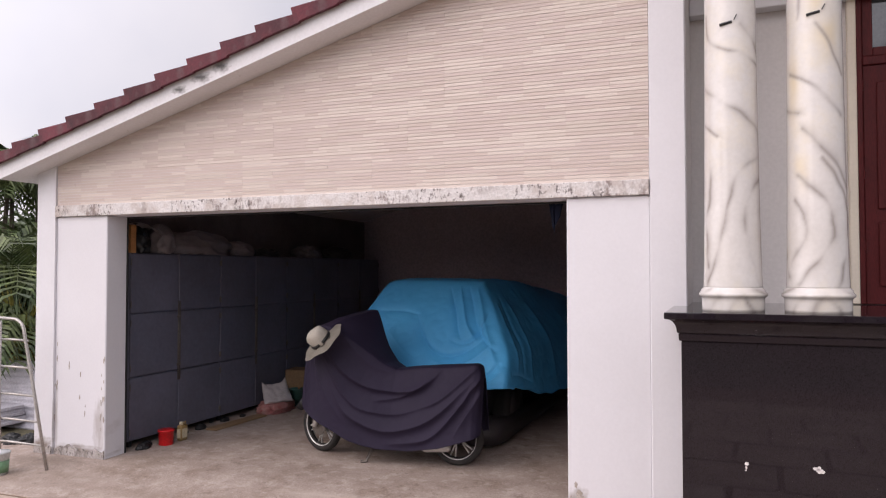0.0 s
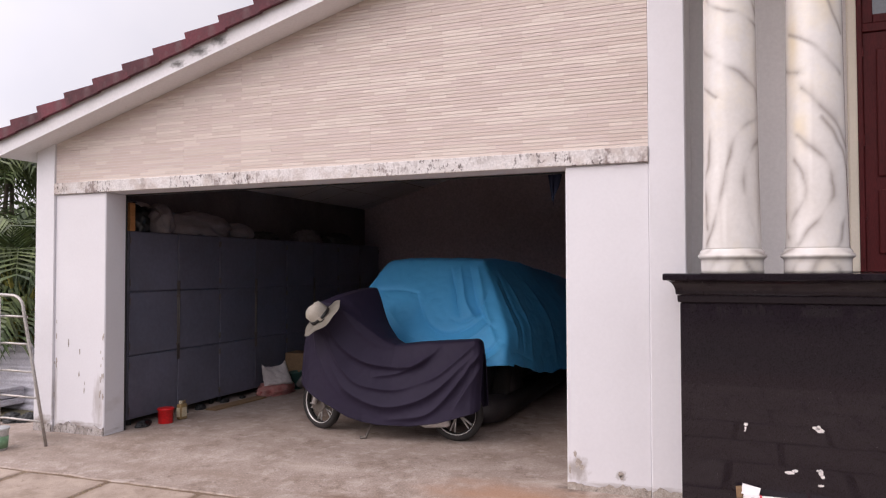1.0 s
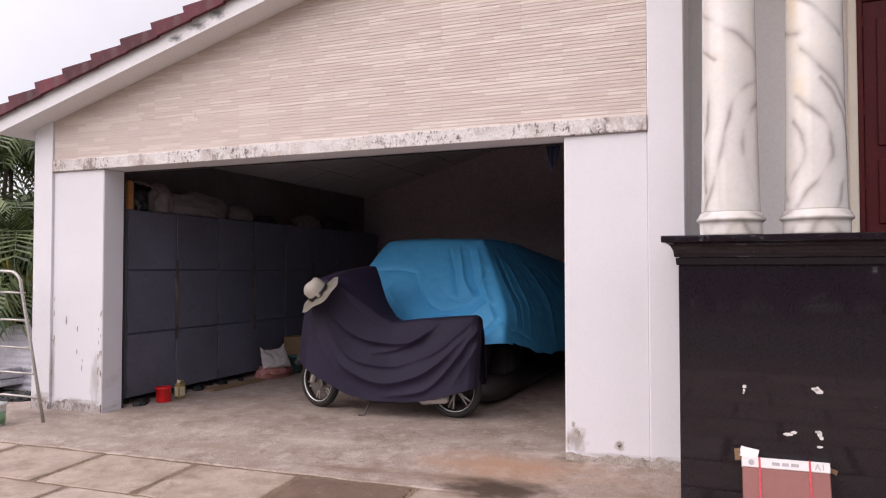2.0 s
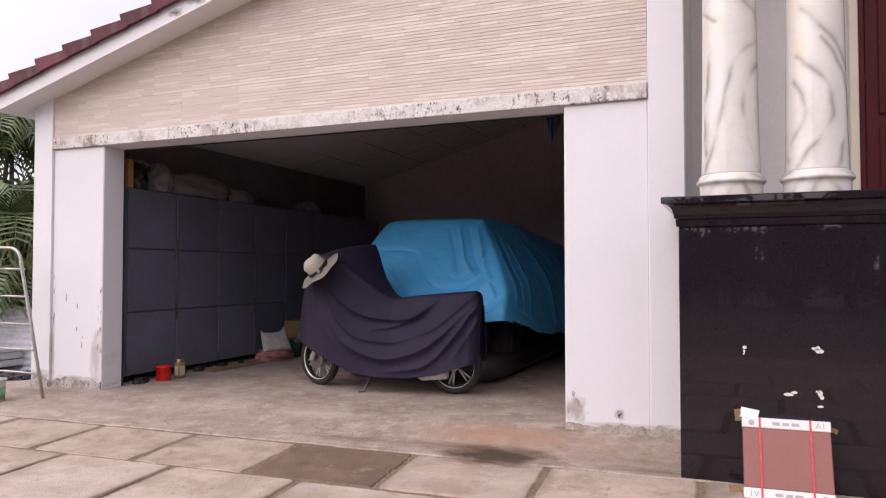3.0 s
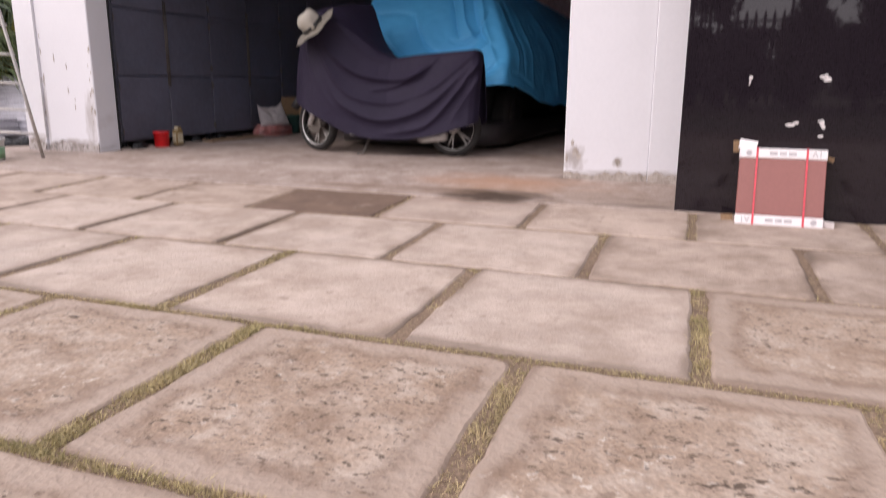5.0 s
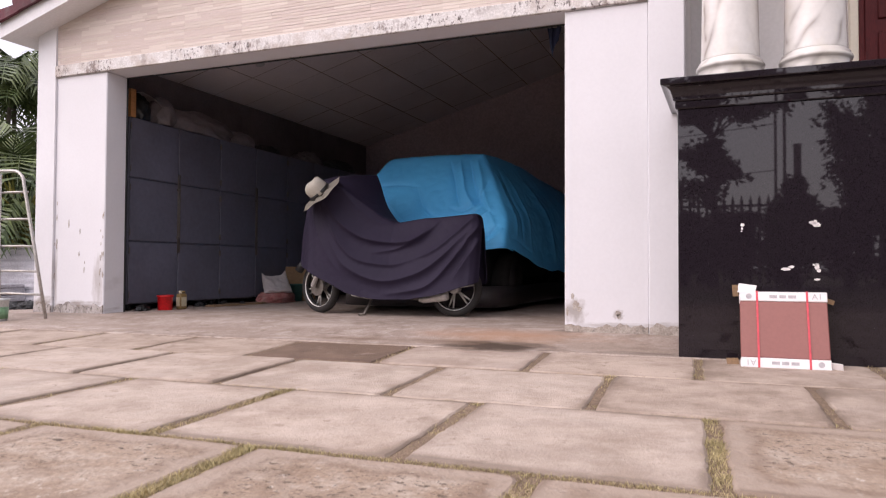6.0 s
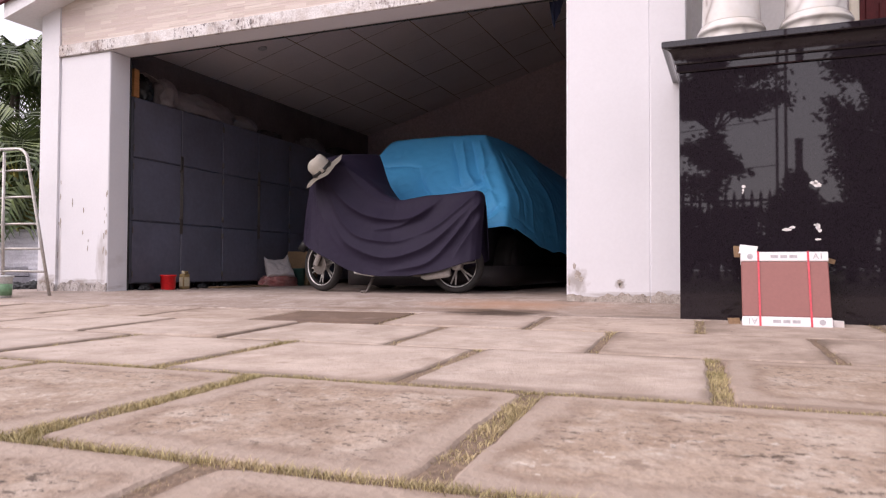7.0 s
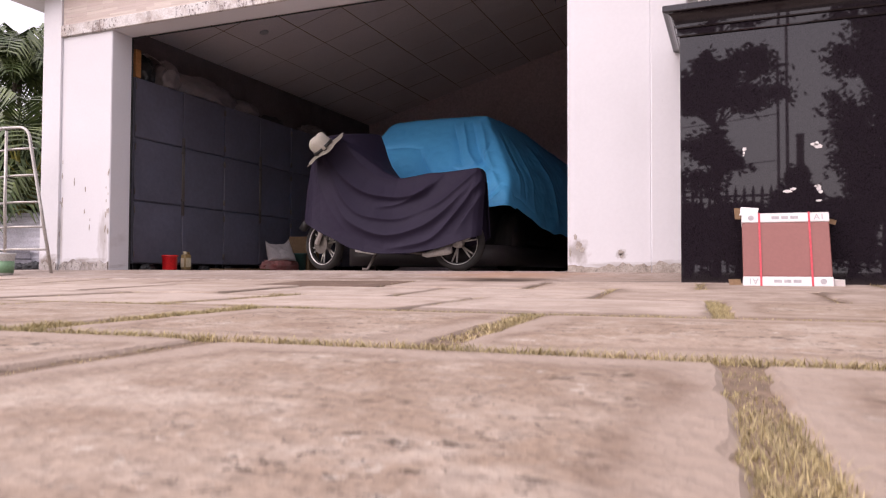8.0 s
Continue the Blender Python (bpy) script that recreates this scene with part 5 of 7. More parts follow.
def cabinet():
    c = thing("steel_cabinet", "slate-blue sheet-steel cabinet with three tiers of paired doors, dusty", "cabinet", (X_CAB, Y_CAB0, 0.085), group="cabinets along the wall")
    part("carcass", box(-CAB_D, -0.02, 0.003, CAB_W - 0.003, 0.0, CAB_H, 0.004), M_STEEL, c)
    tiers = (0.0, 0.605, 1.215, CAB_H)
    for i in range(3):
        for j in range(2):
            y0, y1 = j * CAB_W / 2 + 0.006, (j + 1) * CAB_W / 2 - 0.006
            d = part("door", box(-0.019, 0.0, y0, y1, tiers[i] + 0.008, tiers[i + 1] - 0.008, 0.004), M_STEEL, c)
            if i == 1:
                s = CAB_W / 2
                part("bolt", tube([(0.008, s - 0.012 + 0.024 * j, tiers[1] - 0.10), (0.008, s - 0.012 + 0.024 * j, tiers[2] + 0.10)], 0.007, 8), M_ROD, d, "worn steel bolt", True)
                for z in (tiers[1] + 0.06, tiers[2] - 0.06):
                    part("bracket", box(0.0, 0.016, s - 0.026 + 0.024 * j, s - 0.002 + 0.024 * j, z - 0.012, z + 0.012, 0.002), M_ROD, d, "worn steel bracket")
            yh = y0 + 0.002 if j == 0 else y1 - 0.002
            for z in (tiers[i] + 0.09, tiers[i + 1] - 0.09):
                part("hinge", tube([(0.003, yh, z - 0.03), (0.003, yh, z + 0.03)], 0.006, 6), M_ROD, d, "worn steel hinge", True)
    for x in (-CAB_D + 0.05, -0.06):
        for y in (0.06, CAB_W - 0.06):
            part("foot", box(x - 0.02, x + 0.02, y - 0.02, y + 0.02, -0.06, 0.0, 0.003), M_BLACK, c)
    return c


first = cabinet()
for k in range(1, 4):
    copy_thing(first, pose(X_CAB, Y_CAB0 + k * (CAB_W + 0.003), 0.085))
Z_CABTOP = 0.085 + CAB_H


def lump(name, label, category, at, size, mat, seed, rough=0.18, turn=0, scale=3.0, flat=0.35):
    """A crumpled sack or bundle that rests on a flat support."""
    bm = bmesh.new()
    bmesh.ops.create_icosphere(bm, subdivisions=4, radius=1.0)
    off = Vector((seed * 3.7, seed * 1.3, seed * 2.1))
    for v in bm.verts:
        d = v.co.normalized()
        ridge = abs(noise.noise(d * scale + off)) + 0.5 * abs(noise.noise(d * scale * 2.3 + off))
        v.co = d * (1 + rough * (1.2 - 2.6 * ridge))
        v.co = Vector((v.co.x * size[0] / 2, v.co.y * size[1] / 2, max(v.co.z, -flat) * size[2] / (1 + flat)))
    lo = min(v.co.z for v in bm.verts)
    moved(bm, pose(at[0], at[1], at[2] - lo, 0, 0, turn))
    ob = part(name, bm, mat, None, label, True)
    return tagged(ob, label, category)


bag = lump("plastic_bag", "crumpled pale plastic bag, its mouth lying over a black bag", "bag", (-4.40, 0.88, Z_CABTOP), (0.30, 0.30, 0.29), M_DUSTY, 1, 0.12, 10, 2.0)
mouth = bmesh.new()
lines = []
for i in range(15):
    u = i / 14
    lines.append([mouth.verts.new((-4.29 - 0.20 * w + 0.012 * math.sin(9 * u + 3 * w), 0.90 - 0.38 * u, Z_CABTOP + 0.295 - 0.16 * (1 - u) ** 3 + 0.020 * math.sin(4 * u) + 0.030 * abs(noise.noise((u * 4, w * 5, 2))) - 0.10 * (1 - w) ** 3 * (1 - 0.6 * u)))
                  for w in (j / 8 for j in range(9))])
for a, b in zip(lines, lines[1:]):
    for j in range(8):
        mouth.faces.new((a[j], b[j], b[j + 1], a[j + 1]))
bmesh.ops.solidify(mouth, geom=mouth.faces[:], thickness=0.004)
part("mouth", mouth, M_SACK, bag, "pale crumpled mouth of the bag", True)
lump("wrapped_roll", "long bundle wrapped in greyish plastic on the cabinets", "bundle", (-4.42, 1.46, Z_CABTOP), (0.34, 1.12, 0.25), M_DUSTY, 2, 0.15, 2, 2.4)
lump("rolled_bag", "small greyish rolled bag on the cabinets", "bag", (-4.42, 2.16, Z_CABTOP), (0.28, 0.50, 0.17), M_DUSTY, 5, 0.10, -4, 2.0)
lump("dark_bag", "black bag stuffed behind a wooden strip on the cabinets", "bag", (-4.42, 0.56, Z_CABTOP), (0.30, 0.22, 0.26), M_BLACK, 3, 0.2)
lump("dark_sack", "dark dusty bundle on the cabinets", "bundle", (-4.48, 2.75, Z_CABTOP), (0.30, 0.5, 0.10), M_CARGREY, 6, 0.25)
lump("grey_sack", "dim grey bundle near the garage's back", "bundle", (-4.46, 3.75, Z_CABTOP), (0.30, 0.50, 0.16), M_DUSTY, 7, 0.3)
lump("dark_sack", "dark dusty bundle on the cabinets", "bundle", (-4.48, 4.6, Z_CABTOP), (0.34, 0.7, 0.16), M_CARGREY, 8, 0.25)
strip = thing("wooden_board", "short raw orange board standing on the cabinets", "board", (-4.30, 0.40, Z_CABTOP))
part("plank", box(-0.035, 0.035, -0.035, 0.03, 0.0, 0.27, 0.003), M_WOOD, strip)

# clutter under and before the cabinets
def pot(name, label, category, at, prof, mat, sides=24):
    o = thing(name, label, category, at)
    part("body", lathe(prof, sides), mat, o, smooth=True)
    return o


can = pot("plastic_bucket", "small red plastic tub on the garage floor", "tub", (-4.065, 0.635, Z_FLOOR), [(0.066, 0.0), (0.068, 0.004), (0.072, 0.13), (0.076, 0.132), (0.076, 0.145), (0.070, 0.146), (0.066, 0.02), (0.0, 0.02)], M_RED)
part("rim", lathe([(0.0765, 0.128), (0.080, 0.132), (0.080, 0.140), (0.0765, 0.144)], 24), M_RED, can, smooth=True)
jug = thing("oil_jug", "amber plastic oil jug with a pale label", "jug", (-4.04, 0.83, Z_FLOOR))
part("body", box(-0.03, 0.03, -0.05, 0.05, 0.0, 0.155, 0.016, 3), M_AMBER, jug, smooth=True)
part("label", box(0.0305, 0.032, -0.036, 0.036, 0.03, 0.12), M_LABEL, jug, "pale printed label")
part("label", box(-0.022, 0.022, -0.052, -0.0505, 0.03, 0.12), M_LABEL, jug, "pale printed label")
part("neck", lathe([(0.017, 0.15), (0.017, 0.185), (0.0, 0.186)], 16, (0, -0.018, 0)), M_LABEL, jug, "pale screw cap", True)
part("handle", tube([(0.0, 0.012, 0.15), (0.0, 0.018, 0.175), (0.0, 0.040, 0.178), (0.0, 0.045, 0.14)], 0.008, 8), M_AMBER, jug, smooth=True)

def slumped_sack(at, seed):
    """A half-empty woven sack like a slack cushion, its upper corners sticking up like ears."""
    bm = bmesh.new()
    n = 26
    for s in (1, -1):
        rows = []
        for i in range(n + 1):
            u = 2 * i / n - 1
            row = []
            for j in range(n + 1):
                v = 2 * j / n - 1
                puff = 0.085 * (1 - u ** 4) ** 0.6 * (1 - v ** 4) ** 0.6 * (1.15 - 0.45 * v)
                crease = 0.035 * (abs(noise.noise((u * 2.2 + seed, v * 2.2, s))) - 0.2) + 0.016 * (abs(noise.noise((u * 6, v * 6 + seed, s))) - 0.2)
                z = 0.19 + 0.15 * v + (0.075 * abs(u) ** 3 * (0.75 if u < 0 else 1.25) - 0.03) * max(0.0, v) + 0.02 * noise.noise((u * 2, v * 2, seed))
                row.append(bm.verts.new((s * (puff - crease) - 0.10 * v, 0.23 * u * (1 - 0.10 * v), max(0.0, z - 0.02))))
            rows.append(row)
        for a, b in zip(rows, rows[1:]):
            for j in range(n):
                f = (a[j], b[j], b[j + 1], a[j + 1])
                bm.faces.new(f if s > 0 else tuple(reversed(f)))
    bmesh.ops.remove_doubles(bm, verts=bm.verts, dist=0.004)
    moved(bm, pose(*at, 0, 0, -28) @ Matrix.Scale(0.74, 4))
    ob = part("woven_sack", bm, M_SACK, None, "", True)
    tagged(ob, "white woven sack slumped against the cabinets", "sack")


slumped_sack((-4.02, 2.40, Z_FLOOR + 0.10), 3)
lump("red_sack", "dull red printed sack lying flat on the floor", "sack", (-4.05, 2.45, Z_FLOOR), (0.34, 0.58, 0.15), M_SACKRED, 12, 0.2, 5)
pot("teal_pot", "dark teal plastic pot", "pot", (-4.00, 2.80, Z_FLOOR), [(0.07, 0.0), (0.085, 0.20), (0.092, 0.202), (0.092, 0.215), (0.082, 0.216), (0.068, 0.02), (0.0, 0.02)], M_TEAL)
carton = thing("cardboard_box", "brown cardboard box against the cabinets", "box", (-4.08, 3.02, Z_FLOOR), 8)
part("carton", box(-0.14, 0.14, -0.15, 0.15, 0.0, 0.43, 0.004), M_CARD, carton)
part("flap", moved(box(0.0, 0.13, -0.15, 0.15, -0.002, 0.002), pose(0.14, 0, 0.432, 0, 35, 0)), M_CARD, carton)
plank = thing("floor_board", "thin reddish board lying beside the cabinets", "board", (-4.04, 1.70, Z_FLOOR), -3)
part("plank", box(-0.07, 0.07, -0.42, 0.42, 0.0, 0.018, 0.003), M_CARD, plank)
for k, (x, y, s) in enumerate(((-4.14, 0.42, 0.09), (-4.20, 0.52, 0.07), (-4.22, 1.06, 0.06), (-4.21, 1.30, 0.08), (-4.23, 1.72, 0.07), (-4.2, 2.0, 0.05), (-3.98, 3.0, 0.06))):
    lump("dark_scrap", "dark oily scrap lying at the cabinets' feet", "scrap", (x, y, Z_FLOOR), (s, s * 1.5, s * 0.6), M_BLACK, 20 + k, 0.3)

rag = thing("blue_rag", "dark blue rag hanging from the door channel", "rag", (-0.13, 0.246, 2.199))
cloth = bmesh.new()
cols = []
for i in range(9):
    u = i / 8
    cols.append([cloth.verts.new((0.05 * (u - 0.5) * (2 - 0.9 * w) + 0.01 * math.sin(9 * u), 0.012 * math.sin(14 * u + 2 * w), -0.20 * w * (0.8 + 0.35 * math.sin(5 * u)))) for w in (j / 6 for j in range(7))])
for a, b in zip(cols, cols[1:]):
    for j in range(6):
        cloth.faces.new((a[j], b[j], b[j + 1], a[j + 1]))
bmesh.ops.solidify(cloth, geom=cloth.faces[:], thickness=0.004)
part("cloth", cloth, M_NAVYRAG, rag, smooth=True)

lamp = thing("recessed_light", "small round recessed ceiling light, switched off", "ceiling light", (-3.945, 1.942, ceiling_z(-3.945) - 0.004))
lamp.matrix_basis = Matrix.Translation((-3.945, 1.942, ceiling_z(-3.945) - 0.012)) @ Matrix.Rotation(-math.atan(0.28), 4, "Y")
part("ring", lathe([(0.034, 0.0), (0.050, 0.0), (0.052, 0.008), (0.034, 0.012)], 28), M_LAMP, lamp, smooth=True)
part("lens", lathe([(0.0, 0.005), (0.0335, 0.006), (0.0335, 0.010)], 24), M_CEIL, lamp, smooth=True)

# ---- carton of tiles leaning on the plinth ----
def letters(text, size, mat, parent, m, name="letters"):
    cu = bpy.data.curves.new(name, "FONT")
    cu.body, cu.size, cu.align_x, cu.align_y, cu.extrude = text, size, "CENTER", "CENTER", 0.0006
    tmp = bpy.data.objects.new(name, cu)
    scene.collection.objects.link(tmp)
    me = bpy.data.meshes.new_from_object(tmp.evaluated_get(bpy.context.evaluated_depsgraph_get()))
    bpy.data.objects.remove(tmp)
    me.materials.clear()
    me.materials.append(mat)
    ob = new(name, me)
    ob.parent, ob.matrix_basis = parent, m
    return ob


W, H, D = 0.405, 0.400, 0.062
lean = math.degrees(math.asin((0.135) / H))
tiles = thing("tile_carton", "terracotta and white carton of tiles with red straps, leaning", "carton")
tiles.matrix_basis = pose(1.302, -0.905, -0.046, -lean, 0, 2.0)
body = part("body", box(-W / 2, W / 2, 0, D, 0.052, H - 0.052, 0.004), M_BOXRED, tiles)
low_end = part("bottom_end", box(-W / 2 - 0.002, W / 2 + 0.002, -0.002, D + 0.002, 0.0, 0.0515, 0.003), M_PAPER, tiles, "white printed carton end")
top_end = part("top_end", box(-W / 2 - 0.002, W / 2 + 0.002, -0.002, D + 0.002, H - 0.0515, H, 0.003), M_PAPER, tiles, "white printed carton end")
for x in (-0.121, 0.112):
    part("strap", add_box(add_box(bmesh.new(), x - 0.0048, x + 0.0048, -0.0042, -0.0024, -0.001, H + 0.002), x - 0.0048, x + 0.0048, -0.0042, D + 0.004, H + 0.0005, H + 0.0025), M_STRAP, tiles, "red plastic strap")
up, down = pose(0, 0, 0, 90, 0, 0), pose(0, 0, 0, 90, 180, 0)
letters("A1", 0.042, M_INK, top_end, Matrix.Translation((0.158, -0.003, H - 0.027)) @ up)
letters("A1", 0.042, M_INK, low_end, Matrix.Translation((-0.158, -0.003, 0.026)) @ down)
for end, zz, s in ((top_end, H - 0.027, 1), (low_end, 0.026, -1)):
    x = -0.062
    for w in (0.036, 0.032, 0.036):
        part("print_bar", box(x, x + w, -0.0032, -0.0022, zz - 0.008, zz + 0.008), M_INK, end)
        x += w + 0.010
    part("print_mark", moved(lathe([(0.008, -0.0006), (0.0145, -0.0006), (0.0145, 0.0006), (0.008, 0.0006)], 20), pose(-0.160 * s, -0.0028, zz, 90, 0, 0)), M_INK, end)
flap = part("torn_flap", moved(box(-0.045, 0.045, -0.002, 0.002, 0, 0.055, 0.001), pose(-0.175, 0.02, H - 0.004, -14, 12, -12)), M_PAPER, tiles, "torn white carton flap")
part("torn_liner", moved(box(-0.016, 0.016, -0.002, 0.002, 0, 0.06), pose(-0.222, 0.03, H - 0.018, 10, -10, 30)), M_CARD, tiles, "torn brown carton liner")
part("torn_scrap", moved(box(-0.02, 0.02, -0.0015, 0.0015, -0.012, 0.012), pose(0.222, 0.045, H - 0.035, 20, 25, -20)), M_CARD, tiles, "torn brown carton liner")
part("torn_scrap", moved(box(-0.03, 0.03, -0.0015, 0.0015, -0.02, 0.02), pose(0.225, 0.01, 0.022, 40, 10, -20)), M_PAPER, tiles, "torn white paper")
part("torn_scrap", moved(box(-0.03, 0.03, -0.0015, 0.0015, 0.0, 0.06), pose(-0.235, 0.055, 0.0, -12, -6, 15)), M_CARD, tiles, "torn brown carton liner")

# paper residue on the granite
for k, (x, z, w, h) in enumerate(((1.111, 0.682, 0.024, 0.022), (1.108, 0.662, 0.012, 0.02), (1.106, 0.648, 0.010, 0.008), (1.440, 0.688, 0.03, 0.02), (1.462, 0.676, 0.05, 0.026), (1.456, 0.690, 0.022, 0.024),
                                (1.345, 0.459, 0.035, 0.018), (1.318, 0.447, 0.05, 0.020), (1.462, 0.462, 0.026, 0.040), (1.470, 0.441, 0.022, 0.024), (1.452, 0.470, 0.022, 0.014), (1.462, 0.395, 0.036, 0.014))):
    part("paper_residue", patch(x, z, w, h, Y_PLINTH, 40 + k), M_CHIP, plinth, "torn white paper residue")

# worn feet of the piers
def foot(x0, x1, y, h, seed, depth=0.012):
    rnd = random.Random(seed)
    n = max(6, int((x1 - x0) / 0.022))
    ring = [(x0, -0.06), (x1, -0.06)]
    for k in range(n + 1):
        x = x1 - (x1 - x0) * k / n
        ring.append((x, ground(-0.01) + h * (0.45 + 0.9 * abs(noise.noise((x * 9, seed, 0))) + 0.3 * rnd.random())))
    return prism(ring, "y", y - depth, y + 0.004)


for k, (x0, x1, y, h, name) in enumerate(((X_PIER + 0.01, X_IN - 0.004, 0.0, 0.085, "bare_foot"), (X_OUT + 0.01, X_EDGE - 0.004, -0.022, 0.07, "bare_foot"), (X_R + 0.004, X_TRIM - 0.004, 0.0, 0.055, "bare_foot"), (X_TRIM + 0.004, X_PIL - 0.004, -0.018, 0.075, "bare_foot"))):
    structure("wall_" + name, foot(x0, x1, y, h, 50 + k), M_MOULD if x0 < -1 else M_MORTAR, "bare crumbling mortar at the pier's foot", "wall foot")
scars = bmesh.new()
rnd = random.Random(8)
for k in range(26):
    x = rnd.choice((rnd.uniform(X_PIER + 0.03, X_IN - 0.2), rnd.gauss(X_IN - 0.03, 0.015), rnd.gauss(X_IN - 0.03, 0.015), rnd.gauss(X_EDGE + 0.02, 0.01)))
    x = min(x, X_IN - 0.012)
    z = rnd.uniform(0.25, 1.05)
    s = rnd.uniform(0.5, 1.3)
    tmp = patch(x, z, 0.014 * s, 0.06 * s, 0.0, 300 + k, 12, 0.6, 0.0025)
    me = mesh_of("tmp", tmp)
    scars.from_mesh(me)
    bpy.data.meshes.remove(me)
for k, (x, z, w, h) in enumerate(((0.075, 0.20, 0.06, 0.09), (0.055, 0.26, 0.03, 0.06), (0.10, 0.17, 0.05, 0.05), (0.355, 0.15, 0.05, 0.06), (0.36, 0.13, 0.03, 0.04), (0.02, 0.16, 0.02, 0.08))):
    tmp = patch(x, z, w, h, 0.0, 400 + k, 16, 0.5, 0.0025)
    me = mesh_of("tmp", tmp)
    scars.from_mesh(me)
    bpy.data.meshes.remove(me)
structure("wall_scars", scars, M_MORTAR, "small scars of peeled paint on the piers", "wall scar")

# clip marks on the columns
for x, y in ((1.035, -0.638), (1.47, -0.636)):
    tie = thing("cable_clip", "small black clip tied to the column", "clip", (x, y, 3.085))
    part("clip", add_tube(tube([(-0.035, 0.0, 0.0), (0.03, -0.004, 0.012)], 0.008, 8), [(0.04, -0.004, 0.02), (0.055, -0.002, 0.05)], 0.003, 6), M_BLACK, tie)

# ---- ladder beside the pier ----
ladder = thing("step_ladder", "dull aluminium folding step ladder with a rounded top rail", "ladder", (0, 0, 0))


def rail(x_foot, y_foot, x_top, y_top, over):
    """A tube leg that bends over at its top."""
    pts = [(x_foot, y_foot, -0.02), (x_foot + (x_top - x_foot) * 0.5, y_foot + (y_top - y_foot) * 0.5, 0.58), (x_top, y_top, 1.17)]
    for k in range(1, 7):
        a = math.pi / 2 * k / 6
        pts.append((x_top + over * (1 - math.cos(a)), y_top, 1.17 + abs(over) * 0.85 * math.sin(a)))
    pts.append((x_top + over - 0.28, y_top, 1.17 + abs(over) * 0.85 + 0.01))
    return pts


part("rail", tube(rail(-4.45, -0.36, -4.70, -0.40, -0.14), 0.014, 10), M_ALU, ladder, smooth=True)
part("rail", tube([(-5.03, -0.36, -0.02), (-5.0, -0.40, 0.6), (-5.0, -0.40, 1.27)], 0.013, 10), M_ALU, ladder, smooth=True)
part("rail", tube([(-5.45, -0.36, -0.02), (-5.32, -0.40, 0.58), (-5.20, -0.40, 1.17), (-5.14, -0.4, 1.27), (-5.05, -0.4, 1.30)], 0.014, 10), M_ALU, ladder, smooth=True)
for k, z in enumerate((0.20, 0.40, 0.62, 0.86, 1.10)):
    x = -4.45 - 0.25 * (z + 0.02) / 1.19
    part("rung", tube([(x, -0.37, z), (-4.92, -0.375, z + 0.005), (-5.30, -0.375, z - 0.01)], 0.010, 8), M_ALU, ladder, smooth=True)

tub = thing("paint_bucket", "white paint bucket with a green label", "bucket", (-4.79, -0.55, ground(-0.55)))
part("pail", lathe([(0.070, 0.0), (0.082, 0.17), (0.087, 0.172), (0.087, 0.184), (0.079, 0.185), (0.068, 0.02), (0.0, 0.02)], 28), M_BUCKET, tub, smooth=True)
part("label", lathe([(0.0735, 0.02), (0.0755, 0.02), (0.0815, 0.12), (0.0795, 0.12)], 28), M_GREEN, tub, "green printed label", True)
part("lid", lathe([(0.090, 0.176), (0.091, 0.192), (0.0, 0.194)], 28), M_BUCKET, tub, smooth=True)

# ---- stack of corrugated sheets ----
def sheet_mesh(length, depth, seed):
    rnd = random.Random(seed)
    bm = bmesh.new()
    n = 48
    top, bot = [], []
    for i in range(n + 1):
        u = i / n
        z = 0.012 * math.sin(u * depth / 0.075 * 2 * math.pi)
        for row, dz in ((top, 0.003), (bot, -0.003)):
            row.append([bm.verts.new((x, depth * (u - 0.5), z + dz + 0.006 * noise.noise((x * 2, seed, u * 3)))) for x in np.linspace(-length / 2, length / 2, 7)])
    for rows, flip in ((top, False), (bot, True)):
        for a, b in zip(rows, rows[1:]):
            for k in range(6):
                f = (a[k], a[k + 1], b[k + 1], b[k])
                bm.faces.new(tuple(reversed(f)) if flip else f)
    return bm


rnd = random.Random(4)
for k in range(9):
    bm = moved(sheet_mesh(2.9, 0.75, k), pose(-7.15 + rnd.uniform(-0.05, 0.05), 0.98 - 0.016 * k, 0.24 + 0.012 * k, 66, 0, rnd.uniform(-1, 1)))
    ob = part("corrugated_sheet", bm, M_SHEET, None, "grey corrugated roofing sheet leaning in a stack", True)
    tagged(ob, "", "roofing sheet", "stacked roofing sheets")
rack = thing("timber_stack", "stack of weathered grey boards on the ground", "timber", (-7.3, 0.60, -0.02))
for k in range(5):
    part("board", moved(box(-1.15, 1.15, -0.16, 0.16, -0.018, 0.018, 0.004), pose(rnd.uniform(-0.06, 0.06), rnd.uniform(-0.03, 0.03), 0.10 + 0.040 * k, 0, rnd.uniform(-0.5, 0.5), rnd.uniform(-1.5, 1.5))), M_SHEET, rack)
for k in range(2):
    part("bearer", box(-0.8 + 1.6 * k, -0.7 + 1.6 * k, -0.2, 0.2, -0.03, 0.08, 0.004), M_BLACK, rack)
for k in range(9):
    lump("dark_scrap", "dark plastic scrap among the sheets", "scrap", (rnd.uniform(-6.2, -5.3), rnd.uniform(-0.1, 0.3), ground(0.2) - 0.03), (rnd.uniform(0.12, 0.3), rnd.uniform(0.12, 0.25), rnd.uniform(0.05, 0.13)), M_BLACK, 60 + k, 0.3, rnd.uniform(0, 180))

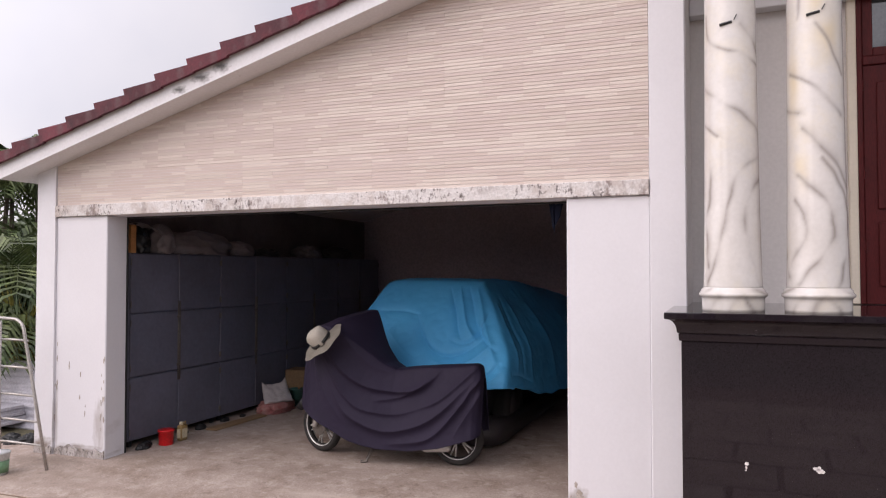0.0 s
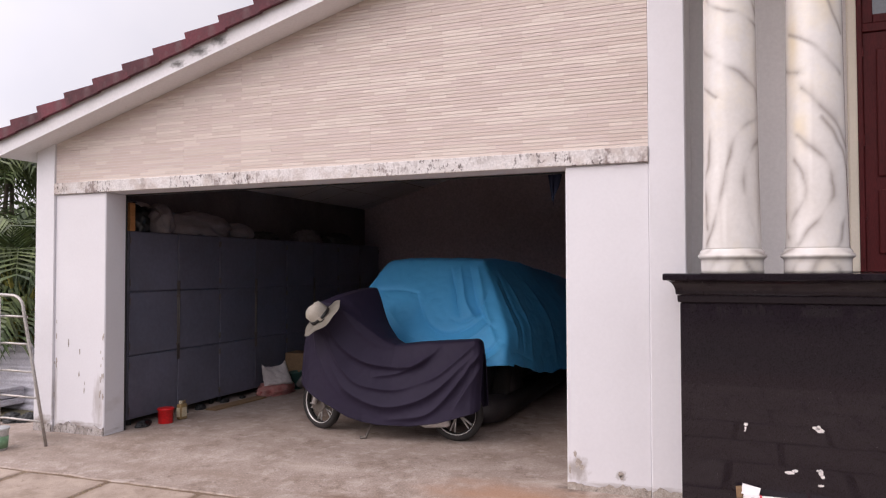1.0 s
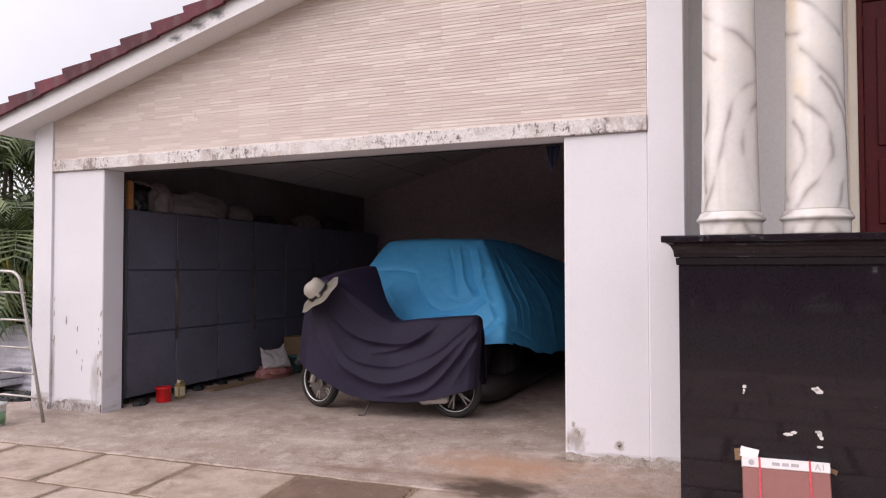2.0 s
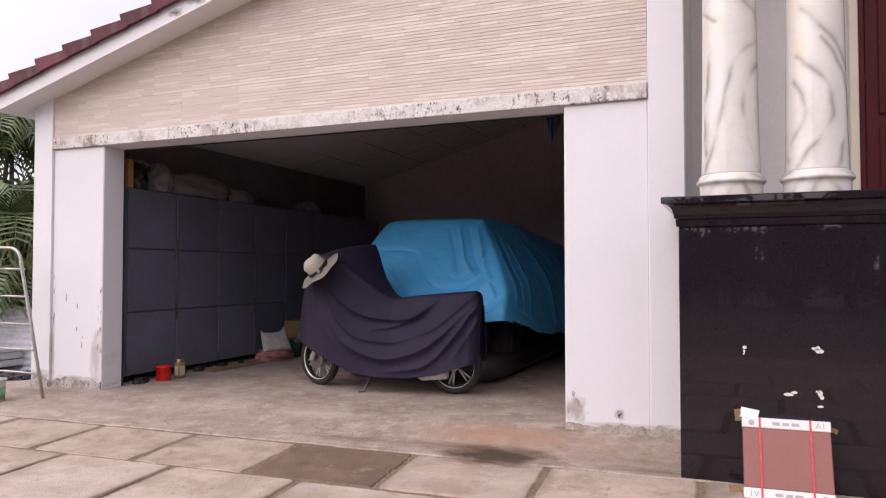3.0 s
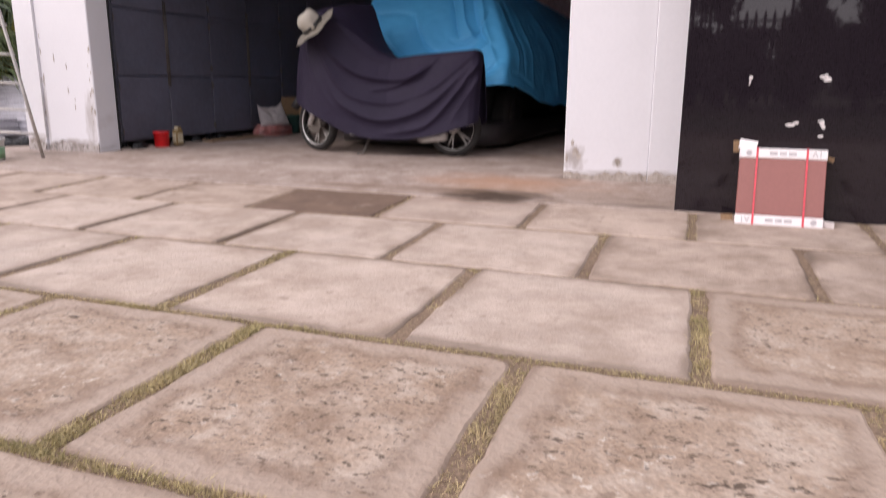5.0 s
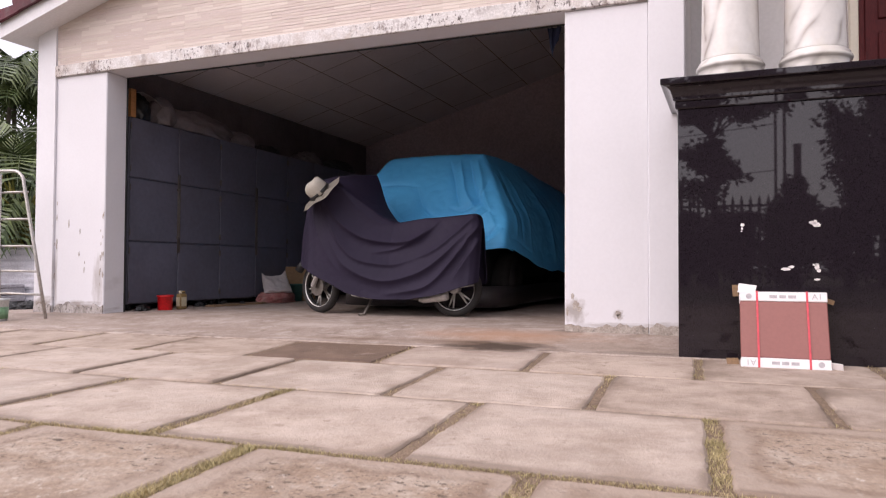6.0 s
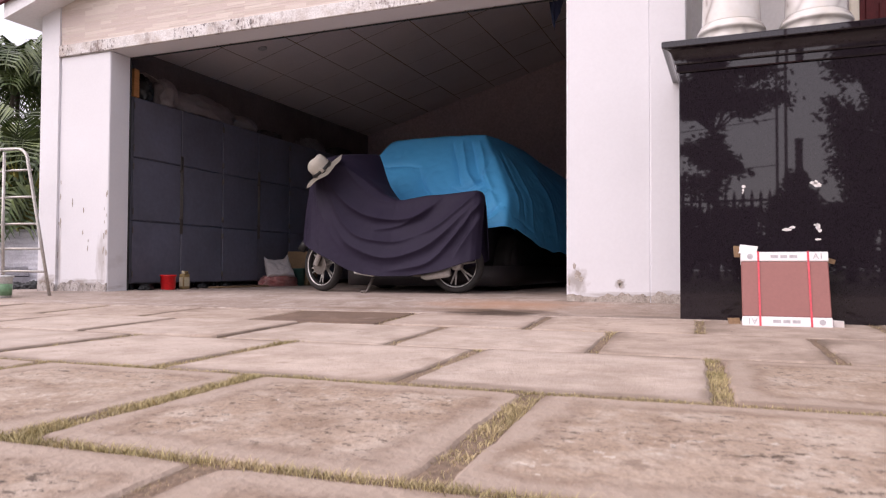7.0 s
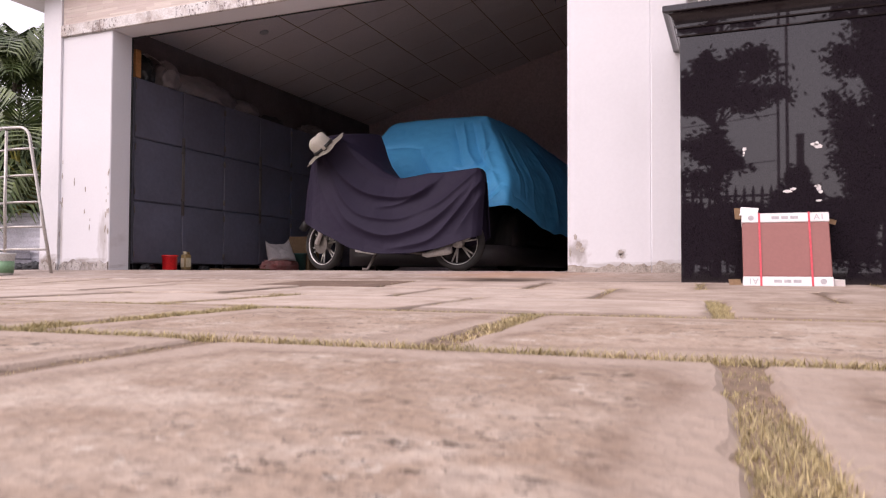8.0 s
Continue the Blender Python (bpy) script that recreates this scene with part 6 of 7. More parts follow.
# ---- palms and shrubs ----
def frond(bm, base, direction, length, droop, leaflets, width, rnd):
    """An arching palm leaf: a stalk and two rows of long narrow leaflets."""
    d = Vector((math.cos(direction), math.sin(direction), 0))
    side = Vector((-d.y, d.x, 0))
    pts = []
    rise = rnd.uniform(0.6, 1.05)
    for k in range(13):
        t = k / 12
        pts.append(Vector(base) + d * length * (0.25 * t + 0.55 * t * t) + Vector((0, 0, length * (rise * t - droop * t * t * t))))
    add_tube(bm, pts, [0.011 * (1 - 0.8 * k / 12) + 0.001 for k in range(13)], 5)
    for k in range(leaflets):
        t = 0.18 + 0.80 * k / leaflets
        i = min(int(t * 12), 11)
        p = pts[i].lerp(pts[i + 1], t * 12 - i)
        along = (pts[i + 1] - pts[i]).normalized()
        ln = length * 0.46 * math.sin(math.pi * (0.15 + 0.8 * t)) ** 0.7 * rnd.uniform(0.85, 1.1)
        for s in (-1, 1):
            out = (side * s * 0.8 + along * 0.75 + Vector((0, 0, 0.25))).normalized()
            mid = p + out * ln * 0.5
            tip = p + out * ln * 0.92 + Vector((0, 0, -ln * rnd.uniform(0.30, 0.75)))
            w = along.cross(out).cross(out).normalized() * width
            vs = [bm.verts.new(q) for q in (p - w * 0.4, p + w * 0.4, mid + w, mid - w, tip)]
            bm.faces.new((vs[0], vs[1], vs[2], vs[3]))
            bm.faces.new((vs[3], vs[2], vs[4]))


def palm(at, height, fronds, length, seed, stems=3, low=0.65):
    rnd = random.Random(seed)
    p = thing("palm", "green feathery palm clump beside the garage", "palm tree", at, group="palms beside the garage")
    crown = bmesh.new()
    for s in range(stems):
        ox, oy = rnd.uniform(-0.25, 0.25), rnd.uniform(-0.25, 0.25)
        h = height * rnd.uniform(low, 1.1)
        part("trunk", tube([(ox, oy, -0.1), (ox * 1.2, oy * 1.2, h * 0.5), (ox * 1.7, oy * 1.7, h)], [0.045, 0.035, 0.03], 9), M_BARK, p, smooth=True)
        for k in range(fronds):
            frond(crown, (ox * 1.7, oy * 1.7, h - 0.05), 6.283 * k / fronds + rnd.uniform(-0.4, 0.4), length * rnd.uniform(0.75, 1.1), rnd.uniform(0.55, 1.15), 22, 0.019, rnd)
    part("crown", crown, M_LEAF, p)
    return p


palm((-7.3, 1.6, 0), 1.25, 9, 1.5, 1)
palm((-8.7, 2.4, 0), 1.4, 9, 1.7, 2)
palm((-6.9, 2.9, 0), 1.3, 8, 1.5, 3)
palm((-9.6, 1.2, 0), 1.2, 9, 1.5, 4)
palm((-10.2, 4.0, 0), 1.6, 9, 1.9, 6)
palm((-7.6, 4.4, 0), 1.4, 8, 1.6, 7)
palm((-7.2, 1.75, 0), 1.2, 10, 1.2, 8, 2)
palm((-8.3, 2.0, 0), 1.5, 10, 1.6, 9)
palm((-8.62, 2.5, 0), 2.74, 20, 1.45, 21, 1, 1.05)
palm((-8.95, 2.2, 0), 2.62, 16, 1.3, 24, 1, 1.05)
palm((-9.1, 3.0, 0), 2.78, 18, 1.5, 25, 1, 1.05)
palm((-7.9, 2.2, 0), 1.6, 16, 1.1, 28, 2, 0.9)
palm((-7.4, 1.35, 0), 0.9, 12, 1.1, 22, 2, 0.9)


def spiky(at, seed):
    rnd = random.Random(seed)
    bm = bmesh.new()
    for k in range(70):
        a, tilt, ln = rnd.uniform(0, 6.283), rnd.uniform(0.15, 1.1), rnd.uniform(0.35, 0.75)
        d = Vector((math.cos(a) * math.sin(tilt), math.sin(a) * math.sin(tilt), math.cos(tilt)))
        w = Vector((-math.sin(a), math.cos(a), 0)) * 0.018
        z0 = Vector((0, 0, rnd.uniform(0.0, 0.55)))
        mid, tip = z0 + d * ln * 0.55, z0 + d * ln + Vector((0, 0, -0.12 * ln))
        vs = [bm.verts.new(q) for q in (z0 - w * 0.4, z0 + w * 0.4, mid + w, mid - w, tip)]
        bm.faces.new((vs[0], vs[1], vs[2], vs[3]))
        bm.faces.new((vs[3], vs[2], vs[4]))
    p = thing("spiky_shrub", "yellow-green spiky shrub behind the sheets", "shrub", at, group="shrubs behind the sheets")
    part("leaves", bm, M_LEAFDRY, p)
    part("stem", tube([(0, 0, -0.1), (0.01, 0, 0.6)], 0.02, 8), M_BARK, p, smooth=True)


for k, at in enumerate(((-6.75, 1.22, 0.42), (-6.45, 1.30, 0.30), (-7.05, 1.30, 0.55), (-7.5, 2.0, 0.4))):
    spiky(at, 30 + k)


# ---- trees, poles and fence across the yard ----
def tree(at, height, spread, seed, leaves, low=0.35, group="trees across the yard"):
    rnd = random.Random(seed)
    t = thing("tree", "broad dark green tree across the yard", "tree", at, group=group)
    trunk = tube([(0, 0, -0.2), (0.08, 0.05, height * 0.25), (-0.05, 0.1, height * 0.55), (0.0, 0.0, height * 0.85)], [0.20, 0.15, 0.10, 0.03], 12)
    tips = []
    for k in range(16):
        z = height * rnd.uniform(low, 0.85)
        a, ln = rnd.uniform(0, 6.283), spread * rnd.uniform(0.5, 1.0)
        tip = (ln * math.cos(a), ln * math.sin(a), z + ln * rnd.uniform(0.15, 0.5))
        add_tube(trunk, [(0, 0, z), (0.5 * tip[0], 0.5 * tip[1], z + 0.25 * ln), tip], [0.06, 0.04, 0.012], 6)
        tips += [tip, (0.6 * tip[0], 0.6 * tip[1], 0.4 * z + 0.6 * tip[2])]
    part("trunk", trunk, M_BARK, t, smooth=True)
    vs, fs = [], []
    for k in range(leaves):
        c = rnd.choice(tips)
        q = Vector((rnd.gauss(c[0], spread * 0.16), rnd.gauss(c[1], spread * 0.16), rnd.gauss(c[2], spread * 0.12)))
        a = Vector((rnd.uniform(-1, 1), rnd.uniform(-1, 1), rnd.uniform(-0.6, 0.6))).normalized()
        b = a.orthogonal().normalized()
        s = rnd.uniform(0.04, 0.10)
        i = len(vs)
        vs += [q - a * s, q + b * s * 0.45, q + a * s, q - b * s * 0.45]
        fs.append((i, i + 1, i + 2, i + 3))
    me = bpy.data.meshes.new("crown")
    me.from_pydata([tuple(v) for v in vs], [], fs)
    me.materials.append(M_TREELEAF)
    ob = new("crown", me)
    ob.parent = t
    return t


def layered_tree(at, layers, seed, label, leaf=(0.07, 0.16)):
    """A tree whose crown lies in layers: (shift in x, height, radius, thickness, leaves)."""
    rnd = random.Random(seed)
    t = thing("tree", label, "tree", at, group="trees across the yard")
    top = max(q[1] for q in layers)
    wood = tube([(0, 0, -0.2), (0.06, 0.05, top * 0.3), (-0.05, 0.08, top * 0.65), (0.0, 0.0, top)], [0.16, 0.12, 0.08, 0.02], 12)
    vs, fs = [], []
    for shift, z, radius, thick_, count in layers:
        tufts = []
        for k in range(14):
            a, ln = rnd.uniform(0, 6.283), radius * rnd.uniform(0.35, 1.0)
            tip = (shift + ln * math.cos(a), ln * math.sin(a), z + rnd.uniform(-0.5, 0.5) * thick_)
            add_tube(wood, [(0, 0, max(0.6, z - 0.5 - 0.2 * radius)), (0.5 * tip[0], 0.5 * tip[1], z - 0.25), tip], [0.045, 0.03, 0.01], 6)
            tufts.append(tip)
        for k in range(count):
            c = rnd.choice(tufts)
            q = Vector((rnd.gauss(c[0], radius * 0.17), rnd.gauss(c[1], radius * 0.17), rnd.gauss(c[2], thick_ * 0.28)))
            a = Vector((rnd.uniform(-1, 1), rnd.uniform(-1, 1), rnd.uniform(-0.6, 0.6))).normalized()
            b = a.orthogonal().normalized()
            size = rnd.uniform(*leaf)
            i = len(vs)
            vs += [q - a * size, q + b * size * 0.45, q + a * size, q - b * size * 0.45]
            fs.append((i, i + 1, i + 2, i + 3))
    part("trunk", wood, M_BARK, t, smooth=True)
    me = bpy.data.meshes.new("crown")
    me.from_pydata([tuple(v) for v in vs], [], fs)
    me.materials.append(M_TREELEAF)
    new("crown", me).parent = t
    return t


layered_tree((0.5, -22.7, 0), ((0.4, 7.1, 1.0, 0.5, 1500), (0.6, 6.4, 1.6, 0.8, 2600), (-0.6, 6.2, 1.3, 0.8, 1500), (0.0, 5.7, 1.3, 0.4, 600), (-0.6, 4.4, 0.9, 0.6, 1100), (0.1, 3.8, 0.9, 0.4, 600), (-0.5, 3.1, 0.8, 0.5, 600)), 11, "tall tree with a flat layered dark green crown")
layered_tree((5.5, -22.7, 0), ((0.1, 8.6, 1.1, 1.0, 1500), (-0.2, 7.3, 1.2, 0.9, 2200), (0.3, 6.5, 1.1, 0.7, 1500), (0.5, 5.8, 1.0, 0.6, 1200), (-0.3, 5.0, 1.4, 0.8, 2200), (0.0, 4.1, 1.4, 0.9, 2400), (0.0, 3.2, 1.4, 1.0, 2600), (0.0, 2.3, 1.5, 1.0, 1800)), 12, "tall dense dark green tree across the yard")
layered_tree((2.9, -21.8, 0), ((0.0, 2.95, 0.4, 0.4, 700), (0.0, 2.4, 0.65, 0.6, 1600), (0.0, 1.8, 0.9, 0.9, 1800), (0.0, 1.1, 1.0, 0.9, 1800)), 15, "rounded dark green bush across the yard")
layered_tree((-4.6, -23.5, 0), ((0.0, 7.2, 2.2, 1.0, 3000), (0.3, 6.0, 2.4, 1.0, 3000), (0.0, 4.6, 2.0, 1.0, 2400), (0.0, 3.2, 1.6, 1.0, 1800)), 13, "broad dark green tree across the yard")
tree((10.0, -22.0, 0), 8.5, 3.2, 14, 7000, 0.25)
tree((-12.0, -16.0, 0), 7.5, 3.2, 16, 6000)
# next two trees: unseen, added at the right to screen off low sky light
tree((14.0, -17.0, 0), 8.0, 3.4, 17, 6000, 0.2)
tree((17.5, -11.0, 0), 8.0, 3.4, 18, 6000, 0.2)
for k, (x, yy, h, s) in enumerate(((-11.5, 5.0, 2.7, 1.3), (-13.5, 3.2, 2.5, 1.4), (-9.3, 6.2, 2.9, 1.4), (-15.5, 6.5, 3.1, 1.8), (-12.5, 8.5, 3.3, 1.8))):
    tree((x, yy, 0), h, s, 40 + k, 5000, 0.12, "trees behind the palms")
for k in range(9):
    layered_tree((-9.0 + 1.7 * k, -23.1 - 0.3 * (k % 2), 0), ((0.0, 2.15, 0.75, 0.35, 500), (0.0, 1.6, 0.85, 0.8, 800), (0.0, 0.8, 0.85, 0.9, 700)), 60 + k, "clipped dark green hedge plant behind the fence", (0.10, 0.20))
for x, h, r in ((2.72, 9.0, 0.055), (2.45, 7.4, 0.05)):
    p = thing("utility_pole", "slender weathered utility pole across the yard", "pole", (x, -22.7, 0), group="utility poles")
    part("shaft", lathe([(r, -0.2), (r * 0.8, h)], 12), M_POLE, p, smooth=True)
    part("crossarm", box(-0.35, 0.35, -0.04, 0.04, h - 0.5, h - 0.42, 0.01), M_POLE, p)
gatepost = thing("gate_post", "square concrete gate post", "gate post", (3.1, -22.7, 0))
part("post", box(-0.11, 0.11, -0.11, 0.11, -0.1, 4.5, 0.02), M_POLE, gatepost)
part("cap", box(-0.13, 0.13, -0.13, 0.13, 4.5, 4.58, 0.02), M_POLE, gatepost)
wires = thing("power_lines", "thin black power lines between poles", "cables")
for z0, z1, x1 in ((5.3, 4.9, -16), (3.75, 3.5, -16), (8.7, 8.4, 16)):
    part("wire", tube([(2.45 + (x1 - 2.45) * k / 8, -22.7, z0 + (z1 - z0) * k / 8 - 0.4 * math.sin(math.pi * k / 8)) for k in range(9)], 0.014, 5), M_BLACK, wires)
fence = thing("picket_fence", "tall black spiked fence across the yard", "fence", (0, -22.3, 0))
part("rail", box(-16, 2.3, -0.03, 0.03, 0.9, 1.0), M_BLACK, fence)
part("rail", box(-16, 2.3, -0.03, 0.03, 2.52, 2.60), M_BLACK, fence)
picket = mesh_of("picket", prism([(-0.05, 0), (0.05, 0), (0.05, 2.70), (0.0, 2.92), (-0.05, 2.70)], "y", -0.025, 0.025), M_BLACK)
for k in range(60):
    ob = new("picket", picket)
    ob.parent = fence
    ob.location = (2.2 - 0.27 * k, 0.06, 0)

# ---- ground, apron and slabs ----
yard = bmesh.new()
ys = [Y_BACK + 400, 40, 8, 1.0, -0.0, -0.6, -1.2, -1.9, -6, -30, -400]
xs = [-400, -40, -12, -5, 0, 5, 40, 400]
grid = [[yard.verts.new((x, y, ground(y) - 0.032)) for x in xs] for y in ys]
for i in range(len(ys) - 1):
    for j in range(len(xs) - 1):
        yard.faces.new((grid[i + 1][j], grid[i + 1][j + 1], grid[i][j + 1], grid[i][j]))
structure("ground", yard, M_EARTH, "bare earth yard with weeds", "ground")

LINE_Y = [-7.27, -6.42, -5.57, -4.72, -3.87, -3.03, -2.155, -1.385, -0.745]      # lines between the rows of slabs, at x = 0.3
JOINTS = {0: (0.60, 0.845), 1: (1.00, 0.845), 2: (0.60, 0.845), 3: (1.083, 0.82), 4: (0.595, 0.847), 5: (1.01, 0.857), 6: (0.54, 0.845), 7: (0.08, 0.82)}   # one joint and the pitch of each row


def line_y(i, x):
    return LINE_Y[i] + math.tan(ROW_TURN) * (x - 0.3)


def row_middle(r):
    return 0.5 * (LINE_Y[r] + LINE_Y[r + 1])


def joint_x(r, k, y):
    """x of the joint number k of a row, at y."""
    first, pitch = JOINTS[r]
    return first + k * pitch - math.tan(CROSS_TURN) * (y - row_middle(r))


apron = bmesh.new()
nx, ny = 150, 16
rows = []
for j in range(ny + 1):
    line = []
    for i in range(nx + 1):
        x = -5.6 + i * (10.6 / nx)
        front = line_y(8, x) + (0.018 if x < -0.75 else 0.004) + 0.020 * noise.noise((x * 2.3, 0, 0)) + 0.014 * noise.noise((x * 9, 3, 0))
        y = front + (Y_BACK - front) * (j / ny) ** 2.2
        line.append(apron.verts.new((x, y, ground(y) + 0.003 * noise.noise((x * 1.3, y * 1.3, 4)))))
    rows.append(line)
low = [apron.verts.new(v.co - Vector((0, 0, 0.08))) for v in rows[0]]
for i in range(nx):
    apron.faces.new((low[i], low[i + 1], rows[0][i + 1], rows[0][i]))
    for j in range(ny):
        apron.faces.new((rows[j][i], rows[j][i + 1], rows[j + 1][i + 1], rows[j + 1][i]))
structure("floor", apron, M_FLOOR, "worn concrete garage floor and apron, stained", "floor", True)

soil = bmesh.new()
v = []
for j in range(24):
    y = -8.5 + j * 0.36
    v.append([soil.verts.new((x, y, ground(y) - 0.008 + 0.003 * noise.noise((x * 2, y * 2, 1)))) for x in (-5.5, -5, -4.5, -4, -2, 0, 1, 2, 4, 8)])
for a, b in zip(v, v[1:]):
    for i in range(9):
        soil.faces.new((a[i], a[i + 1], b[i + 1], b[i]))
structure("joint_bed", soil, M_SOIL, "brown soil bed in the joints of the paving", "soil")


def slab_mesh(seed, corners, mat):
    """A cast slab on four corners with a worn, wavy, chipped rim; its top at z = 0."""
    rnd = random.Random(seed)
    bm = bmesh.new()
    n = 22
    ring = []
    for c in range(4):
        (x0, y0), (x1, y1) = corners[c], corners[(c + 1) % 4]
        for k in range(n):
            f = k / n
            wear = 0.010 * noise.noise((f * 5 + seed * 7.1, c * 3.3, 0)) + 0.005 * noise.noise((f * 17 + seed * 3.1, c * 5.3, 2)) - (0.006 if k == 0 else 0.002 if k in (1, n - 1) else 0)
            if rnd.random() < 0.05:
                wear -= rnd.uniform(0.004, 0.012)
            x, y = x0 + (x1 - x0) * f, y0 + (y1 - y0) * f
            far = math.hypot(x, y)
            ring.append((x * (1 + wear / far), y * (1 + wear / far)))
    levels = ((1.0, -0.045), (1.0, -0.014), (0.993, -0.004), (0.972, 0.0))
    loops = [[bm.verts.new((x * k, y * k, z + (rnd.uniform(-0.003, 0.0) if -0.01 < z < 0 else 0))) for x, y in ring] for k, z in levels]
    for a, b in zip(loops, loops[1:]):
        for i in range(len(ring)):
            j = (i + 1) % len(ring)
            bm.faces.new((a[i], a[j], b[j], b[i]))
    bm.faces.new(loops[-1])
    return mesh_of("slab", bm, mat, False)


# oil and damp on the row of slabs before the apron: place, size, colour, softness of the edge
STAINS = ((-0.34, -0.68, 0.52, 0.22, (0.19, 0.108, 0.062), 1.2), (-0.28, -0.68, 0.42, 0.19, (0.050, 0.029, 0.017), 0.6), (-1.75, -0.85, 0.42, 0.30, (0.20, 0.135, 0.10), 0.7),
          (-2.7, -0.75, 0.45, 0.18, (0.20, 0.14, 0.105), 0.7), (0.55, -0.75, 0.45, 0.20, (0.25, 0.18, 0.14), 0.8))
paving = thing("paving", "square worn concrete slabs laid in running bond with grassy joints", "pavement", kind="structure")
joint_lines = []
for r in range(len(LINE_Y) - 1):
    first, pitch = JOINTS[r]
    ym = row_middle(r)
    for k in range(-8, 6):
        x = first + (k + 0.5) * pitch
        y = ym + math.tan(ROW_TURN) * (x - 0.3)
        if not -5.3 < x < 4.5:
            continue
        joint_lines.append((r, k))
        if y > Y_PLINTH + 0.3 and x > 0.3:
            continue
        gap = 0.025 if r in (4, 5) else 0.022 if r < 6 else 0.017
        ring = []
        for side_k, line, sx, sy in ((k, r, 1, 1), (k + 1, r, -1, 1), (k + 1, r + 1, -1, -1), (k, r + 1, 1, -1)):
            cy = line_y(line, x)
            cx = joint_x(r, side_k, cy)
            ring.append((cx + sx * gap - x, line_y(line, cx) + sy * (0.004 if line == 8 and x > -0.75 else 0.017 if line < 6 else 0.013) - y))
        worn = r <= 4 or (r == 5 and x > 1.0)
        ob = new("slab", slab_mesh(r * 31 + k, ring, M_SLAB_ROUGH if worn else M_SLAB_DIRTY if (r == 7 and (x > 0.05 or x < -1.5)) or (r == 6 and (x > 0.6 or x < -2.9)) else M_SLAB))
        ob.parent = paving
        za, zb = ground(y - 0.4), ground(y + 0.4)
        rnd = random.Random(k * 7 + r)
        ob.matrix_basis = Matrix.Translation((x, y, 0.5 * (za + zb) + rnd.uniform(-0.004, 0.003))) @ Matrix.Rotation(math.atan((zb - za) / 0.8), 4, "X") @ Matrix.Rotation(rnd.uniform(-0.003, 0.003), 4, "Y")
        if r == 7 and -1.5 < x < -0.8:
            ob.data.materials[0] = M_SLAB_WET
            tagged(ob, "slab stained dark brown by damp")
        spots = [q for q in STAINS if r == 7 and abs(q[0] - x) < 0.30 + q[2]]
        if spots and ob.data.materials[0] == M_SLAB:
            stained = slab_material("stained_slab", (0.43, 0.345, 0.29), (0.29, 0.21, 0.16))
            for sx, sy, wide, deep, tone, soft in spots:
                spot(stained, (sx - x, sy - y, 0), (wide, deep, 1), tone, 0.92, soft)
            ob.data.materials[0] = stained

# grass and dry blades in the joints
rnd = random.Random(5)
verts, faces = [], []


def blade(x, y, z, h, slim=1.0):
    a, lean = rnd.uniform(0, 6.283), rnd.uniform(0.2, 1.7) * h
    b = rnd.uniform(0, 6.283)
    w = rnd.uniform(0.0007, 0.0015) * slim
    i = len(verts)
    dx, dy = w * math.cos(a), w * math.sin(a)
    lx, ly = lean * math.cos(b), lean * math.sin(b)
    verts.extend([(x - dx, y - dy, z), (x + dx, y + dy, z), (x + dx * 0.7 + lx * 0.4, y + dy * 0.7 + ly * 0.4, z + h * 0.6), (x - dx * 0.7 + lx * 0.4, y - dy * 0.7 + ly * 0.4, z + h * 0.6), (x + lx, y + ly, z + h)])
    faces.extend([(i, i + 1, i + 2, i + 3), (i + 3, i + 2, i + 4)])


def thick(x, y):
    return max(0.0, 0.34 + 1.1 * noise.noise((x * 1.7, y * 1.7, 9)) + 0.7 * noise.noise((x * 11, y * 11, 4)))


for r, k in joint_lines:
    x, y = joint_x(r, k, row_middle(r)), row_middle(r)
    if not (-4.5 < x < 3.5) or y < -4.9:
        continue
    near = 1.0 if r < 6 else 0.1 if x < -0.5 else 0.25
    close = r == 3 and x > -0.3
    y0, y1 = line_y(r, x), line_y(r + 1, x)
    for _ in range(int((7500 if close else 6000 if r in (3, 4) else 2600) * near * (y1 - y0))):
        py = rnd.uniform(y0, y1)
        px = joint_x(r, k, py) + rnd.uniform(-0.030, 0.030)
        t = thick(px, py)
        if rnd.random() < t + (0.05 if r < 6 else 0):
            blade(px, py, ground(py) - 0.009, rnd.uniform(0.004, 0.010 if close else 0.018) * (0.5 + 0.7 * min(t, 1.2)), 0.55 if close else 1.0)
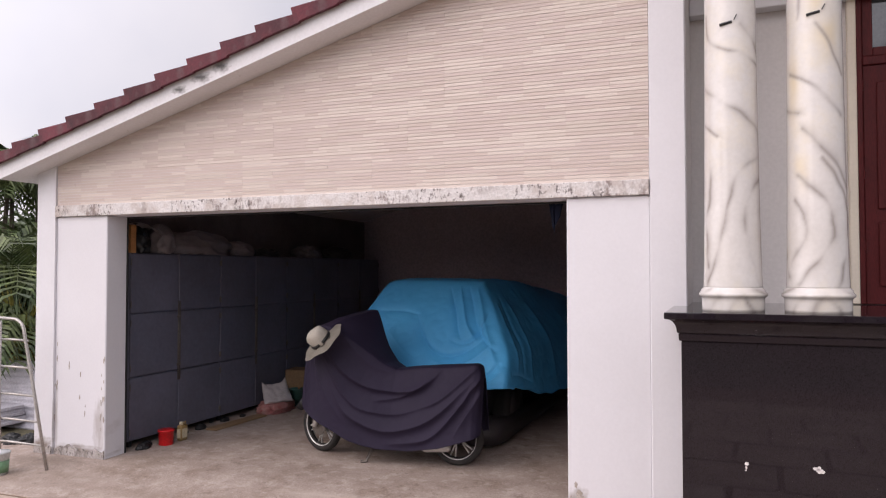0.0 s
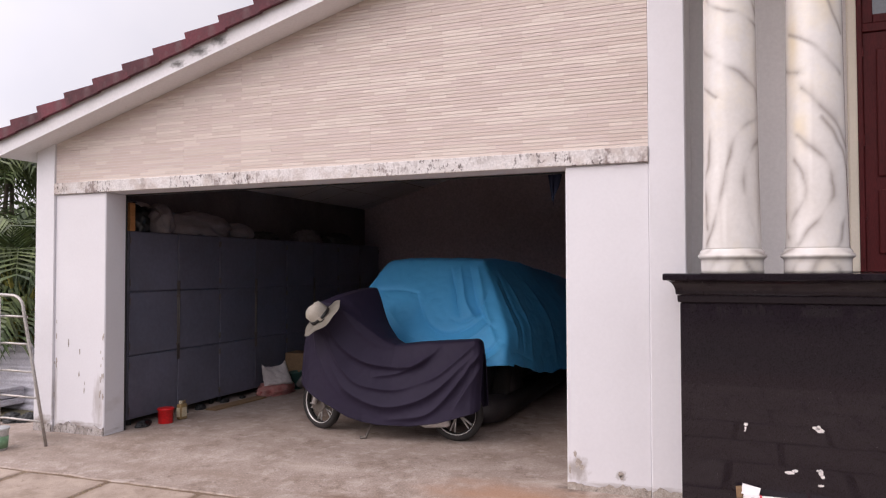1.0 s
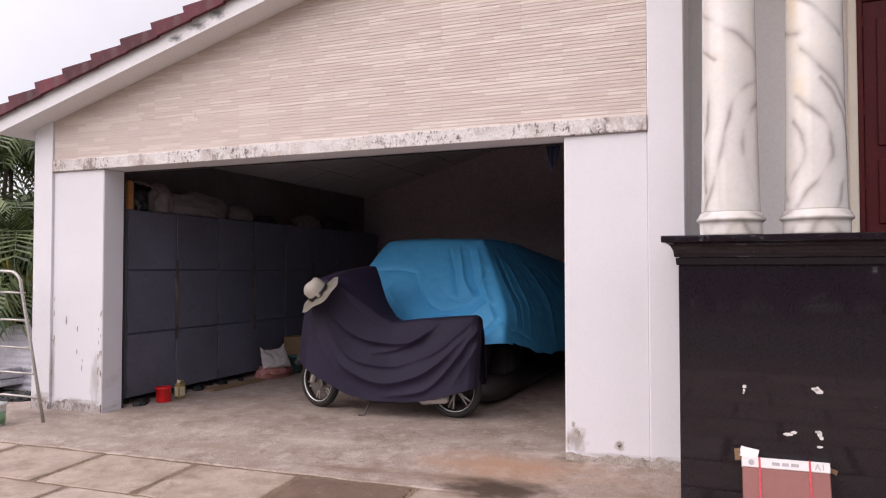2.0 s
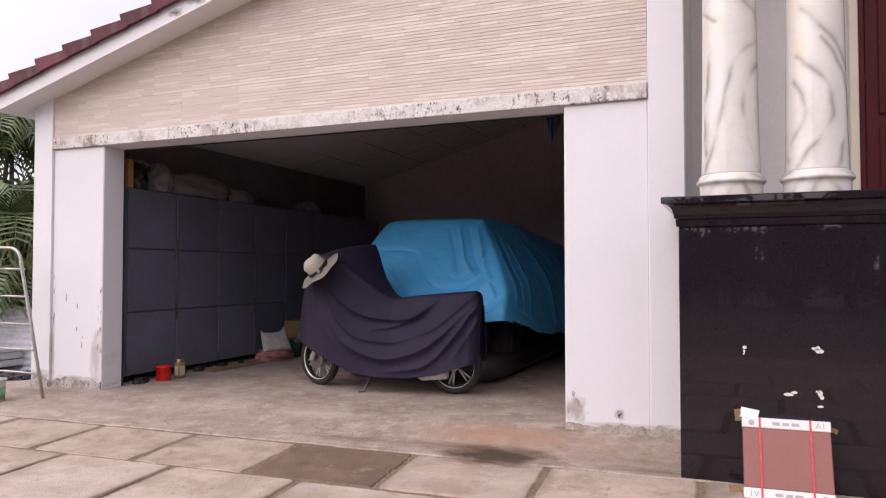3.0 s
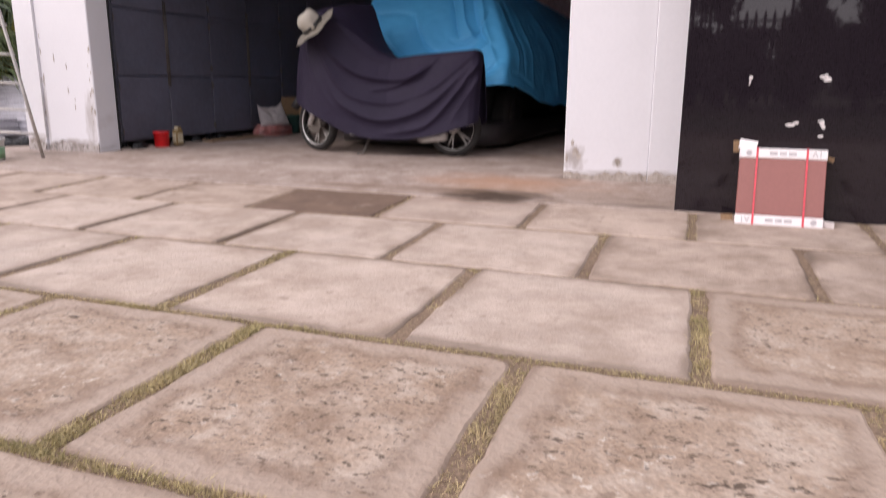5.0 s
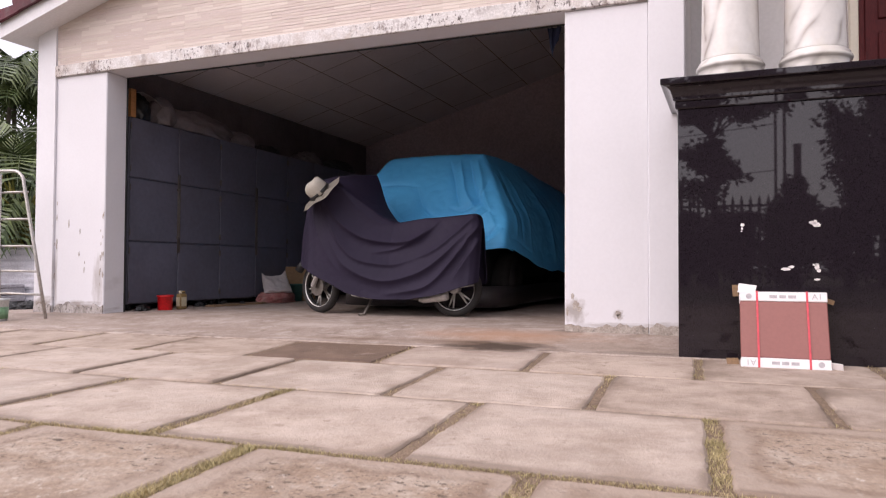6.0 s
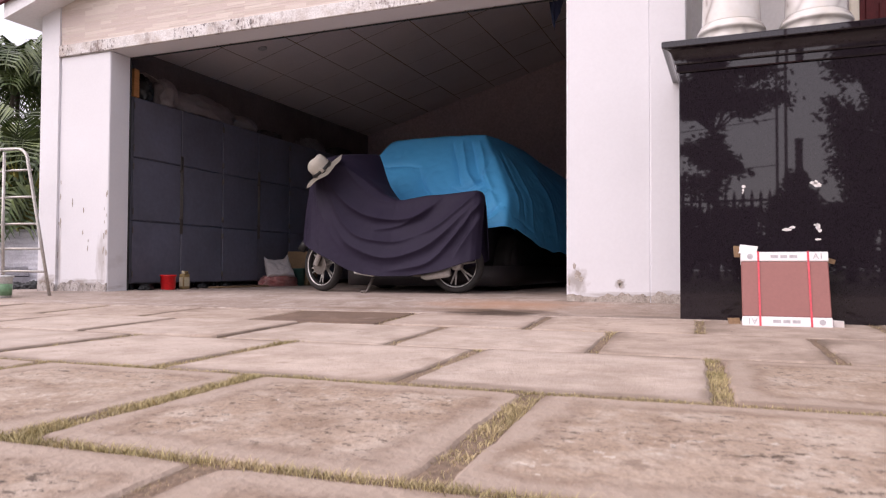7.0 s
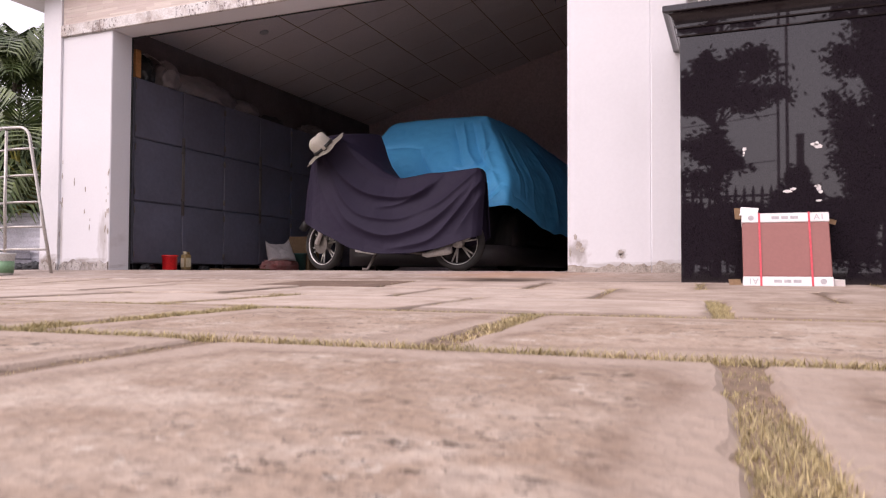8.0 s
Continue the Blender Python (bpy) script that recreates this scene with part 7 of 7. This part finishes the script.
for i in range(2, len(LINE_Y) - 1):
    near = 1.0 if i < 6 else 0.12
    tall = {4: 1.15, 5: 0.9}.get(i, 0.8)
    for _ in range(int((26000 if i < 6 else 12000) * near)):
        px = rnd.uniform(-4.5, 2.6)
        py = line_y(i, px) + rnd.gauss(0, 0.011)
        t = max(thick(px, py), {4: 0.65, 5: 0.4}.get(i, 0.0))
        if rnd.random() < t:
            blade(px, py, ground(py) - 0.009, tall * rnd.uniform(0.006, 0.017) * (0.5 + 0.7 * min(t, 1.2)), 0.8)
me = bpy.data.meshes.new("joint_grass")
me.from_pydata(verts, [], faces)
me.materials.append(M_GRASS)
tagged(new("joint_grass", me), "short dry yellow-green grass in the paving joints", "grass", "", "stuff")

# ---- strip tiles of the gable ----
def strip_tile(seed, w=0.5999, h=0.2996, rows=12):
    """A facing tile made of long split strips of uneven length and depth."""
    rnd = random.Random(seed)
    bm = bmesh.new()
    rh = h / rows
    for r in range(rows):
        x = 0.0
        while x < w - 0.01:
            ln = rnd.uniform(0.12, 0.46)
            x1 = min(w, x + ln)
            if w - x1 < 0.06:
                x1 = w
            proud = rnd.uniform(0.006, 0.0085)
            add_box(bm, x, x1 - 0.0002, -proud, 0.002, r * rh + 0.0013, (r + 1) * rh - 0.0013)
            x = x1
    return bm


tile_pool = [mesh_of("strip_tile", strip_tile(s), M_TILE) for s in range(7)]
k_row = 0
z = Z_BAND
while z < soffit(X_TRIM):
    x = -4.50 + (0.30 if k_row % 2 else 0.0) - 1.2
    k = 0
    while x < X_TRIM:
        k += 1
        left, right = max(x, X_EDGE + 0.004), min(x + 0.6, X_TRIM - 0.004)
        if right - left > 0.03 and z < soffit(right):
            whole = x >= X_EDGE and x + 0.6 <= X_TRIM and z + 0.3 < soffit(left)
            pick = (k * 5 + k_row * 3) % 7
            if whole:
                ob = new("strip_tile", tile_pool[pick])
            else:
                bm = strip_tile(pick)
                for co, no in (((left - x, 0, 0), (-1, 0, 0)), ((right - x, 0, 0), (1, 0, 0)), ((0, 0, soffit(x) - z - 0.002), (-SLOPE, 0, 1))):
                    bmesh.ops.bisect_plane(bm, geom=bm.verts[:] + bm.edges[:] + bm.faces[:], plane_co=co, plane_no=no, clear_outer=True)
                if not bm.faces:
                    bm.free()
                    x += 0.6
                    continue
                ob = new("strip_tile", mesh_of("strip_tile", bm, M_TILE))
            ob.parent = gable
            ob.matrix_basis = Matrix.Translation((x, 0.002, z))
        x += 0.6
    z += 0.30
    k_row += 1
